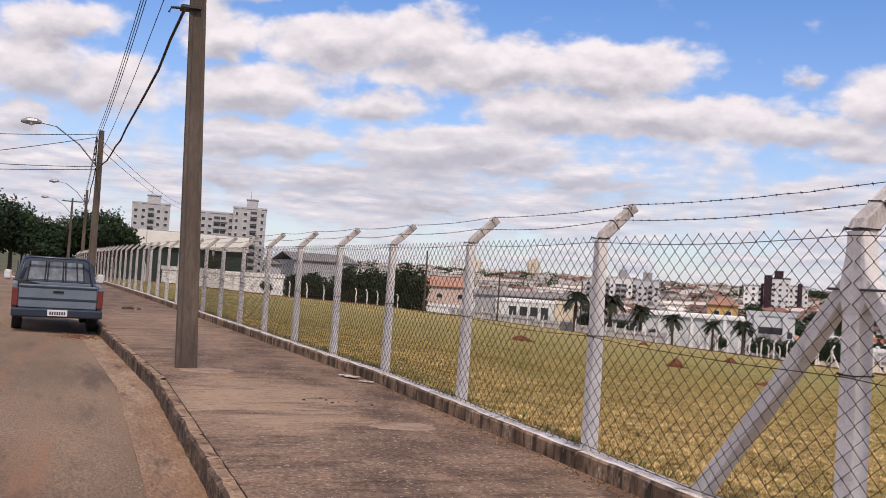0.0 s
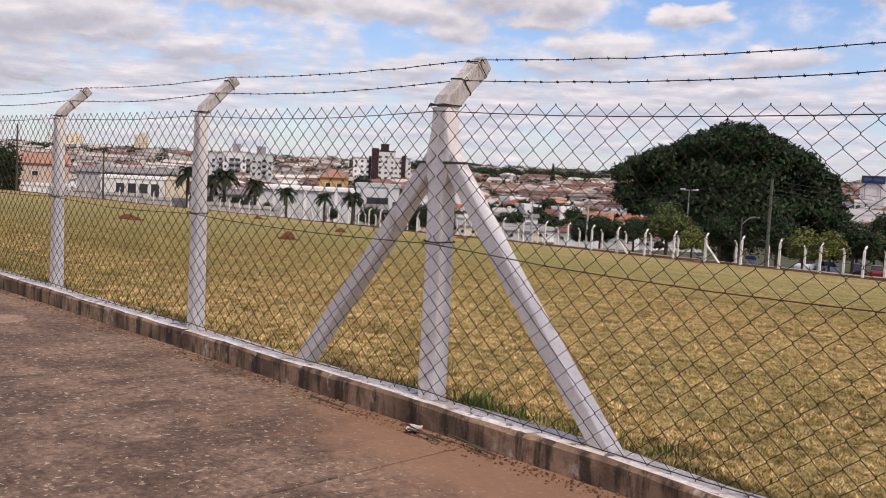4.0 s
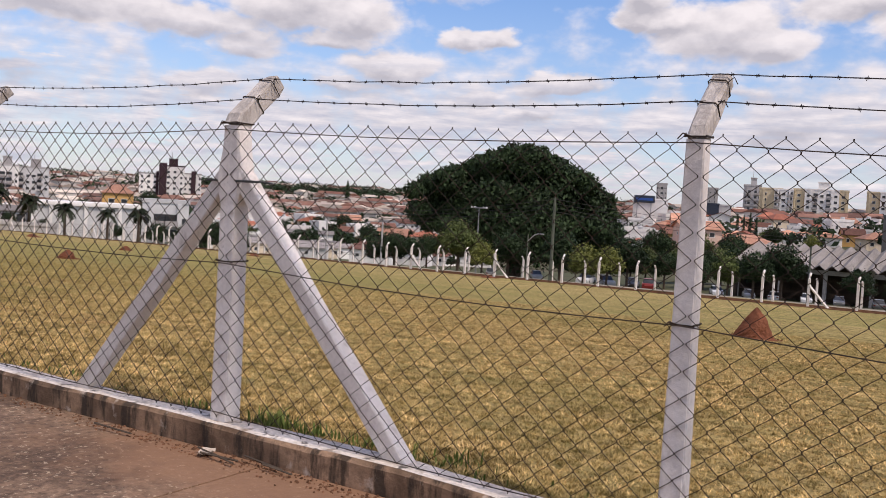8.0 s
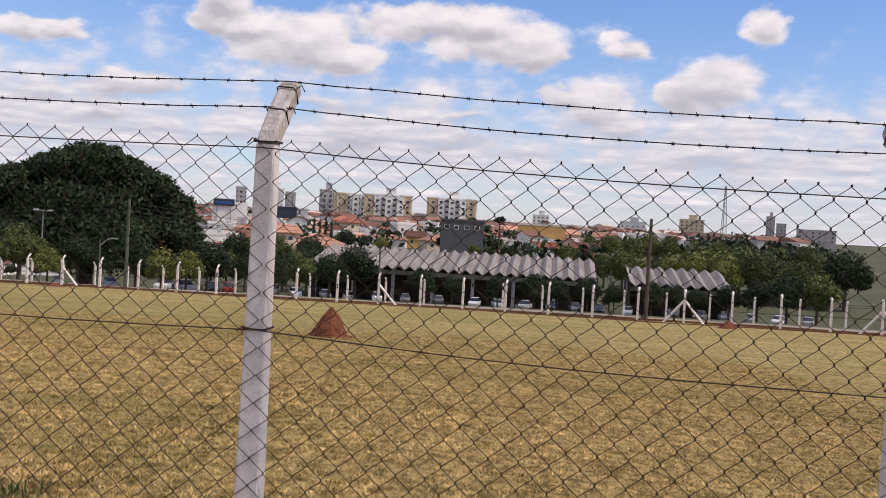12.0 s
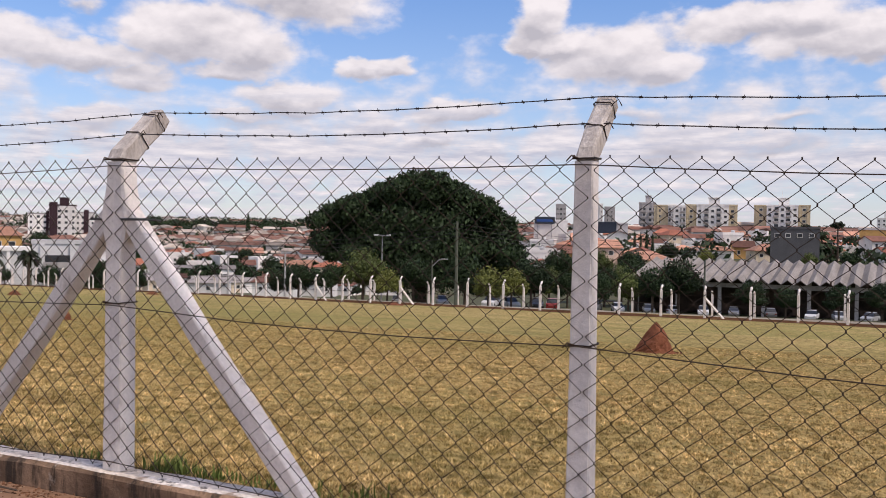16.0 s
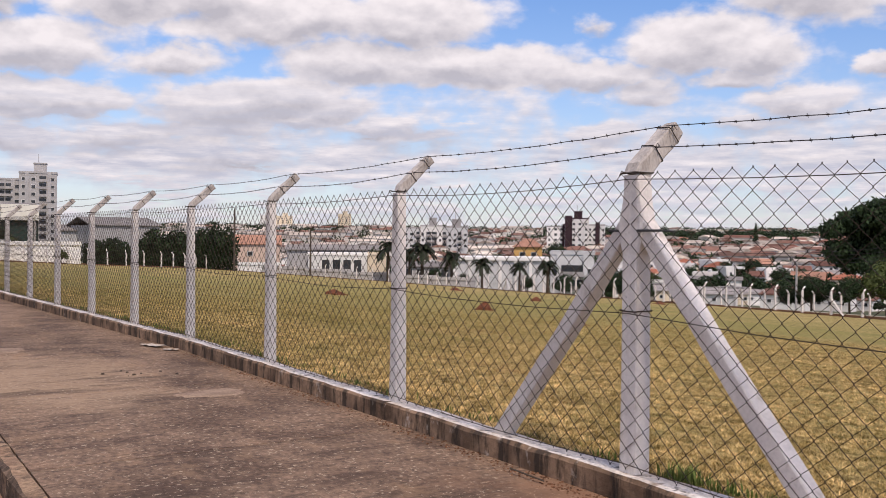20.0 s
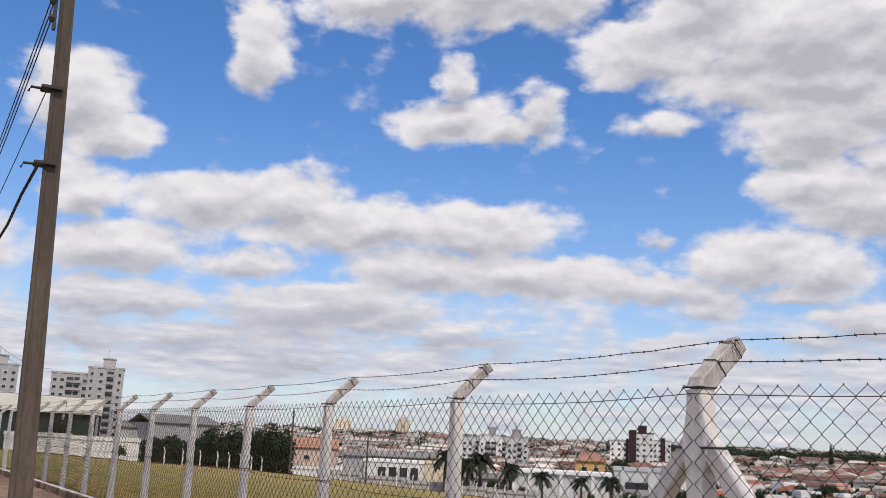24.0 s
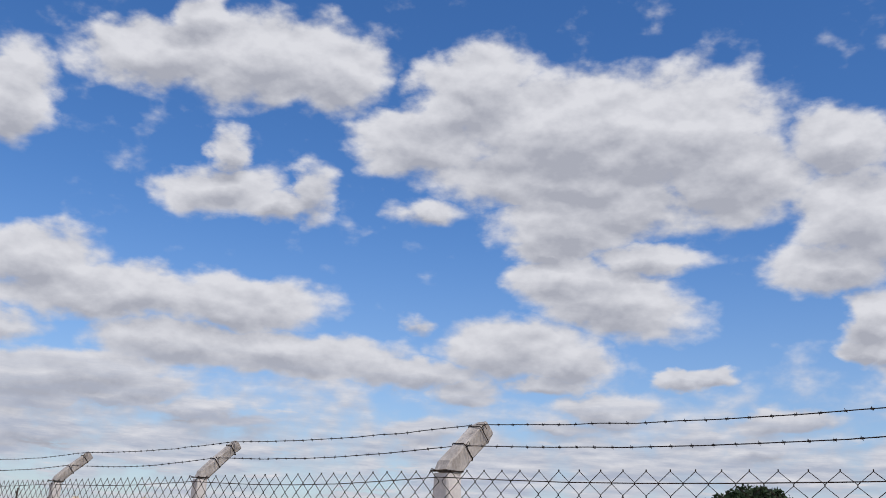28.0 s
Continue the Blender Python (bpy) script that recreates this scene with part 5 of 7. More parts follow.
# ---- trees ----
def leaf_mesh(name, blobs, n, size, material, seed, spiky=0.0):
    """Many small leaves round a set of blobs (x, y, z, rx, rz)."""
    rs = np.random.RandomState(seed)
    B = np.array(blobs, float)
    wgt = B[:, 3] * B[:, 4]
    idx = rs.choice(len(B), n, p=wgt / wgt.sum())
    d = rs.randn(n, 3)
    d /= np.linalg.norm(d, axis=1)[:, None]
    rad = np.clip(0.94 + 0.16 * rs.randn(n), 0.45, 1.32)
    lump = 0.16 * np.sin(d[:, 0] * 7 + idx) * np.sin(d[:, 1] * 6 + idx * 2) + 0.12 * np.sin(d[:, 2] * 9 + idx * 3)
    rad = rad * (1 + lump)
    c = B[idx, :3] + d * np.stack([B[idx, 3], B[idx, 3], B[idx, 4]], 1) * rad[:, None]
    nrm = d + rs.randn(n, 3) * 0.75
    nrm /= np.linalg.norm(nrm, axis=1)[:, None]
    up = np.cross(nrm, rs.randn(n, 3))
    up[:, 2] += spiky
    up /= np.linalg.norm(up, axis=1)[:, None]
    side = np.cross(nrm, up)
    s = size * (0.55 + 0.9 * rs.rand(n))[:, None]
    v = np.stack([c - up * s, c + side * s * 0.55 - up * s * 0.1, c + up * s, c - side * s * 0.55 - up * s * 0.1], 1)
    me = bpy.data.meshes.new(name)
    me.from_pydata(v.reshape(-1, 3).tolist(), [], np.arange(4 * n).reshape(-1, 4).tolist())
    me.materials.append(material)
    return me


def trunk_mesh(h, r, limbs, seed):
    g = MB()
    q = random.Random(seed)
    g.tube([(0, 0, -0.4), (0.05, 0, h * 0.3), (q.uniform(-.2, .2), q.uniform(-.2, .2), h * 0.62)], [r * 1.25, r, r * 0.7], 8)
    for k in range(limbs):
        a = 6.283 * k / limbs + q.uniform(-0.4, 0.4)
        z0 = h * q.uniform(0.28, 0.55)
        L = h * q.uniform(0.35, 0.6)
        c, s = math.cos(a), math.sin(a)
        g.tube([(0, 0, z0), (c * L * 0.4, s * L * 0.4, z0 + L * 0.35), (c * L * 0.8, s * L * 0.8, z0 + L * 0.62)], [r * 0.6, r * 0.4, r * 0.15], 6)
    return g.mesh("trunk", M["trunk"])


def crown_blobs(h, w, n, seed, low=0.35):
    q = random.Random(seed)
    out = [(0, 0, h * (low + 1) / 2, w * 0.33, h * (1 - low) * 0.42)]
    for _ in range(n):
        a, d = q.uniform(0, 6.283), w * 0.5 * math.sqrt(q.random()) * 0.72
        top = h * (1 - 0.55 * (d / (w * 0.5)) ** 2)
        rr = w * q.uniform(0.10, 0.19)
        z = q.uniform(h * low + rr * 0.5, max(top - rr * 0.8, h * low + rr * 0.6))
        out.append((d * math.cos(a), d * math.sin(a), z, rr, rr * 0.8))
    return out


def tree_proto(name, label, h, w, material, leaves, size, seed, blobs=14, low=0.35, limbs=5, m=None, group=""):
    ob = thing(name, label, "tree", m, group)
    part("trunk", trunk_mesh(h, max(0.09, w * 0.028), limbs, seed), ob)
    part("crown", leaf_mesh("crown", crown_blobs(h, w, blobs, seed, low), leaves, size, material, seed), ob)
    return ob


def ground_pose(x, y, rz=0.0, s=1.0, dz=0.0):
    return pose(x, y, land(x, y) + dz, 0, 0, rz) @ Matrix.Scale(s, 4)


# the great spreading tree beyond the far street
bx, by = at(62.0, 122)
big = thing("spreading_tree", "huge dark evergreen tree with a broad domed crown", "tree", pose(bx, by, land(bx, by), 0, 0, -62))
part("trunk", trunk_mesh(11, 0.8, 9, 3), big)
q = random.Random(21)
blobs = [(1, 0, 7.0, 8.0, 4.6), (-6, 0, 9.5, 4.5, 2.6), (0, 0, 11.0, 7.0, 4.0), (7, 0, 8.5, 4.5, 3.2), (-10, 0, 8.5, 3.0, 2.2)]
for _ in range(190):
    u = q.uniform(-13.2, 12.6)
    top = lerp(u, [-14, -13, -7, -3, 0, 3.3, 7.7, 10.6, 12, 13.5], [11.4, 12.6, 15.2, 17.0, 17.9, 17.0, 14.9, 12.8, 9.6, 5.8])
    foot = lerp(u, [-14, -11, -7, 0, 14], [7.6, 5.4, 3.0, 2.2, 2.0])
    v = q.uniform(-5.5, 5.5)
    rr = q.uniform(0.9, 1.9)
    z = q.uniform(foot + rr * 0.6, max(foot + rr * 0.7, top - rr * 0.9))
    if q.random() < 0.5:
        z = max(foot + rr * 0.6, top - rr * q.uniform(0.6, 1.1))
    blobs.append((u, v, z, rr, rr * 0.72))
part("crown", leaf_mesh("crown", blobs, 135000, 0.25, M["leaf_dark"], 4, 0.7), big)

TREES = [tree_proto("street_tree", "round dark green street tree", 6.0, 5.6, M["leaf_dark"], 9000, 0.145, 31, m=ground_pose(*at(77.5, 104))),
         tree_proto("street_tree", "green leafy street tree with an uneven crown", 5.4, 5.0, M["leaf"], 8000, 0.14, 32, m=ground_pose(*at(58.5, 98))),
         tree_proto("street_tree", "small light green tree", 4.2, 4.0, M["leaf_light"], 6500, 0.13, 33, m=ground_pose(*at(66.2, 94), dz=-0.4))]
def plant(*rows):
    """Street trees by bearing, distance, kind and size."""
    for az, d, k, s in rows:
        copy_thing(TREES[k], ground_pose(*at(az, d), (az * 47) % 360, s))


plant((54.6, 103, 0, 0.62), (60.0, 96, 2, 0.8), (56.6, 98, 0, 0.62), (61.6, 99, 0, 0.8), (64.8, 100, 0, 0.9), (67.6, 93, 2, 0.9), (68.8, 101, 0, 0.9), (76.0, 100, 0, 0.8), (74.6, 112, 1, 0.9), (72.8, 105, 0, 0.7), (81.6, 98, 0, 0.60), (83.4, 97, 0, 0.50), (86.2, 97, 0, 0.56), (88.4, 97, 0, 0.62), (89.8, 98, 0, 0.56), (91.6, 98, 0, 0.62), (93.2, 95, 0, 0.50), (95.4, 94, 0, 0.56))
plant((96.6, 95, 0, 0.53), (98.0, 95, 0, 0.48), (99.8, 95, 0, 0.58), (101.4, 94, 0, 0.66), (103.0, 92, 0, 0.75), (104.6, 92, 1, 0.9), (98.6, 140, 1, 0.9), (92.5, 175, 1, 1.2), (93.6, 165, 1, 1.4), (94.6, 170, 2, 1.4), (95.4, 160, 1, 1.2), (96.4, 165, 2, 1.7), (97.4, 158, 2, 1.9), (98.3, 165, 2, 2.0), (99.3, 158, 2, 1.9), (100.3, 165, 1, 1.7), (101.3, 158, 1, 1.6), (102.4, 165, 1, 1.4))
plant((103.6, 160, 1, 1.4), (104.8, 165, 1, 1.6), (106, 160, 0, 1.6), (94.0, 250, 1, 1.5), (95.0, 260, 1, 1.7), (96.2, 255, 1, 1.6), (92.8, 270, 1, 1.5), (91.5, 285, 1, 1.3), (97.6, 260, 1, 1.5), (99.0, 270, 1, 1.4), (100.5, 260, 0, 1.2), (102.2, 270, 1, 1.4), (103.8, 260, 1, 1.5), (79.0, 245, 2, 1.1), (76.9, 250, 0, 1.0), (84.6, 230, 1, 0.9), (71.8, 235, 1, 1.0), (50.0, 330, 0, 1.3))
plant((51.5, 340, 0, 1.4), (48.0, 300, 0, 1.2), (53.0, 270, 0, 1.4), (54.0, 265, 0, 1.4), (46.0, 260, 1, 1.1), (45.2, 330, 0, 1.5), (39.9, 330, 0, 1.6), (39.0, 345, 0, 1.4), (43.8, 420, 0, 1.6), (44.8, 430, 0, 1.5), (40.6, 440, 0, 1.9), (37.0, 380, 0, 1.4), (35.6, 300, 1, 1.1), (54.6, 130, 0, 0.9), (53.4, 128, 0, 0.7), (29.6, 190, 0, 1.2), (31.2, 190, 0, 1.1), (44.6, 150, 0, 0.9))
plant((45.4, 152, 0, 0.8), (43.9, 160, 0, 1.0), (13.3, 320, 0, 1.4), (-1.2, 118, 0, 1.13), (-2.4, 108, 0, 1.25), (-3.6, 104, 0, 1.33), (-5.0, 100, 0, 1.33), (0.3, 132, 0, 1.25), (1.5, 124, 0, 1.3), (2.5, 128, 0, 1.4), (3.2, 138, 0, 1.2), (-0.6, 140, 0, 1.2), (-1.8, 130, 0, 1.17), (-3.0, 128, 0, 1.25), (-4.4, 126, 0, 1.25), (9.3, 136, 1, 0.6), (11.8, 127, 1, 0.35), (8.6, 142, 0, 0.8))
plant((69.0, 126, 0, 0.9), (69.9, 132, 1, 1.0), (71.0, 124, 0, 0.8), (72.1, 136, 1, 1.1), (73.2, 128, 0, 0.9), (74.2, 138, 1, 1.0), (75.1, 130, 0, 1.0), (70.4, 165, 0, 1.2), (72.8, 172, 1, 1.2), (74.8, 168, 0, 1.1))
# a pointed conifer and dark column cypresses
for az, d, h, w in ((51.6, 640, 17, 4.4), (74.9, 262, 8.5, 1.5), (75.25, 262, 8.0, 1.4), (75.6, 262, 8.8, 1.5), (75.95, 262, 7.6, 1.4)):
    x, y = at(az, d)
    ob = thing("cypress", "dark pointed cypress tree", "tree", ground_pose(x, y))
    bl = [(0, 0, h * (0.12 + 0.8 * k / 7), w * 0.5 * (1 - 0.72 * k / 7), h * 0.1) for k in range(8)]
    part("crown", leaf_mesh("crown", bl, 1500, w * 0.10, M["leaf_dark"], int(az * 10), 1.0), ob)
    part("trunk", MB().tube([(0, 0, -1), (0, 0, h * 0.4)], [w * 0.08, w * 0.05], 6).mesh("trunk", M["trunk"]), ob)


def palm_proto(m):
    ob = thing("palm_tree", "tall dark palm tree with drooping fronds", "palm", m, "row of palms before the white club building")
    part("trunk", MB().tube([(0, 0, -0.4), (0.05, 0, 2.2), (0.0, 0.05, 4.6)], [0.26, 0.20, 0.16], 8).mesh("trunk", M["trunk"]), ob)
    r = random.Random(5)
    for k in range(20):
        a, el = 6.283 * k / 20 + r.uniform(-.15, .15), r.uniform(-0.35, 1.2)
        L = r.uniform(2.0, 2.7)
        g = MB()
        pts = []
        for i in range(8):
            u = i / 7
            d = L * u * math.cos(el) * (1 - 0.12 * u)
            pts.append(Vector((d * math.cos(a), d * math.sin(a), 4.6 + L * u * math.sin(el) - 1.55 * u * u)))
        g.tube(pts, [0.04 * (1 - 0.8 * i / 7) for i in range(8)], 4)
        side = Vector((-math.sin(a), math.cos(a), 0))
        for i in range(1, 8):
            for f in (0.0, 0.25, 0.5, 0.75):
                p = pts[i - 1].lerp(pts[i], f)
                ll = 0.80 * (1 - 0.5 * abs(i / 7 - 0.45))
                fw = (pts[i] - pts[i - 1]).normalized() * 0.09
                for s in (1, -1):
                    tip = p + side * (s * ll * 0.8) + fw * 3 - Vector((0, 0, 0.30))
                    g.add([p - fw, p + fw, tip], [(0, 1, 2)])
        part("frond", g.mesh("frond", M["palm_leaf"]), ob)
    return ob


palm = palm_proto(ground_pose(*at(34.2, 158), rz=0, s=1.12))
for az, d, s, rz in ((30.3, 160, 1.3, 40), (32.4, 160, 1.35, 90), (36.1, 150, 0.92, 130), (38.4, 146, 0.86, 200), (40.1, 143, 0.95, 260), (31.6, 168, 1.2, 300)):
    copy_thing(palm, ground_pose(*at(az, d), rz=rz) @ Matrix.Scale(s / 1.12, 4))


for az, d, h in ((84.4, 262, 9.6), (86.05, 262, 10.4)):
    x, y = at(az, d)
    ob = thing("palm_tree", "very tall thin palm above the roofs", "palm", ground_pose(x, y))
    part("trunk", MB().tube([(0, 0, -0.5), (0.1, 0, h * 0.5), (0, 0.1, h)], [0.28, 0.20, 0.16], 8).mesh("trunk", M["trunk"]), ob)
    part("crown", leaf_mesh("crown", [(0, 0, h + 0.3, 1.3, 0.7)], 260, 0.42, M["palm_leaf"], int(az), 0.6), ob)


def hedge(label, az0, az1, d, h, seed, material):
    (x0, y0), (x1, y1) = at(az0, d), at(az1, d)
    L = math.hypot(x1 - x0, y1 - y0)
    r = random.Random(seed)
    bl = []
    for k in range(int(L * 1.6)):
        u = (k + 0.5) / int(L * 1.6)
        hh = h * (0.72 + 0.5 * noise.noise((u * 5, seed, 0)) + 0.2 * math.sin(math.pi * u))
        for z in (0.3, 0.75):
            bl.append(((u - 0.5) * L, r.uniform(-.7, .7), hh * z, 1.1, hh * 0.36))
    cx, cy = (x0 + x1) / 2, (y0 + y1) / 2
    ob = thing("hedge", label, "hedge", pose(cx, cy, land(cx, cy) - 0.1, 0, 0, math.degrees(math.atan2(y1 - y0, x1 - x0))))
    part("foliage", leaf_mesh("foliage", bl, int(L * 1500), 0.22, material, seed), ob)
    part("stems", MB().tube([(-L / 2, 0, -0.3), (0, 0.1, 0.5), (L / 2, 0, -0.3)], 0.08, 5).mesh("stems", M["trunk"]), ob)


hedge("dark clipped hedge behind the far fence", 13.2, 15.6, 145, 3.3, 1, M["leaf_dark"])
hedge("tall dark hedge behind the far fence", 15.8, 18.3, 150, 5.2, 2, M["leaf_dark"])
hedge("tall rounded dark hedge behind the far fence", 17.7, 21.1, 152, 6.0, 3, M["leaf_dark"])


# ---- houses ----
def window_mesh(w, h):
    """One piece: a frame that stands proud of the wall round a recessed dark pane."""
    x, z, t = w / 2, h / 2, 0.09
    front = [(-x, -z), (x, -z), (x, z), (-x, z)]
    inner = [(-x + t, -z + t), (x - t, -z + t), (x - t, z - t), (-x + t, z - t)]
    g = MB()
    g.v = [(a, 0.06, b) for a, b in front] + [(a, -0.07, b) for a, b in front] + [(a, -0.07, b) for a, b in inner] + [(a, 0.0, b) for a, b in inner]
    for k in range(4):
        j = (k + 1) % 4
        g.f += [(k, j, 4 + j, 4 + k), (4 + k, 4 + j, 8 + j, 8 + k), (8 + k, 8 + j, 12 + j, 12 + k)]
    g.f.append((12, 13, 14, 15))
    g.m = [0] * 12 + [1]
    return g.mesh("window", M["wall_white"], M["window"])


WIN = window_mesh(1.3, 1.1)
WIN_S = window_mesh(0.9, 0.8)
DOOR = MB().bevel_box((0, 0, 1.05), (0.9, 0.12, 2.1), 0.02).mesh("door", M["wood"])


def roof_mesh(w, d, rise, over, kind, material):
    """Gable, hip or shed roof with thickness and eaves, its underside at z = 0."""
    X, Y, t = w / 2 + over, d / 2 + over, 0.16
    drop = rise * over / (d / 2)
    if kind == "hip":
        k = min(X * 0.75, Y)
        low = [(-X, -Y, -drop), (X, -Y, -drop), (X, Y, -drop), (-X, Y, -drop), (-X + k, 0, rise), (X - k, 0, rise)]
        f = [(0, 1, 5, 4), (1, 2, 5), (2, 3, 4, 5), (3, 0, 4)]
    elif kind == "gable":
        low = [(-X, -Y, -drop), (X, -Y, -drop), (X, Y, -drop), (-X, Y, -drop), (-X, 0, rise), (X, 0, rise)]
        f = [(0, 1, 5, 4), (2, 3, 4, 5)]
    else:
        low = [(-X, -Y, -drop), (X, -Y, -drop), (X, Y, rise), (-X, Y, rise)]
        f = [(0, 1, 2, 3)]
    g = MB()
    n = len(low)
    vs = [(x, y, z + t) for x, y, z in low] + low
    fs = list(f) + [tuple(n + i for i in reversed(q)) for q in f]
    edges = {}
    for q in f:
        for a, b in zip(q, q[1:] + q[:1]):
            if (b, a) in edges:
                del edges[(b, a)]
            else:
                edges[(a, b)] = 1
    fs += [(b, a, a + n, b + n) for a, b in edges]
    g.add(vs, fs)
    return g.mesh("roof", material)


def house_proto(label, w, d, h, kind, wall, roof, rise=1.5, storeys=1, m=None):
    ob = thing("house", label, "house", m, "houses of the town")
    g = MB().box((0, 0, h / 2 - 1.5), (w, d, h + 3.0))
    if kind == "gable":
        for s in (1, -1):
            x = s * (w / 2 - 0.09)
            g.add([(x - 0.09, -d / 2, h), (x - 0.09, d / 2, h), (x - 0.09, 0, h + rise), (x + 0.09, -d / 2, h), (x + 0.09, d / 2, h), (x + 0.09, 0, h + rise)], [(0, 1, 2), (3, 5, 4), (0, 2, 5, 3), (1, 4, 5, 2)])
    part("wall", g.mesh("wall", M["wall_" + wall]), ob)
    if kind == "flat":
        p = MB()
        for x, y, sx, sy in ((0, -d / 2, w + 0.3, 0.2), (0, d / 2, w + 0.3, 0.2), (-w / 2, 0, 0.2, d), (w / 2, 0, 0.2, d)):
            p.box((x, y, h + 0.3), (sx, sy, 0.7))
        p.box((0, 0, h + 0.05), (w, d, 0.1))
        part("parapet", p.mesh("parapet", M["wall_" + wall]), ob)
        tank = part("water_tank", MB().tube([(w * 0.2, 0, h + 0.1), (w * 0.2, 0, h + 1.2), (w * 0.2, 0, h + 1.35)], [0.75, 0.8, 0.3], 12).mesh("water_tank", M["wall_pale"]), ob)
    else:
        part("roof", roof_mesh(w, d, rise, 0.6, kind, M["roof_" + roof]), ob, m=pose(0, 0, h))
    for st in range(storeys):
        z = 1.6 + st * 2.8
        nwin = max(2, int(w / 3.4))
        for k in range(nwin):
            x = (k + 0.5) / nwin * w - w / 2
            if st == 0 and k == nwin // 2:
                part("door", DOOR, ob, m=pose(x, -d / 2, 0))
            else:
                part("window", WIN, ob, m=pose(x, -d / 2 - 0.02, z))
        part("window", WIN_S, ob, m=pose(-w / 2 - 0.02, 0, z, 0, 0, -90))
    return ob


PROTOS = [("white rendered house with a red tiled gable roof", 10, 8, 3.0, "gable", "white", "red", 1.7, 1),
          ("cream rendered house with an orange tiled hip roof", 11, 9, 3.1, "hip", "cream", "orange", 1.7, 1),
          ("two-storey pink house with an orange tiled roof", 9, 8, 5.8, "gable", "pink", "orange", 1.6, 2),
          ("white house with a brown tiled hip roof", 12, 8, 3.1, "hip", "white", "brown", 1.6, 1),
          ("cream two-storey house with a red tiled hip roof", 9, 9, 5.9, "hip", "cream", "red", 1.7, 2),
          ("white flat-roofed two-storey house with a parapet", 9, 8, 6.0, "flat", "white", "grey", 0, 2),
          ("long low house with a grey sheet roof", 14, 8, 3.2, "gable", "pale", "grey", 1.2, 1),
          ("pink house with a red tiled gable roof", 10, 9, 3.2, "gable", "pink", "red", 1.8, 1),
          ("small white house with a salmon tiled hip roof", 8, 7, 3.0, "hip", "white", "orange", 1.3, 1),
          ("white two-storey house with a dark brown tiled roof", 8, 8, 5.7, "gable", "white", "brown", 1.3, 2),
          ("white flat-roofed house with a low parapet", 10, 8, 3.6, "flat", "white", "grey", 0, 1),
          ("ochre house with a brown tiled gable roof", 9, 8, 3.2, "gable", "ochre", "brown", 1.5, 1)]


def clear_of(x, y, taken, gap):
    return all((x - a) ** 2 + (y - b) ** 2 > gap * gap for a, b in taken)


def scatter_houses():
    r = random.Random(77)
    taken = []
    spots = []
    for az0, az1, d0, d1, step in ((44.2, 60, 262, 560, 10.0), (60, 68, 290, 560, 12), (31, 44.2, 275, 480, 12), (66.5, 76, 222, 282, 11.0), (66, 97, 282, 470, 10.0), (20, 31, 275, 420, 14)):
        d = d0
        while d < d1:
            az = az0
            while az < az1:
                a, dd = az + r.uniform(-0.35, 0.35), d + r.uniform(-2.5, 2.5)
                x, y = at(a, dd)
                if clear_of(x, y, taken, step * 0.86) and r.random() < 0.94:
                    taken.append((x, y))
                    spots.append((dd, a, x, y))
                az += math.degrees(step * r.uniform(1.0, 1.22) / d)
            d += step * 1.25
    spots.sort()
    return spots


SPOTS = scatter_houses()
protos = []
hr = random.Random(9)
for i, (d, a, x, y) in enumerate(SPOTS[:300]):
    face = -a + hr.choice((0, 0, 0, 90, -90, 25)) + hr.uniform(-8, 8) + 0.0
    m = ground_pose(x, y, face)
    k = hr.choice((0, 0, 1, 1, 2, 3, 4, 5, 5, 5, 6, 7, 8, 8, 9, 10, 10, 10, 11)) if i >= len(PROTOS) else i
    if i < len(PROTOS):
        p = PROTOS[i]
        protos.append(house_proto(*p[:7], rise=p[7], storeys=p[8], m=m))
    else:
        s = hr.uniform(0.60, 0.95)
        copy_thing(protos[k], m @ Matrix.Diagonal((s, hr.uniform(0.85, 1.1), hr.uniform(0.9, 1.1), 1)))

# small dark trees in the gardens between the houses
garden = tree_proto("garden_tree", "dark green garden tree between the houses", 4.6, 4.4, M["leaf_dark"], 1500, 0.30, 51, m=ground_pose(*at(47, 270)), group="garden trees among the houses")
garden2 = tree_proto("garden_tree", "olive green garden tree between the houses", 4.0, 4.8, M["leaf"], 1400, 0.30, 52, m=ground_pose(*at(72, 240)), group="garden trees among the houses")
gt = random.Random(61)
for _ in range(290):
    a = gt.choice((gt.uniform(44, 60), gt.uniform(44, 60), gt.uniform(68, 93), gt.uniform(31, 44)))
    x, y = at(a, gt.uniform(225, 450))
    if clear_of(x, y, [(p[2], p[3]) for p in SPOTS[:300]], 4.2):
        s = gt.uniform(0.6, 1.5)
        copy_thing(gt.choice((garden, garden, garden2)), ground_pose(x, y, gt.uniform(0, 360), s) @ Matrix.Diagonal((1, 1, gt.uniform(0.8, 1.15), 1)))

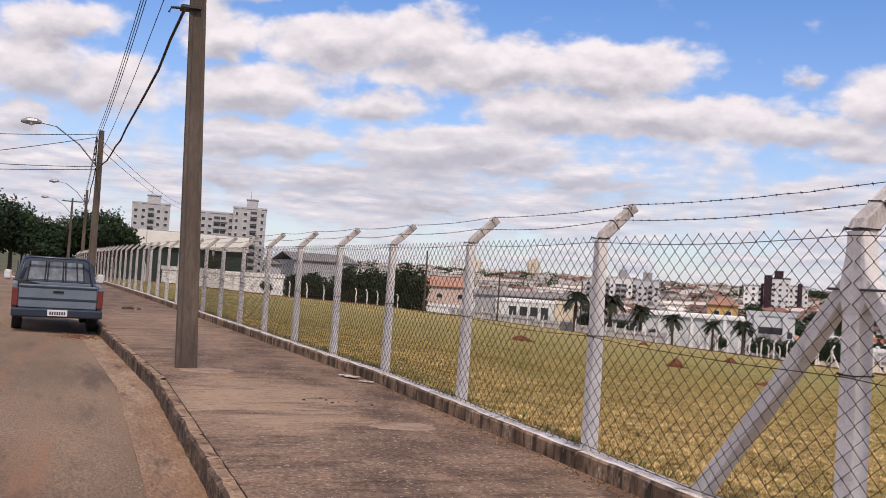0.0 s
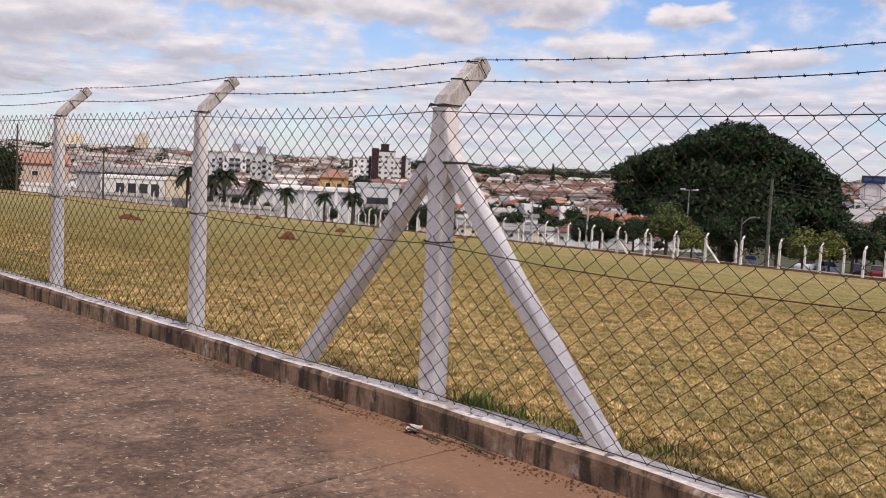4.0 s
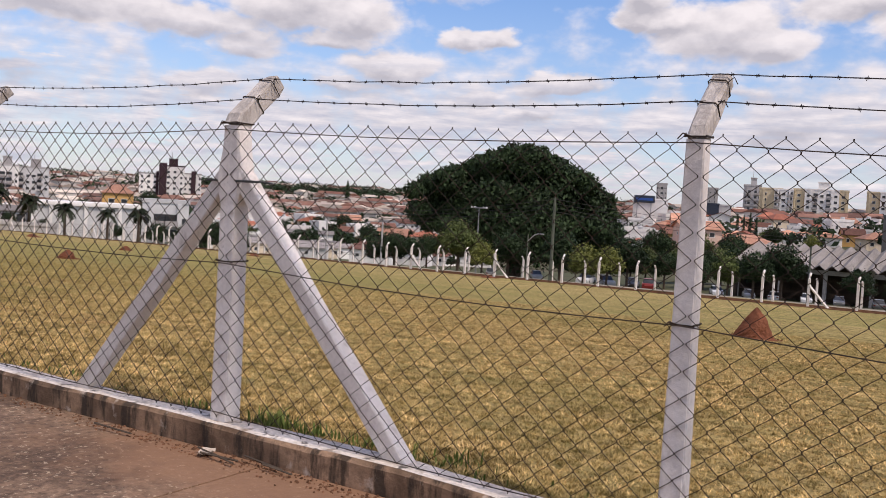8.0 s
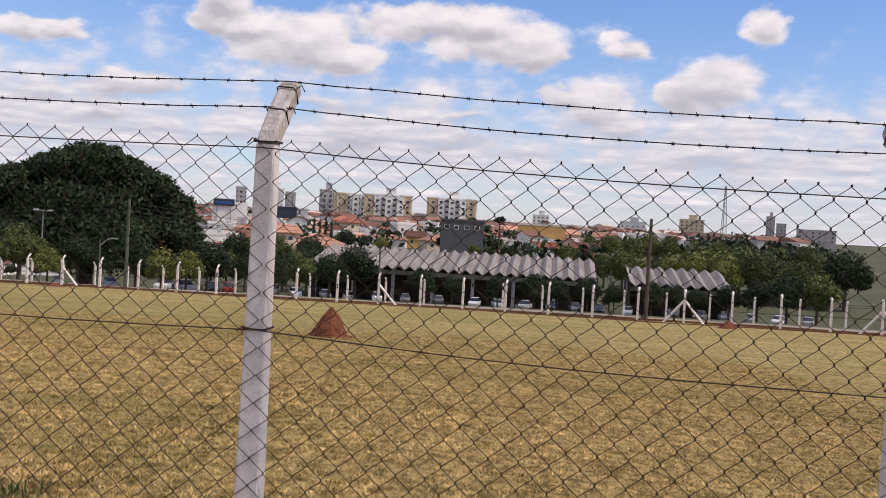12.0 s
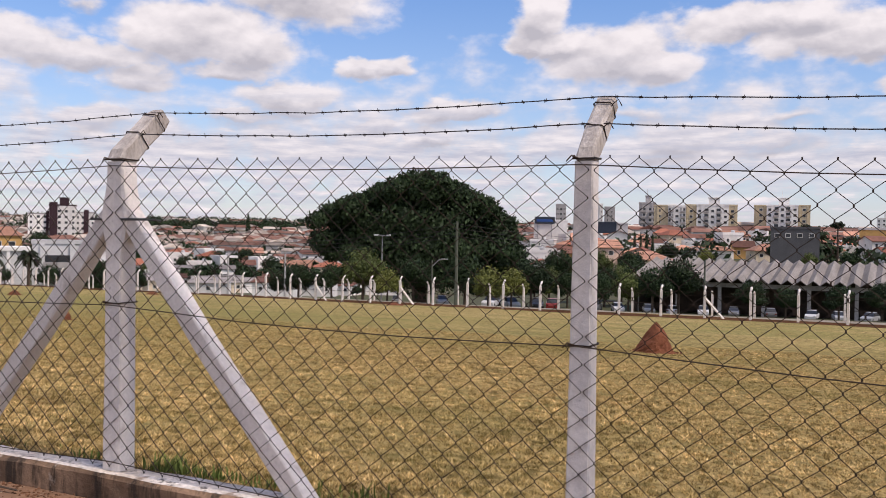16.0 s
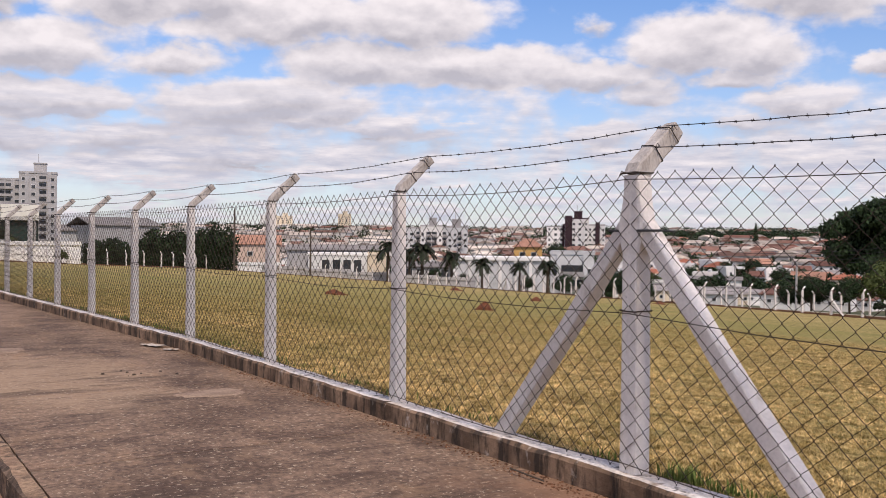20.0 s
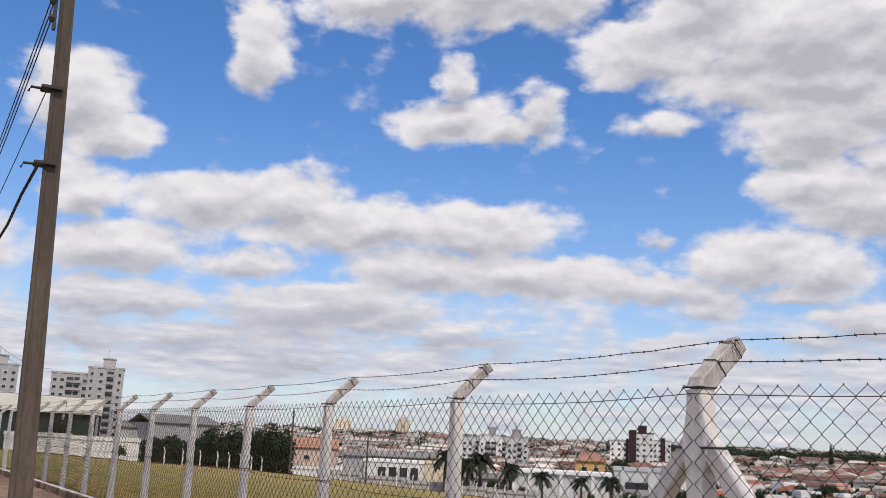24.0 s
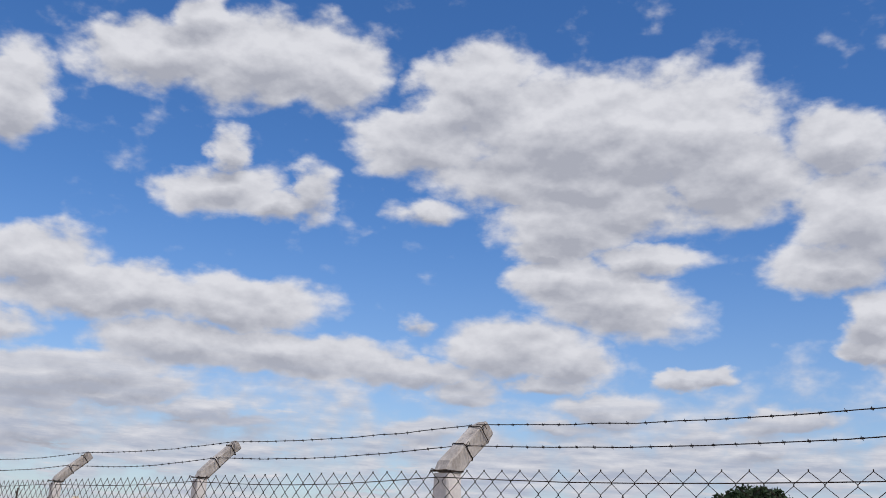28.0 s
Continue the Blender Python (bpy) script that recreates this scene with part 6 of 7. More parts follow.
# low walls, sheds and bushes at the valley's near edge
vr = random.Random(33)
for k in range(34):
    a = 44.6 + 15.4 * (k + vr.uniform(0.1, 0.9)) / 34
    d = vr.uniform(185, 255)
    x, y = at(a, d)
    if k % 3 == 2:
        copy_thing(garden, ground_pose(x, y, vr.uniform(0, 360), vr.uniform(0.5, 0.8)))
    else:
        w, h = vr.uniform(5, 9), vr.uniform(2.2, 3.2)
        low = thing("low_building", "low white outbuilding with a shallow sheet roof", "building", pose(x, y, land(x, y), 0, 0, -a + vr.uniform(-25, 25)))
        part("wall", MB().box((0, 0, h / 2 - 1), (w, 5, h + 2)).mesh("wall", M[vr.choice(("wall_white", "wall_white", "wall_cream", "wall_pale"))]), low)
        part("roof", roof_mesh(w, 5, 0.7, 0.35, vr.choice(("gable", "shed")), M[vr.choice(("roof_grey", "roof_brown", "roof_grey"))]), low, m=pose(0, 0, h))
        for u in (-0.3, 0.0, 0.3):
            part("window", WIN_S, low, m=pose(u * w, -2.52, h * 0.6))

# the rest of the town, too far to pick apart: walls and roofs in two meshes
M["far_wall"] = mat("far_town_walls", (0.80, 0.765, 0.72), (0.66, 0.61, 0.56), scale=0.01, fine=0.2, rough=0.9, bump=0, island=0.30)
M["far_roof"] = mat("far_town_roofs", (0.25, 0.112, 0.076), (0.17, 0.105, 0.082), scale=0.012, fine=0.2, rough=0.9, bump=0, island=0.40)
M["far_pale"] = mat("far_town_pale_roofs", (0.52, 0.455, 0.38), (0.34, 0.28, 0.235), scale=0.01, fine=0.2, rough=0.9, bump=0, island=0.5)


def far_house(g, x, y, z, w, d, h, rz, roof):
    g.box((x, y, z + h / 2 - 1), (w, d, h + 2), rz, mi=0)
    ca, sa = math.cos(rz), math.sin(rz)
    rise = 0.18 * d
    vs = [(-w / 2 - .5, -d / 2 - .5, h - .1), (w / 2 + .5, -d / 2 - .5, h - .1), (w / 2 + .5, d / 2 + .5, h - .1), (-w / 2 - .5, d / 2 + .5, h - .1), (-w / 2 - .2, 0, h + rise), (w / 2 + .2, 0, h + rise)]
    g.add([(x + a * ca - b * sa, y + a * sa + b * ca, z + c) for a, b, c in vs], [(0, 1, 5, 4), (2, 3, 4, 5), (1, 2, 5), (3, 0, 4), (3, 2, 1, 0)], roof)


g = MB()
fr = random.Random(4)
for d, a, x, y in SPOTS[300:]:
    far_house(g, x, y, land(x, y), fr.uniform(6, 10), fr.uniform(5.5, 8), fr.choice((3.2, 5.0, 6.0)), fr.choice((0.3, 1.87, 1.1, 2.6)) + fr.uniform(-.2, .2), 1 if fr.random() < 0.6 else 2)
for az0, az1, d0, d1, n, pale in ((13, 34, 420, 1800, 800, 0.85), (30, 60, 480, 1300, 900, 0.5), (56, 70, 540, 1200, 300, 0.3), (68, 104, 400, 1100, 360, 0.35)):
    for _ in range(n):
        d = d0 + (d1 - d0) * fr.random() ** 1.3
        x, y = at(fr.uniform(az0, az1), d)
        big_ = fr.random() < (0.12 if pale > 0.8 else 0.03)
        w = fr.uniform(16, 40) if big_ else fr.uniform(7, 11)
        far_house(g, x, y, land(x, y), w, fr.uniform(6, 10), fr.choice((3.4, 5, 6.4)) + (2 if big_ else 0), fr.uniform(0, 3.1), 2 if fr.random() < pale else 1)
# trees among the far houses, too many and too small to pick apart
tr = random.Random(15)
bl = []
for az0, az1, d0, d1, n in ((13, 34, 420, 2000, 330), (32, 70, 280, 1500, 700), (68, 104, 250, 1000, 330)):
    for _ in range(n):
        d = d0 + (d1 - d0) * tr.random() ** 1.2
        x, y = at(tr.uniform(az0, az1), d)
        s = tr.uniform(2.0, 4.2) * (1 + d / 1500)
        bl.append((x, y, land(x, y) + s * 0.55, s, s * 0.8))
for az0, az1, d, n, s0_ in ((19, 23.5, 1100, 26, 5.0), (43, 58, 760, 150, 6.4), (43, 51, 560, 40, 4.0), (85.5, 93, 460, 40, 3.4), (57, 70, 760, 60, 5.2), (93, 105, 330, 40, 3.8), (93, 105, 420, 40, 4.2)):
    for _ in range(n):
        x, y = at(tr.uniform(az0, az1), d + tr.uniform(-40, 40))
        s = s0_ * tr.uniform(0.6, 1.25)
        bl.append((x, y, land(x, y) + s * 0.6, s * 1.2, s * 0.75))
thing("distant_trees", "dark trees scattered among the far houses", "trees", kind="stuff", data=leaf_mesh("distant_trees", bl, 220000, 1.0, M["leaf_dark"], 9))
thing("distant_houses", "pale and red-roofed houses covering the far hillside", "houses", kind="stuff", data=g.mesh("distant_houses", M["far_wall"], M["far_roof"], M["far_pale"]))


# ---- apartment towers ----
BALC = MB().box((0, -0.6, 0), (2.6, 1.2, 0.15)).box((0, -1.15, 0.5), (2.6, 0.1, 0.9)).mesh("balcony", M["wall_grey"])
TWIN = window_mesh(1.6, 1.4)
# flat dark panel stands in for the shaded recess behind a balcony
DARK_RECESS = MB().box((0, 0, 0), (2.4, 0.12, 2.2)).mesh("loggia", M["window"])


def tower(label, az, d, z0, w, dp, h, wall, rz=0, stripe=None, cols=6, balcony=(), box=True, side=True, cap=None):
    x, y = at(az, d)
    ob = thing("apartment_building", label, "building", pose(x, y, z0, 0, 0, -az + rz))
    g = MB().box((0, dp / 2, h / 2 - 4), (w, dp, h + 8))
    for s in (-1, 1):
        g.box((s * w * 0.30, -0.25, h / 2), (w * 0.10, 0.5, h))
    part("wall", g.mesh("wall", M["wall_" + wall]), ob)
    r = MB().box((0, dp / 2, h + 0.35), (w + 0.4, dp + 0.4, 0.7))
    part("parapet", r.mesh("parapet", M["wall_" + (cap or wall)]), ob)
    if box:
        part("roof_house", MB().box((w * 0.05, dp / 2, h + 2.2), (w * 0.34, dp * 0.5, 3.6)).box((w * 0.05, dp / 2, h + 4.2), (w * 0.38, dp * 0.55, 0.4)).tube([(0, dp / 2, h + 4), (0, dp / 2, h + 8)], 0.1, 4).mesh("roof_house", M["wall_" + (cap or wall)]), ob)
    if stripe:
        for c, sw in stripe:
            part("pilaster", MB().box((c * w, -0.35, h / 2 + 0.6), (sw * w, 0.7, h + 2.4)).mesh("pilaster", M["trim"]), ob, "dark maroon vertical band")
    fl = int(h / 2.9)
    for i in range(fl):
        z = 1.7 + i * 2.9
        for c in range(cols):
            u = (c + 0.5) / cols - 0.5
            if stripe and any(abs(u - s0) < sw / 2 + 0.02 for s0, sw in stripe):
                continue
            if c in balcony:
                b = part("balcony", BALC, ob, m=pose(u * w, 0, z - 0.9))
                part("loggia", DARK_RECESS, ob, m=pose(u * w, -0.03, z + 0.2))
            else:
                part("window", TWIN, ob, m=pose(u * w, -0.05, z))
        if side:
            for c in range(2):
                part("window", TWIN, ob, m=pose(-w / 2 - 0.05, dp * (0.3 + 0.4 * c), z, 0, 0, -90))
    return ob


M["trim"] = mat("dark_maroon_render", (0.050, 0.026, 0.032), (0.038, 0.020, 0.025), scale=0.4, fine=5, rough=0.85, bump=0.1)
M["wall_trim"] = M["trim"]
M["wall_tan"] = mat("render_tan", (0.60, 0.51, 0.35), (0.54, 0.45, 0.31), scale=0.4, fine=5, rough=0.9, bump=0.1)
M["wall_concrete"] = mat("grey_render", (0.46, 0.445, 0.44), (0.38, 0.365, 0.36), scale=0.4, fine=5, rough=0.9, bump=0.1)
# beside the street
tower("grey apartment tower with a roof tank house", 4.95, 430, -2, 16, 14, 28.0, "concrete", cols=5, balcony=(2,))
tower("broad grey apartment block with balconies", 8.75, 400, -2, 14, 14, 24.6, "concrete", cols=5, balcony=(2, 3), box=False)
tower("tall grey apartment wing with a roof tank house", 10.62, 395, -2, 13.5, 14, 27.2, "concrete", cols=4, balcony=(2,))
# beyond the field
tower("white apartment block with dark maroon bands", 40.75, 520, -6, 13, 12, 14.5, "white", stripe=[(0.30, 0.28)], cols=4, box=False, cap="grey")
tower("white apartment block with dark maroon core", 41.85, 516, -6, 13, 12, 19.0, "white", stripe=[(-0.34, 0.3)], cols=4, box=True, cap="trim")
tower("white apartment wing with dark corner band", 42.95, 520, -6, 9, 12, 15.5, "white", stripe=[(0.05, 0.26)], cols=4, box=False, cap="grey")
tower("grey apartment block with a dark flat roof", 31.55, 470, -4, 11, 11, 10.5, "pale", cols=4, balcony=(0, 3), box=False, cap="grey")
tower("white apartment block with dark balconies behind palms", 32.95, 466, -4, 11, 11, 11.5, "white", cols=4, balcony=(1, 2), box=True, cap="grey")
tower("grey-white apartment block with roof boxes", 34.4, 470, -4, 13, 11, 11.0, "pale", cols=5, balcony=(0, 3), box=True, cap="grey")
tower("pale distant tower on the hillside", 27.6, 1300, 8, 18, 14, 26, "cream", cols=4, side=False)
tower("pale distant tower on the hillside", 24.0, 1300, 8, 22, 14, 22, "cream", cols=4, side=False)
tower("pale distant tower on the hillside", 23.0, 1350, 8, 20, 14, 24, "white", cols=4, side=False)
tower("tan apartment block with white balconies", 75.6, 500, 0, 8.5, 14, 19.8, "concrete", cols=2, balcony=(0, 1), box=True)
tower("tan and white apartment block", 76.6, 500, 0, 11.0, 14, 18.6, "tan", cols=2, box=False)
tower("white apartment block with open balconies", 77.3, 498, 0, 9.0, 14, 18.3, "white", cols=3, balcony=(0, 2), box=False)
tower("white apartment block with tan corners", 79.3, 500, 0, 16, 14, 19.0, "white", cols=5, balcony=(1, 3), box=True)
tower("tan rendered apartment wing beside white blocks", 78.1, 502, 0, 6.0, 14, 19.0, "tan", cols=1, box=False)
tower("tan rendered apartment wing beside white blocks", 80.4, 502, 0, 5.0, 14, 19.0, "tan", cols=1, box=False)
tower("white apartment block with balconies", 83.1, 500, 1, 15, 14, 18.0, "white", cols=5, balcony=(1, 3), box=True)
tower("tan rendered apartment wing beside white blocks", 81.95, 502, 1, 6.5, 14, 18.0, "tan", cols=1, box=False)
tower("tan rendered apartment wing beside white blocks", 84.25, 502, 1, 6.0, 14, 18.0, "tan", cols=1, box=False)
tower("grey office slab behind the store", 70.5, 560, 2, 6, 12, 18.5, "grey", cols=3, box=False)
tower("distant white tower behind the stores", 72.6, 640, 3, 9, 10, 21, "white", cols=3)
tower("distant grey tower behind the stores", 73.4, 640, 3, 7, 10, 19, "grey", cols=2, box=False)
tower("cream apartment block on the far ridge", 97.4, 800, 8, 20, 14, 15, "tan", cols=5, side=False)
tower("pale tower on the far ridge", 101.8, 900, 10, 7.5, 10, 22, "grey", cols=3, side=False)
tower("pale tower on the far ridge", 102.4, 900, 10, 8.5, 10, 16, "grey", cols=3, box=False, side=False)
tower("pale low blocks on the far ridge", 88.5, 800, 8, 14, 12, 12, "white", cols=4, side=False)
tower("pale low blocks on the far ridge", 94.0, 820, 8, 22, 12, 11, "pale", cols=5, side=False)
tower("dark office slab on the far ridge", 104.3, 700, 8, 26, 14, 9, "grey", cols=6, box=False, side=False)


# ---- larger buildings round the field ----
def block(name, label, az, d, z0, w, dp, h, wall, roof=None, rise=1.2, kind="gable", rz=0.0, wins=(), winz=1.6, big=False):
    x, y = at(az, d)
    ob = thing(name, label, "building", pose(x, y, z0, 0, 0, -az + rz))
    part("wall", MB().box((0, dp / 2, h / 2 - 1.5), (w, dp, h + 3)).mesh("wall", M["wall_" + wall] if isinstance(wall, str) else wall), ob)
    if roof:
        part("roof", roof_mesh(w, dp, rise, 0.4, kind, roof), ob, m=pose(0, dp / 2, h))
    else:
        p = MB().box((0, 0, h + 0.15), (w + 0.3, 0.3, 0.5)).box((0, dp, h + 0.15), (w + 0.3, 0.3, 0.5)).box((-w / 2, dp / 2, h + 0.15), (0.3, dp, 0.5)).box((w / 2, dp / 2, h + 0.15), (0.3, dp, 0.5)).box((0, dp / 2, h + 0.05), (w, dp, 0.1))
        part("parapet", p.mesh("parapet", M["wall_" + wall] if isinstance(wall, str) else wall), ob)
    for u in wins:
        part("window", BIGWIN if big else WIN, ob, m=pose(u * w, -0.05, winz))
    return ob


BIGWIN = window_mesh(1.6, 2.5)
M["green_shed"] = mat("dark_green_sheet", (0.022, 0.050, 0.042), (0.016, 0.036, 0.030), scale=0.5, fine=6, rough=0.7, bump=0.2, stretch=(3, 3, 0.2))
M["cream_sheet"] = mat("cream_sheet_metal", (0.72, 0.70, 0.63), (0.66, 0.64, 0.57), scale=0.2, fine=2, rough=0.6, bump=0.05, grain=0.05)
# warehouse at the end of the field
wx, wy = at(5.9, 150)
shed = thing("warehouse", "large warehouse with a cream fascia over dark green walls", "building", pose(wx, wy, -1.2, 0, 0, -5.9))
part("wall", MB().box((0, 12, 1.2), (25.0, 24, 7.0)).mesh("wall", M["green_shed"]), shed)
for k in range(5):
    part("fascia_panel", MB().bevel_box((-10.6 + 5.15 * k, -0.4, 6.0 - 0.05 * k), (5.10, 0.5, 2.35), 0.03).mesh("fascia_panel", M["cream_sheet"]), shed)
part("roof", roof_mesh(25.5, 24, 0.8, 0.3, "gable", M["asbestos"]), shed, m=pose(0, 12, 6.6))
for k in range(6):
    part("column", MB().box((-12 + 4.8 * k, -0.3, 1.5), (0.35, 0.35, 7)).mesh("column", M["wall_grey"]), shed)
block("boundary_wall", "low white boundary wall", 11.0, 132, land(*at(11, 132)) - 0.2, 8.6, 0.3, 2.6, "white")
block("boundary_wall", "low white boundary wall", 7.5, 134, land(*at(7.5, 134)) - 0.2, 8.0, 0.3, 2.4, "white")
block("grey_shed", "grey sheet-metal shed with a shallow gable", 15.2, 190, -6, 13.0, 20, 9.3, "concrete", M["asbestos"], 1.6, "gable", rz=16)
block("low_shed", "low grey-roofed shed beside the hedge", 12.9, 200, -5, 9, 10, 7.2, "pale", M["asbestos"], 1.2, "shed")
block("long_house", "long building with an orange tiled roof", 21.3, 212, -7, 19.0, 10, 6.8, "pink", M["roof_orange"], 1.9, "gable", wins=(-0.35, -0.1, 0.15, 0.4), winz=4.6)
block("garden_wall", "pale garden wall below the orange-roofed house", 22.6, 178, -7.2, 8.0, 0.3, 3.4, "white")
block("grey_wing", "grey corrugated wing beside the white pavilion", 24.85, 184, -8, 4.6, 9, 6.9, "concrete", M["asbestos"], 0.8, "gable")
block("white_pavilion", "white flat-roofed pavilion with four tall dark windows", 27.2, 178, -6.2, 11.2, 9, 4.3, "white", None, wins=(-0.20, -0.02, 0.16, 0.34), winz=2.2, big=True)
block("beige_wing", "beige flat wing beside the white pavilion", 29.6, 180, -7.4, 3.6, 9, 5.6, "cream")
block("pavilion_roof", "grey sheet roof behind the white pavilion", 27.4, 190, -7, 15, 8, 5.9, "grey", M["asbestos"], 0.9, "gable")
for k, (az, d) in enumerate(((24.0, 168), (26.6, 166), (29.2, 163), (31.8, 158), (34.2, 150))):
    block("boundary_wall", "low grey stained boundary wall behind the far fence", az, d, land(*at(az, d)) - 0.1, 7.9, 0.25, 1.25, "concrete", rz=-12)
# club building with arches
cx_, cy_ = at(37.2, 172)
club = thing("club_building", "long white club building with arched windows and pilasters", "building", pose(cx_, cy_, -9.5, 0, 0, -38.5))
part("wall", MB().box((0, 6, 2.4), (17.4, 12, 9.4)).mesh("wall", M["wall_pale"]), club)
part("cornice", MB().box((0, -0.1, 7.2), (18.0, 0.7, 0.45)).box((0, 6, 7.45), (17.8, 12.4, 0.3)).mesh("cornice", M["wall_white"]), club)
for k in range(7):
    part("pilaster", MB().box((-8.4 + 2.8 * k, -0.18, 3.0), (0.55, 0.36, 8.0)).mesh("pilaster", M["wall_white"]), club)
for k in range(6):
    u = -7.0 + 2.8 * k
    a = MB()
    pts = [(math.cos(math.pi * q / 10) * 0.85, math.sin(math.pi * q / 10) * 0.85 + 3.6) for q in range(11)] + [(-0.85, 1.0), (0.85, 1.0)]
    a.add([(u + px, -0.10, pz) for px, pz in pts] + [(u + px, 0.1, pz) for px, pz in pts], [tuple(range(13)), tuple(range(25, 12, -1))] + [(i, 13 + i, 13 + (i + 1) % 13, (i + 1) % 13) for i in range(13)])
    part("arched_window", a.mesh("arched_window", M["wall_grey"] if k in (0, 4) else M["wall_pale"]), club)
block("grey_annex", "grey low building with dark openings beside the club", 32.3, 176, -9.6, 11.5, 9, 5.6, "concrete", M["roof_grey"], 0.8, "gable", wins=(-.4, -.2, 0.0, .2, .4), winz=4.0, big=True)
for az, d, s in ((30.9, 170, 0.62), (33.2, 171, 0.55), (35.0, 168, 0.45), (38.9, 166, 0.5), (41.2, 168, 0.75), (42.6, 170, 0.8), (43.4, 168, 0.7)):
    copy_thing(TREES[0], ground_pose(*at(az, d), rz=az * 31, s=s))
tower("teal-glazed white building with open balconies", 41.6, 186, -9.5, 8.6, 9, 8.0, "pale", cols=4, balcony=(1, 2), box=False)
block("ochre_house", "ochre house behind the club building", 38.9, 215, -9, 6.5, 8, 8.8, "ochre", M["roof_orange"], 1.6, "hip", wins=(-.2, .2), winz=7)
block("white_annex", "white low building with a row of dark windows", 49.1, 252, -14.6, 16.0, 8, 6.0, "white", M["roof_grey"], 0.7, "gable", wins=(-.35, -.17, 0.0, .17, .35), winz=4.2)
block("office_block", "dark grey office block with white frames", 83.8, 250, -5, 11.6, 8, 9.6, "dark", None, wins=(-.36, -.14, .1, .34), winz=7.8)
block("blue_store", "white store with a dark blue sign band", 69.9, 350, -3, 12.5, 10, 10.5, "white")
bx2, by2 = at(69.7, 349.4)
sign = thing("sign_board", "dark blue sign board on the store roof", "sign", pose(bx2, by2, 6.6, 0, 0, -69.7))
part("panel", MB().bevel_box((-1.0, 0, 1.0), (7.5, 0.4, 2.6), 0.1).mesh("panel", M["car_dark"]), sign)
part("bar", MB().bevel_box((-1.0, -0.24, 0.9), (6.0, 0.1, 0.9), 0.03).mesh("bar", mat("sign_blue", (0.03, 0.09, 0.32), rough=0.5, bump=0)), sign)
for s in (-3.5, 1.5):
    part("leg", MB().tube([(s, 0.1, -6), (s, 0.1, 0)], 0.15, 6).mesh("leg", M["steel"]), sign)
block("grey_store", "grey store with a dark canopy", 73.2, 330, -2, 15, 10, 8.4, "pale", None, wins=(-.3, -.1, .1, .3), winz=5.6)
block("canopy", "flat dark canopy on the grey store", 73.0, 328, 5.6, 9.5, 6, 1.0, M["car_dark"])
block("yellow_hall", "long low hall with a yellow wall", 88.6, 330, 0, 17, 8, 5.4, "ochre", M["roof_grey"], 0.6, "gable")


# ---- hall with a folded fibre-cement roof ----
def folded_hall(label, x, y0, y1, eave, ridge, depth, seed):
    ob = thing("market_hall", label, "building", pose(0, 0, 0))
    g = MB()
    n = int((y1 - y0) / 0.68)
    for i in range(n + 1):
        y = y0 + (y1 - y0) * i / n
        up = 0.26 if i % 2 else -0.26
        for u in (0.0, 1.0):
            g.v.append((x + depth * u, y, eave + (ridge - eave) * u + up + (0.05 * noise.noise((y, seed, 0)))))
        for u in (0.0, 1.0):
            g.v.append((x + depth * u, y, eave + (ridge - eave) * u + up - 0.10))
    for i in range(n):
        a, b = i * 4, i * 4 + 4
        g.f += [(a, b, b + 1, a + 1), (a + 2, a + 3, b + 3, b + 2), (a, a + 2, b + 2, b), (a + 1, b + 1, b + 3, a + 3)]
    g.m = [0] * len(g.f)
    part("roof", g.mesh("roof", M["asbestos"]), ob, "folded grey fibre-cement roof sheets")
    zb = min(land(x, y0), land(x, y1)) - 1
    part("back_wall", MB().box((x + depth * 0.75, (y0 + y1) / 2, (zb + eave) / 2), (0.3, y1 - y0, eave - zb + 0.2)).mesh("back_wall", M["shade_wall"]), ob)
    for y in (y0, y1):
        part("end_wall", MB().box((x + depth * 0.42, y, (zb + eave) / 2), (depth * 0.7, 0.3, eave - zb + 0.4)).mesh("end_wall", M["shade_wall"]), ob)
    k = int((y1 - y0) / 5)
    for i in range(k + 1):
        yy = y0 + (y1 - y0) * i / k
        part("column", MB().box((x + 2.2, yy, (zb + eave) / 2), (0.4, 0.4, eave - zb)).mesh("column", M["wall_concrete"]), ob)
    part("beam", MB().box((x + 2.2, (y0 + y1) / 2, eave - 0.7), (0.35, y1 - y0, 0.5)).mesh("beam", M["wall_concrete"]), ob)
    return ob


folded_hall("long open market hall with a folded grey roof", 108.0, -9.0, 26.0, -3.3, -1.2, 12, 1)
folded_hall("open market hall with a paler folded roof", 105.0, -24.3, -12.6, -3.3, -1.6, 9, 2)


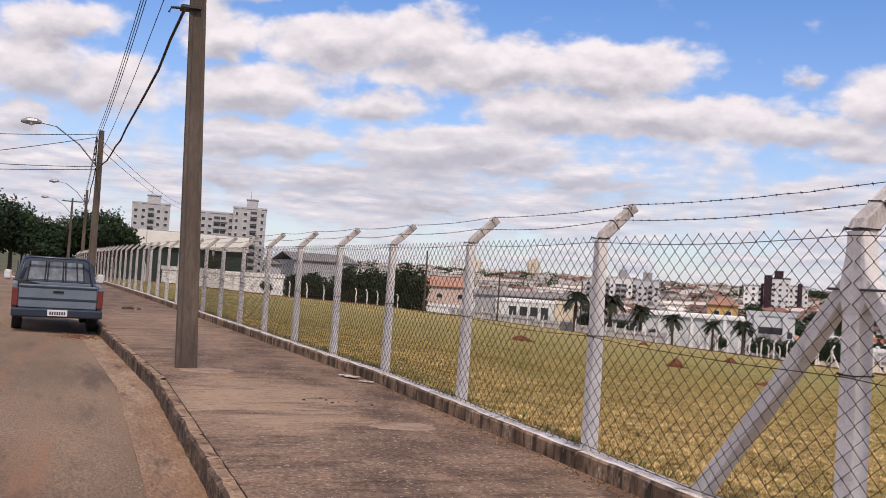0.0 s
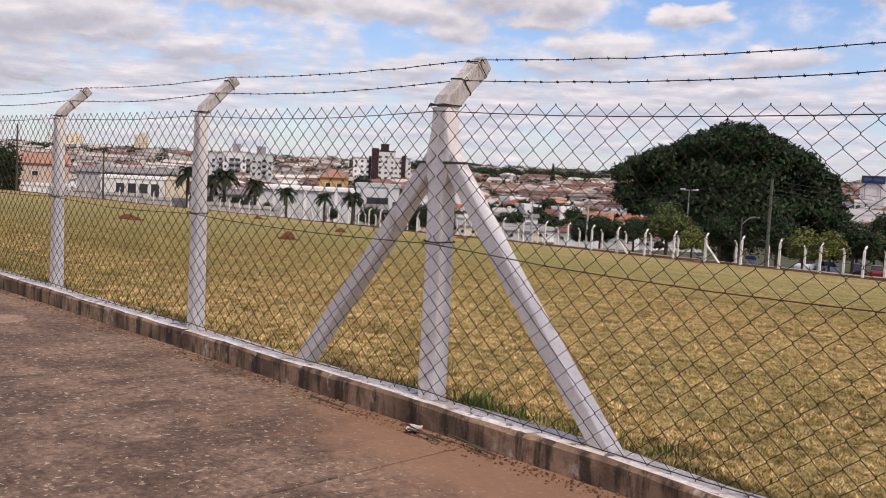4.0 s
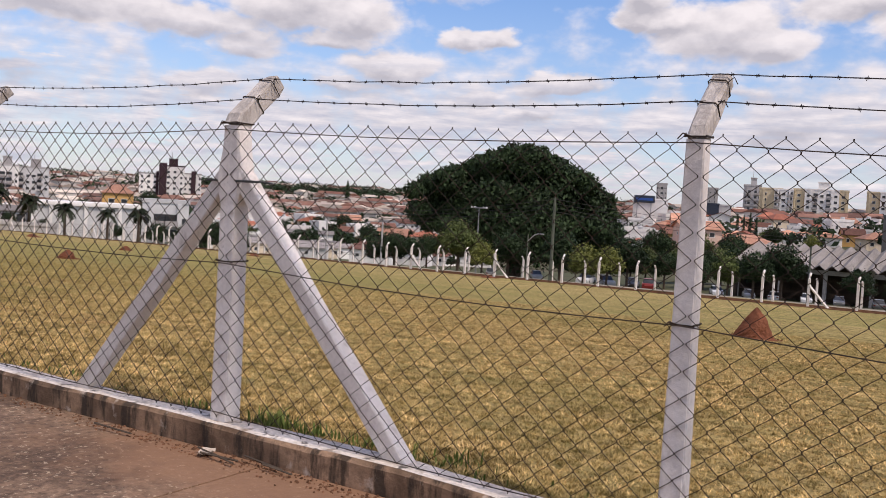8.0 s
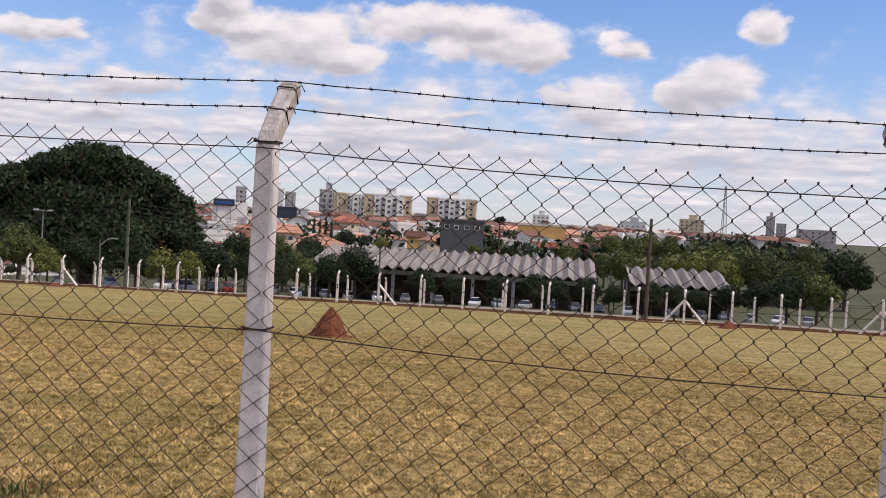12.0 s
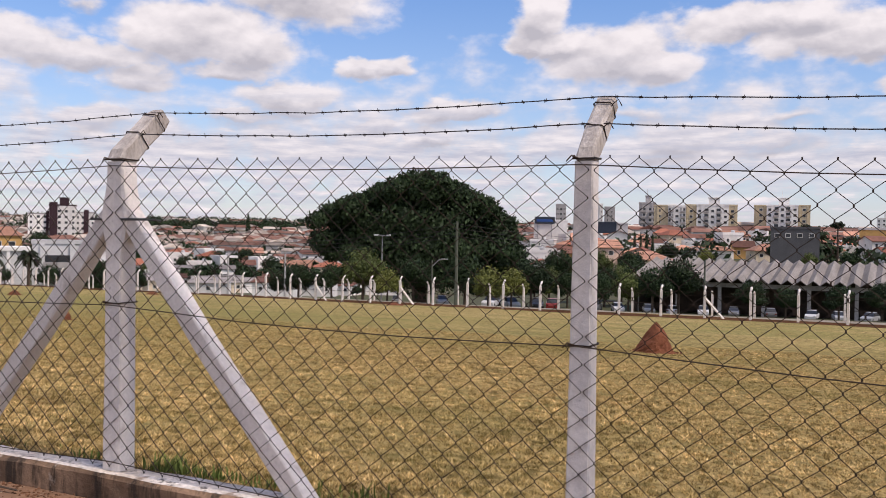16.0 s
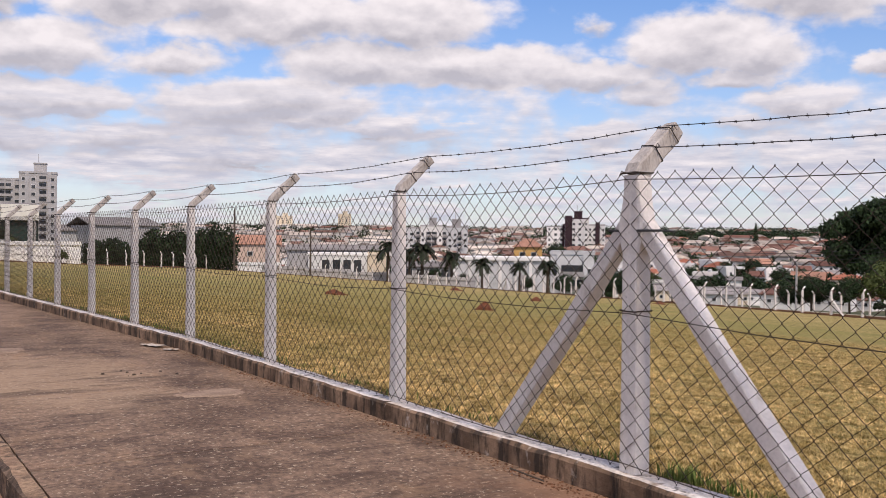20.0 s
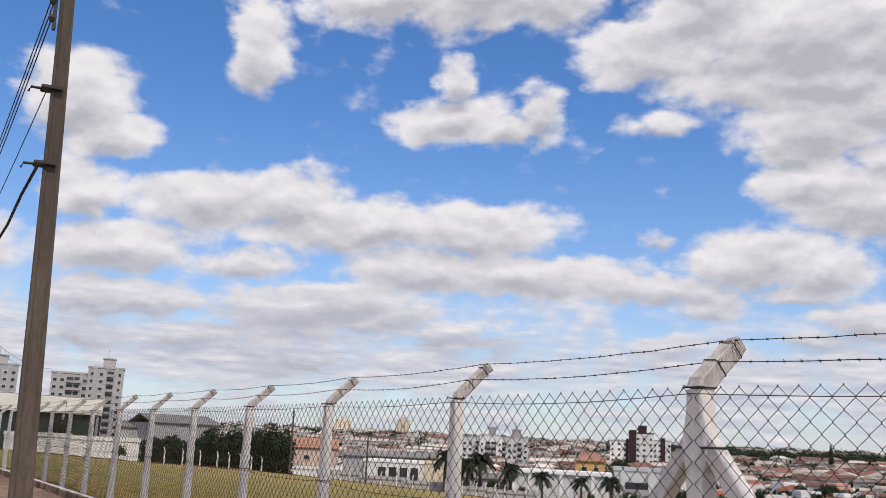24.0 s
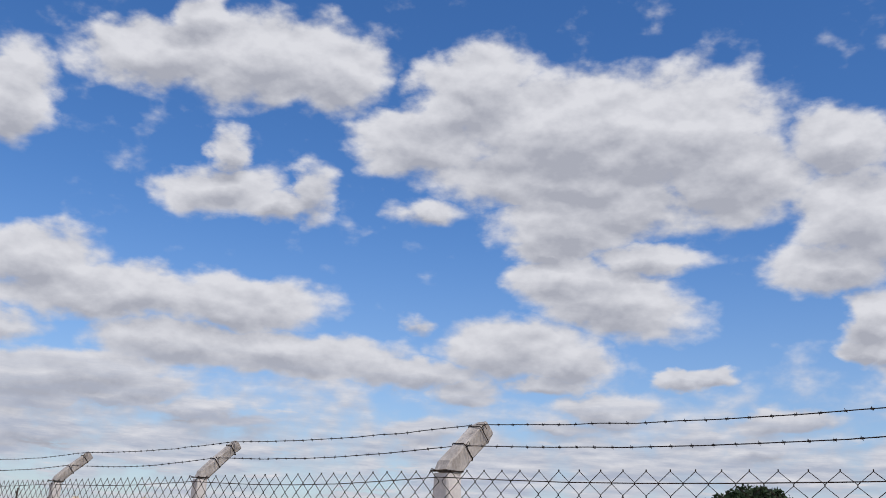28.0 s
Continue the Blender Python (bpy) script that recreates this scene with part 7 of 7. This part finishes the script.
# ---- parked cars ----
def car_proto(label, paint, m):
    ob = thing("car", label, "car", m, "cars parked along the far street")
    b = MB()
    prism([(-2.0, 0.25), (-2.05, 0.62), (-1.95, 0.86), (-1.75, 0.92), (1.0, 0.92), (1.85, 0.78), (2.02, 0.60), (2.0, 0.25)], -0.82, 0.82, g=b)
    part("body", soften(b.mesh("body", paint), 0.05, 2), ob)
    c = MB()
    prism([(-1.75, 0.88), (-1.35, 1.38), (-1.1, 1.44), (0.1, 1.44), (0.3, 1.38), (0.95, 0.88)], -0.76, 0.76, inset=0.14, top=1.0, g=c)
    cab = part("cabin", soften(c.mesh("cabin", M["window"]), 0.04, 2), ob, "dark glazed cabin")
    part("roof_panel", MB().bevel_box((0, -0.5, 1.44), (1.2, 1.5, 0.06), 0.02).mesh("roof_panel", paint), ob)
    tyre, rim = wheel(0.30, 0.18)
    for s in (-1, 1):
        for y in (-1.25, 1.25):
            w = part("wheel", tyre, ob, m=pose(s * 0.76, y, 0.30))
            part("rim", rim, w)
        part("head_light", MB().bevel_box((s * 0.6, 1.98, 0.62), (0.3, 0.08, 0.14), 0.02).mesh("head_light", M["wall_pale"]), ob)
        part("tail_light", MB().bevel_box((s * 0.64, -2.03, 0.68), (0.26, 0.06, 0.2), 0.02).mesh("tail_light", M["tail_red"]), ob)
    return ob


paints = [("white", (0.72, 0.72, 0.72)), ("silver", (0.42, 0.43, 0.44)), ("black", (0.02, 0.02, 0.022)), ("red", (0.25, 0.03, 0.025)), ("grey", (0.16, 0.165, 0.17))]
CARS = []
cr = random.Random(12)
car_spots = [(az, 101 + (k * 7) % 5) for k, az in enumerate((66.4, 67.6, 69.2, 70.1, 72.6, 74.0, 75.8, 77.2, 78.9, 80.6, 82.6, 84.8, 86.2, 87.8, 89.4, 90.9, 92.3, 94.0, 96.5, 98.2, 99.6, 101.1, 102.6, 104.2, 60.6, 63.4))]
pk = [mat(n + "_car_paint", c, tuple(v * 0.9 for v in c), scale=2, fine=30, rough=0.3, bump=0.02, grain=0.04, spec=0.5) for n, c in paints]
for i, (a, d) in enumerate(car_spots):
    x, y = at(a, d)
    m = pose(x, y, land(x, y) + 0.02, 0, 0, cr.choice((90, 90, -90, 78, 102)) - a + 90 + cr.uniform(-8, 8)) @ Matrix.Scale(0.82, 4)
    k = i if i < 5 else cr.choice((0, 0, 1, 1, 2, 4, 4))
    if i < 5:
        CARS.append(car_proto(paints[i][0] + " car parked beyond the far fence", pk[i], m))
    else:
        copy_thing(CARS[k], m)
for k, (x, y) in enumerate([(-7.0, 118), (-5.2, 126), (-9.5, 121)]):
    copy_thing(CARS[(2, 0, 4)[k]], pose(x, y, ROAD + dip(y) + 0.06, 0, 0, 10))


# ---- poles and lamps round the field ----
def thin_pole(az, d, top, material, label, r=0.10, name="field_pole", lamp=0):
    x, y = at(az, d)
    z = land(x, y)
    ob = thing(name, label, "pole", pose(x, y, z))
    part("shaft", MB().tube([(0, 0, -0.4), (0, 0, (top - z) * 0.5), (0, 0, top - z)], [r * 1.2, r, r * 0.8], 8).mesh("shaft", material), ob)
    if lamp == 1:
        part("lamp_arm", MB().tube([(0, 0, top - z - 0.6), (0.1, -0.6, top - z), (0.1, -1.0, top - z + 0.1)], 0.05, 5).mesh("lamp_arm", M["steel"]), ob)
        part("lamp_head", MB().bevel_box((0.1, -1.2, top - z + 0.1), (0.25, 0.6, 0.12), 0.03).mesh("lamp_head", M["steel"]), ob)
    if lamp == 2:
        part("lamp_bar", MB().bevel_box((0, 0, top - z), (0.2, 1.9, 0.15), 0.02).mesh("lamp_bar", M["steel"]), ob)
        for s in (-0.8, 0.8):
            part("lamp_head", MB().bevel_box((0, s, top - z + 0.05), (0.35, 0.5, 0.2), 0.03).mesh("lamp_head", M["wall_pale"]), ob)
    return ob


M["green_pole"] = mat("grey_green_pole", (0.10, 0.115, 0.09), (0.07, 0.08, 0.065), scale=2, fine=20, rough=0.85, bump=0.2, stretch=(1, 1, 0.2))
thin_pole(64.25, 75, 2.5, M["green_pole"], "grey-green utility pole beyond the lawn", 0.13)
thin_pole(95.1, 66, 3.1, M["wood"], "dark timber utility pole beyond the far fence", 0.13)
thin_pole(78.95, 95, -0.6, M["green_pole"], "slim green post before the hall", 0.10)
thin_pole(62.75, 84, -0.9, M["green_pole"], "street lamp with a short arm beyond the fence", 0.07, "street_lamp", 1)
thin_pole(59.65, 108, 1.2, M["steel"], "twin-headed lamp before the dark tree", 0.08, "street_lamp", 2)
thin_pole(21.15, 150, 5.8, M["wood"], "tall dark pole behind the far fence", 0.16)
thin_pole(25.55, 158, 3.0, M["wood"], "dark pole beside the white pavilion", 0.15)
thin_pole(30.6, 160, 2.6, M["wood"], "dark pole among the palms", 0.13)
thin_pole(50.5, 120, -1.2, M["wall_concrete"], "concrete pole before the houses", 0.13)
thin_pole(53.8, 118, -1.0, M["wall_concrete"], "concrete pole before the houses", 0.13)
thin_pole(92.9, 96, -1.5, M["green_pole"], "slim post before the hall", 0.08)
for dz in (0.0, 0.35, 0.7, 1.0):
    (x0, y0), (x1, y1), (x2, y2) = at(51, 92), at(64.25, 75), at(80, 92)
    cable([(x0, y0, 0.3 - dz), (x1, y1, 2.3 - dz), (x2, y2, 1.0 - dz)], 0.016, 0.5, "thin overhead wires beyond the lawn")

# lattice mast on the ridge
mx_, my_ = at(99.2, 700)
mast = thing("lattice_mast", "tall thin lattice radio mast on the ridge", "mast", pose(mx_, my_, 8))
for k in range(3):
    a = 2.1 * k
    part("leg", MB().tube([(2.6 * math.cos(a), 2.6 * math.sin(a), -3), (0.5 * math.cos(a), 0.5 * math.sin(a), 38)], 0.22, 4).mesh("leg", M["steel"]), mast)
g = MB()
for i in range(14):
    for k in range(3):
        r0, r1 = 2.6 - 2.1 * i / 14, 2.6 - 2.1 * (i + 1) / 14
        a, b = 2.1 * k, 2.1 * (k + 1)
        g.tube([(r0 * math.cos(a), r0 * math.sin(a), i * 2.7), (r1 * math.cos(b), r1 * math.sin(b), i * 2.7 + 2.7)], 0.10, 3)
part("lattice", g.mesh("lattice", M["steel"]), mast)


# ---- pieces of the street: slabs, kerb stones, plinth blocks ----
def uneven_block(name, x0, x1, y0, y1, z0, z1, material, cuts=4, rough=0.006, seed=0, top=None):
    """A cast block whose upper arris is worn and whose faces are a little uneven."""
    g = MB()
    ring = []
    for j in range(cuts + 1):
        y = y0 + (y1 - y0) * j / cuts
        d = [rough * noise.noise((y * 3.0 + seed, q * 2.0, seed)) for q in range(6)]
        ring.append([(x0, y, z0), (x0 + d[0], y, z1 - 0.022 + d[1]), (x0 + 0.018 + abs(d[2]), y, z1 + d[3]), (x1 - 0.014, y, z1 + d[4]), (x1, y, z1 - 0.016), (x1, y, z0)])
    for r in ring:
        g.v += [(p[0] + bend(p[1]), p[1], p[2] + dip(p[1])) for p in r]
    for j in range(cuts):
        for q in range(6):
            p = (q + 1) % 6
            g.f.append((j * 6 + q, j * 6 + 6 + q, j * 6 + 6 + p, j * 6 + p))
            g.m.append(1 if top and q in (2, 3) else 0)
    g.f += [tuple(range(5, -1, -1)), tuple(cuts * 6 + q for q in range(6))]
    g.m += [0, 0]
    return g.mesh(name, material, *([top] if top else []))


pavement = thing("pavement", "concrete pavement stained with red dust", "pavement", kind="structure",
                 data=strip("pavement", [(-2.95, -0.6), (-0.13, -0.6), (-0.13, PAVE - 0.03), (-2.95, PAVE - 0.03)], M["pave"], Y0, Y1))
y = Y0
while y < Y1:
    L = 2.95
    if y < 60:
        g = MB()
        nx, ny = 6, 6
        b = 0.008
        for j in range(ny + 1):
            for i in range(nx + 1):
                px, py = -2.945 + 2.81 * i / nx, y + b + (L - 2 * b) * j / ny
                edge = i in (0, nx) or j in (0, ny)
                g.v.append((px + bend(py), py, dip(py) + PAVE - (0.007 if edge else 0) + 0.008 * noise.noise((px * 0.8, py * 0.8, 1))))
        for j in range(ny):
            for i in range(nx):
                a = j * (nx + 1) + i
                g.f.append((a, a + 1, a + nx + 2, a + nx + 1))
        edge = [i for i in range(nx + 1)] + [(j + 1) * (nx + 1) - 1 for j in range(1, ny + 1)] + [ny * (nx + 1) + i for i in range(nx - 1, -1, -1)] + [j * (nx + 1) for j in range(ny - 1, 0, -1)]
        o = len(g.v)
        g.v += [(g.v[e][0], g.v[e][1], g.v[e][2] - 0.05) for e in edge]
        for k in range(len(edge)):
            q = (k + 1) % len(edge)
            g.f.append((edge[k], o + k, o + q, edge[q]))
        g.m = [0] * len(g.f)
        part("slab", g.mesh("slab", M["pave"], smooth=False), pavement)
    else:
        part("slab", MB().bevel_box((-1.54 + bend(y + L / 2), y + L / 2, PAVE - 0.03 + dip(y + L / 2)), (2.81, L - 0.016, 0.06), 0.006).mesh("slab", M["pave"]), pavement)
    y += L

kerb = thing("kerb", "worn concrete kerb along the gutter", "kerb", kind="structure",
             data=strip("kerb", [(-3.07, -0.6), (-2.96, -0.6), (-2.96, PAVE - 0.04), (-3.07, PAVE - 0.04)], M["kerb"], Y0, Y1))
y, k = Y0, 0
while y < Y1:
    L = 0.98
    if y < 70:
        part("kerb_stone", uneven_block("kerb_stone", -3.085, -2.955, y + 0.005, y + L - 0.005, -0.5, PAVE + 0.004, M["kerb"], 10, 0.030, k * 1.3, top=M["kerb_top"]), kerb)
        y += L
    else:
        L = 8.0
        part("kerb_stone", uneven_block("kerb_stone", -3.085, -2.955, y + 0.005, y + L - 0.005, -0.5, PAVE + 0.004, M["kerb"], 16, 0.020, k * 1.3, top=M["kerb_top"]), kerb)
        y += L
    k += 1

plinth = thing("fence_plinth", "low stained concrete plinth with whitewashed top under the fence", "plinth", kind="structure",
               data=strip("fence_plinth", [(-0.12, -0.6), (0.07, -0.6), (0.07, -0.04), (-0.12, -0.04)], M["kerb_face"], Y0, Y1))
for k, (a, b) in enumerate(zip(POSTS[:-1], POSTS[1:])):
    shift = -0.012 if a < -0.1 else 0.0
    part("plinth_block", uneven_block("plinth_block", -0.132 + shift, 0.075, a + 0.004, b - 0.004, -0.5, TOP - 0.004, M["kerb_face"], 14, 0.012, k * 2.1, top=M["worn_white"]), plinth)
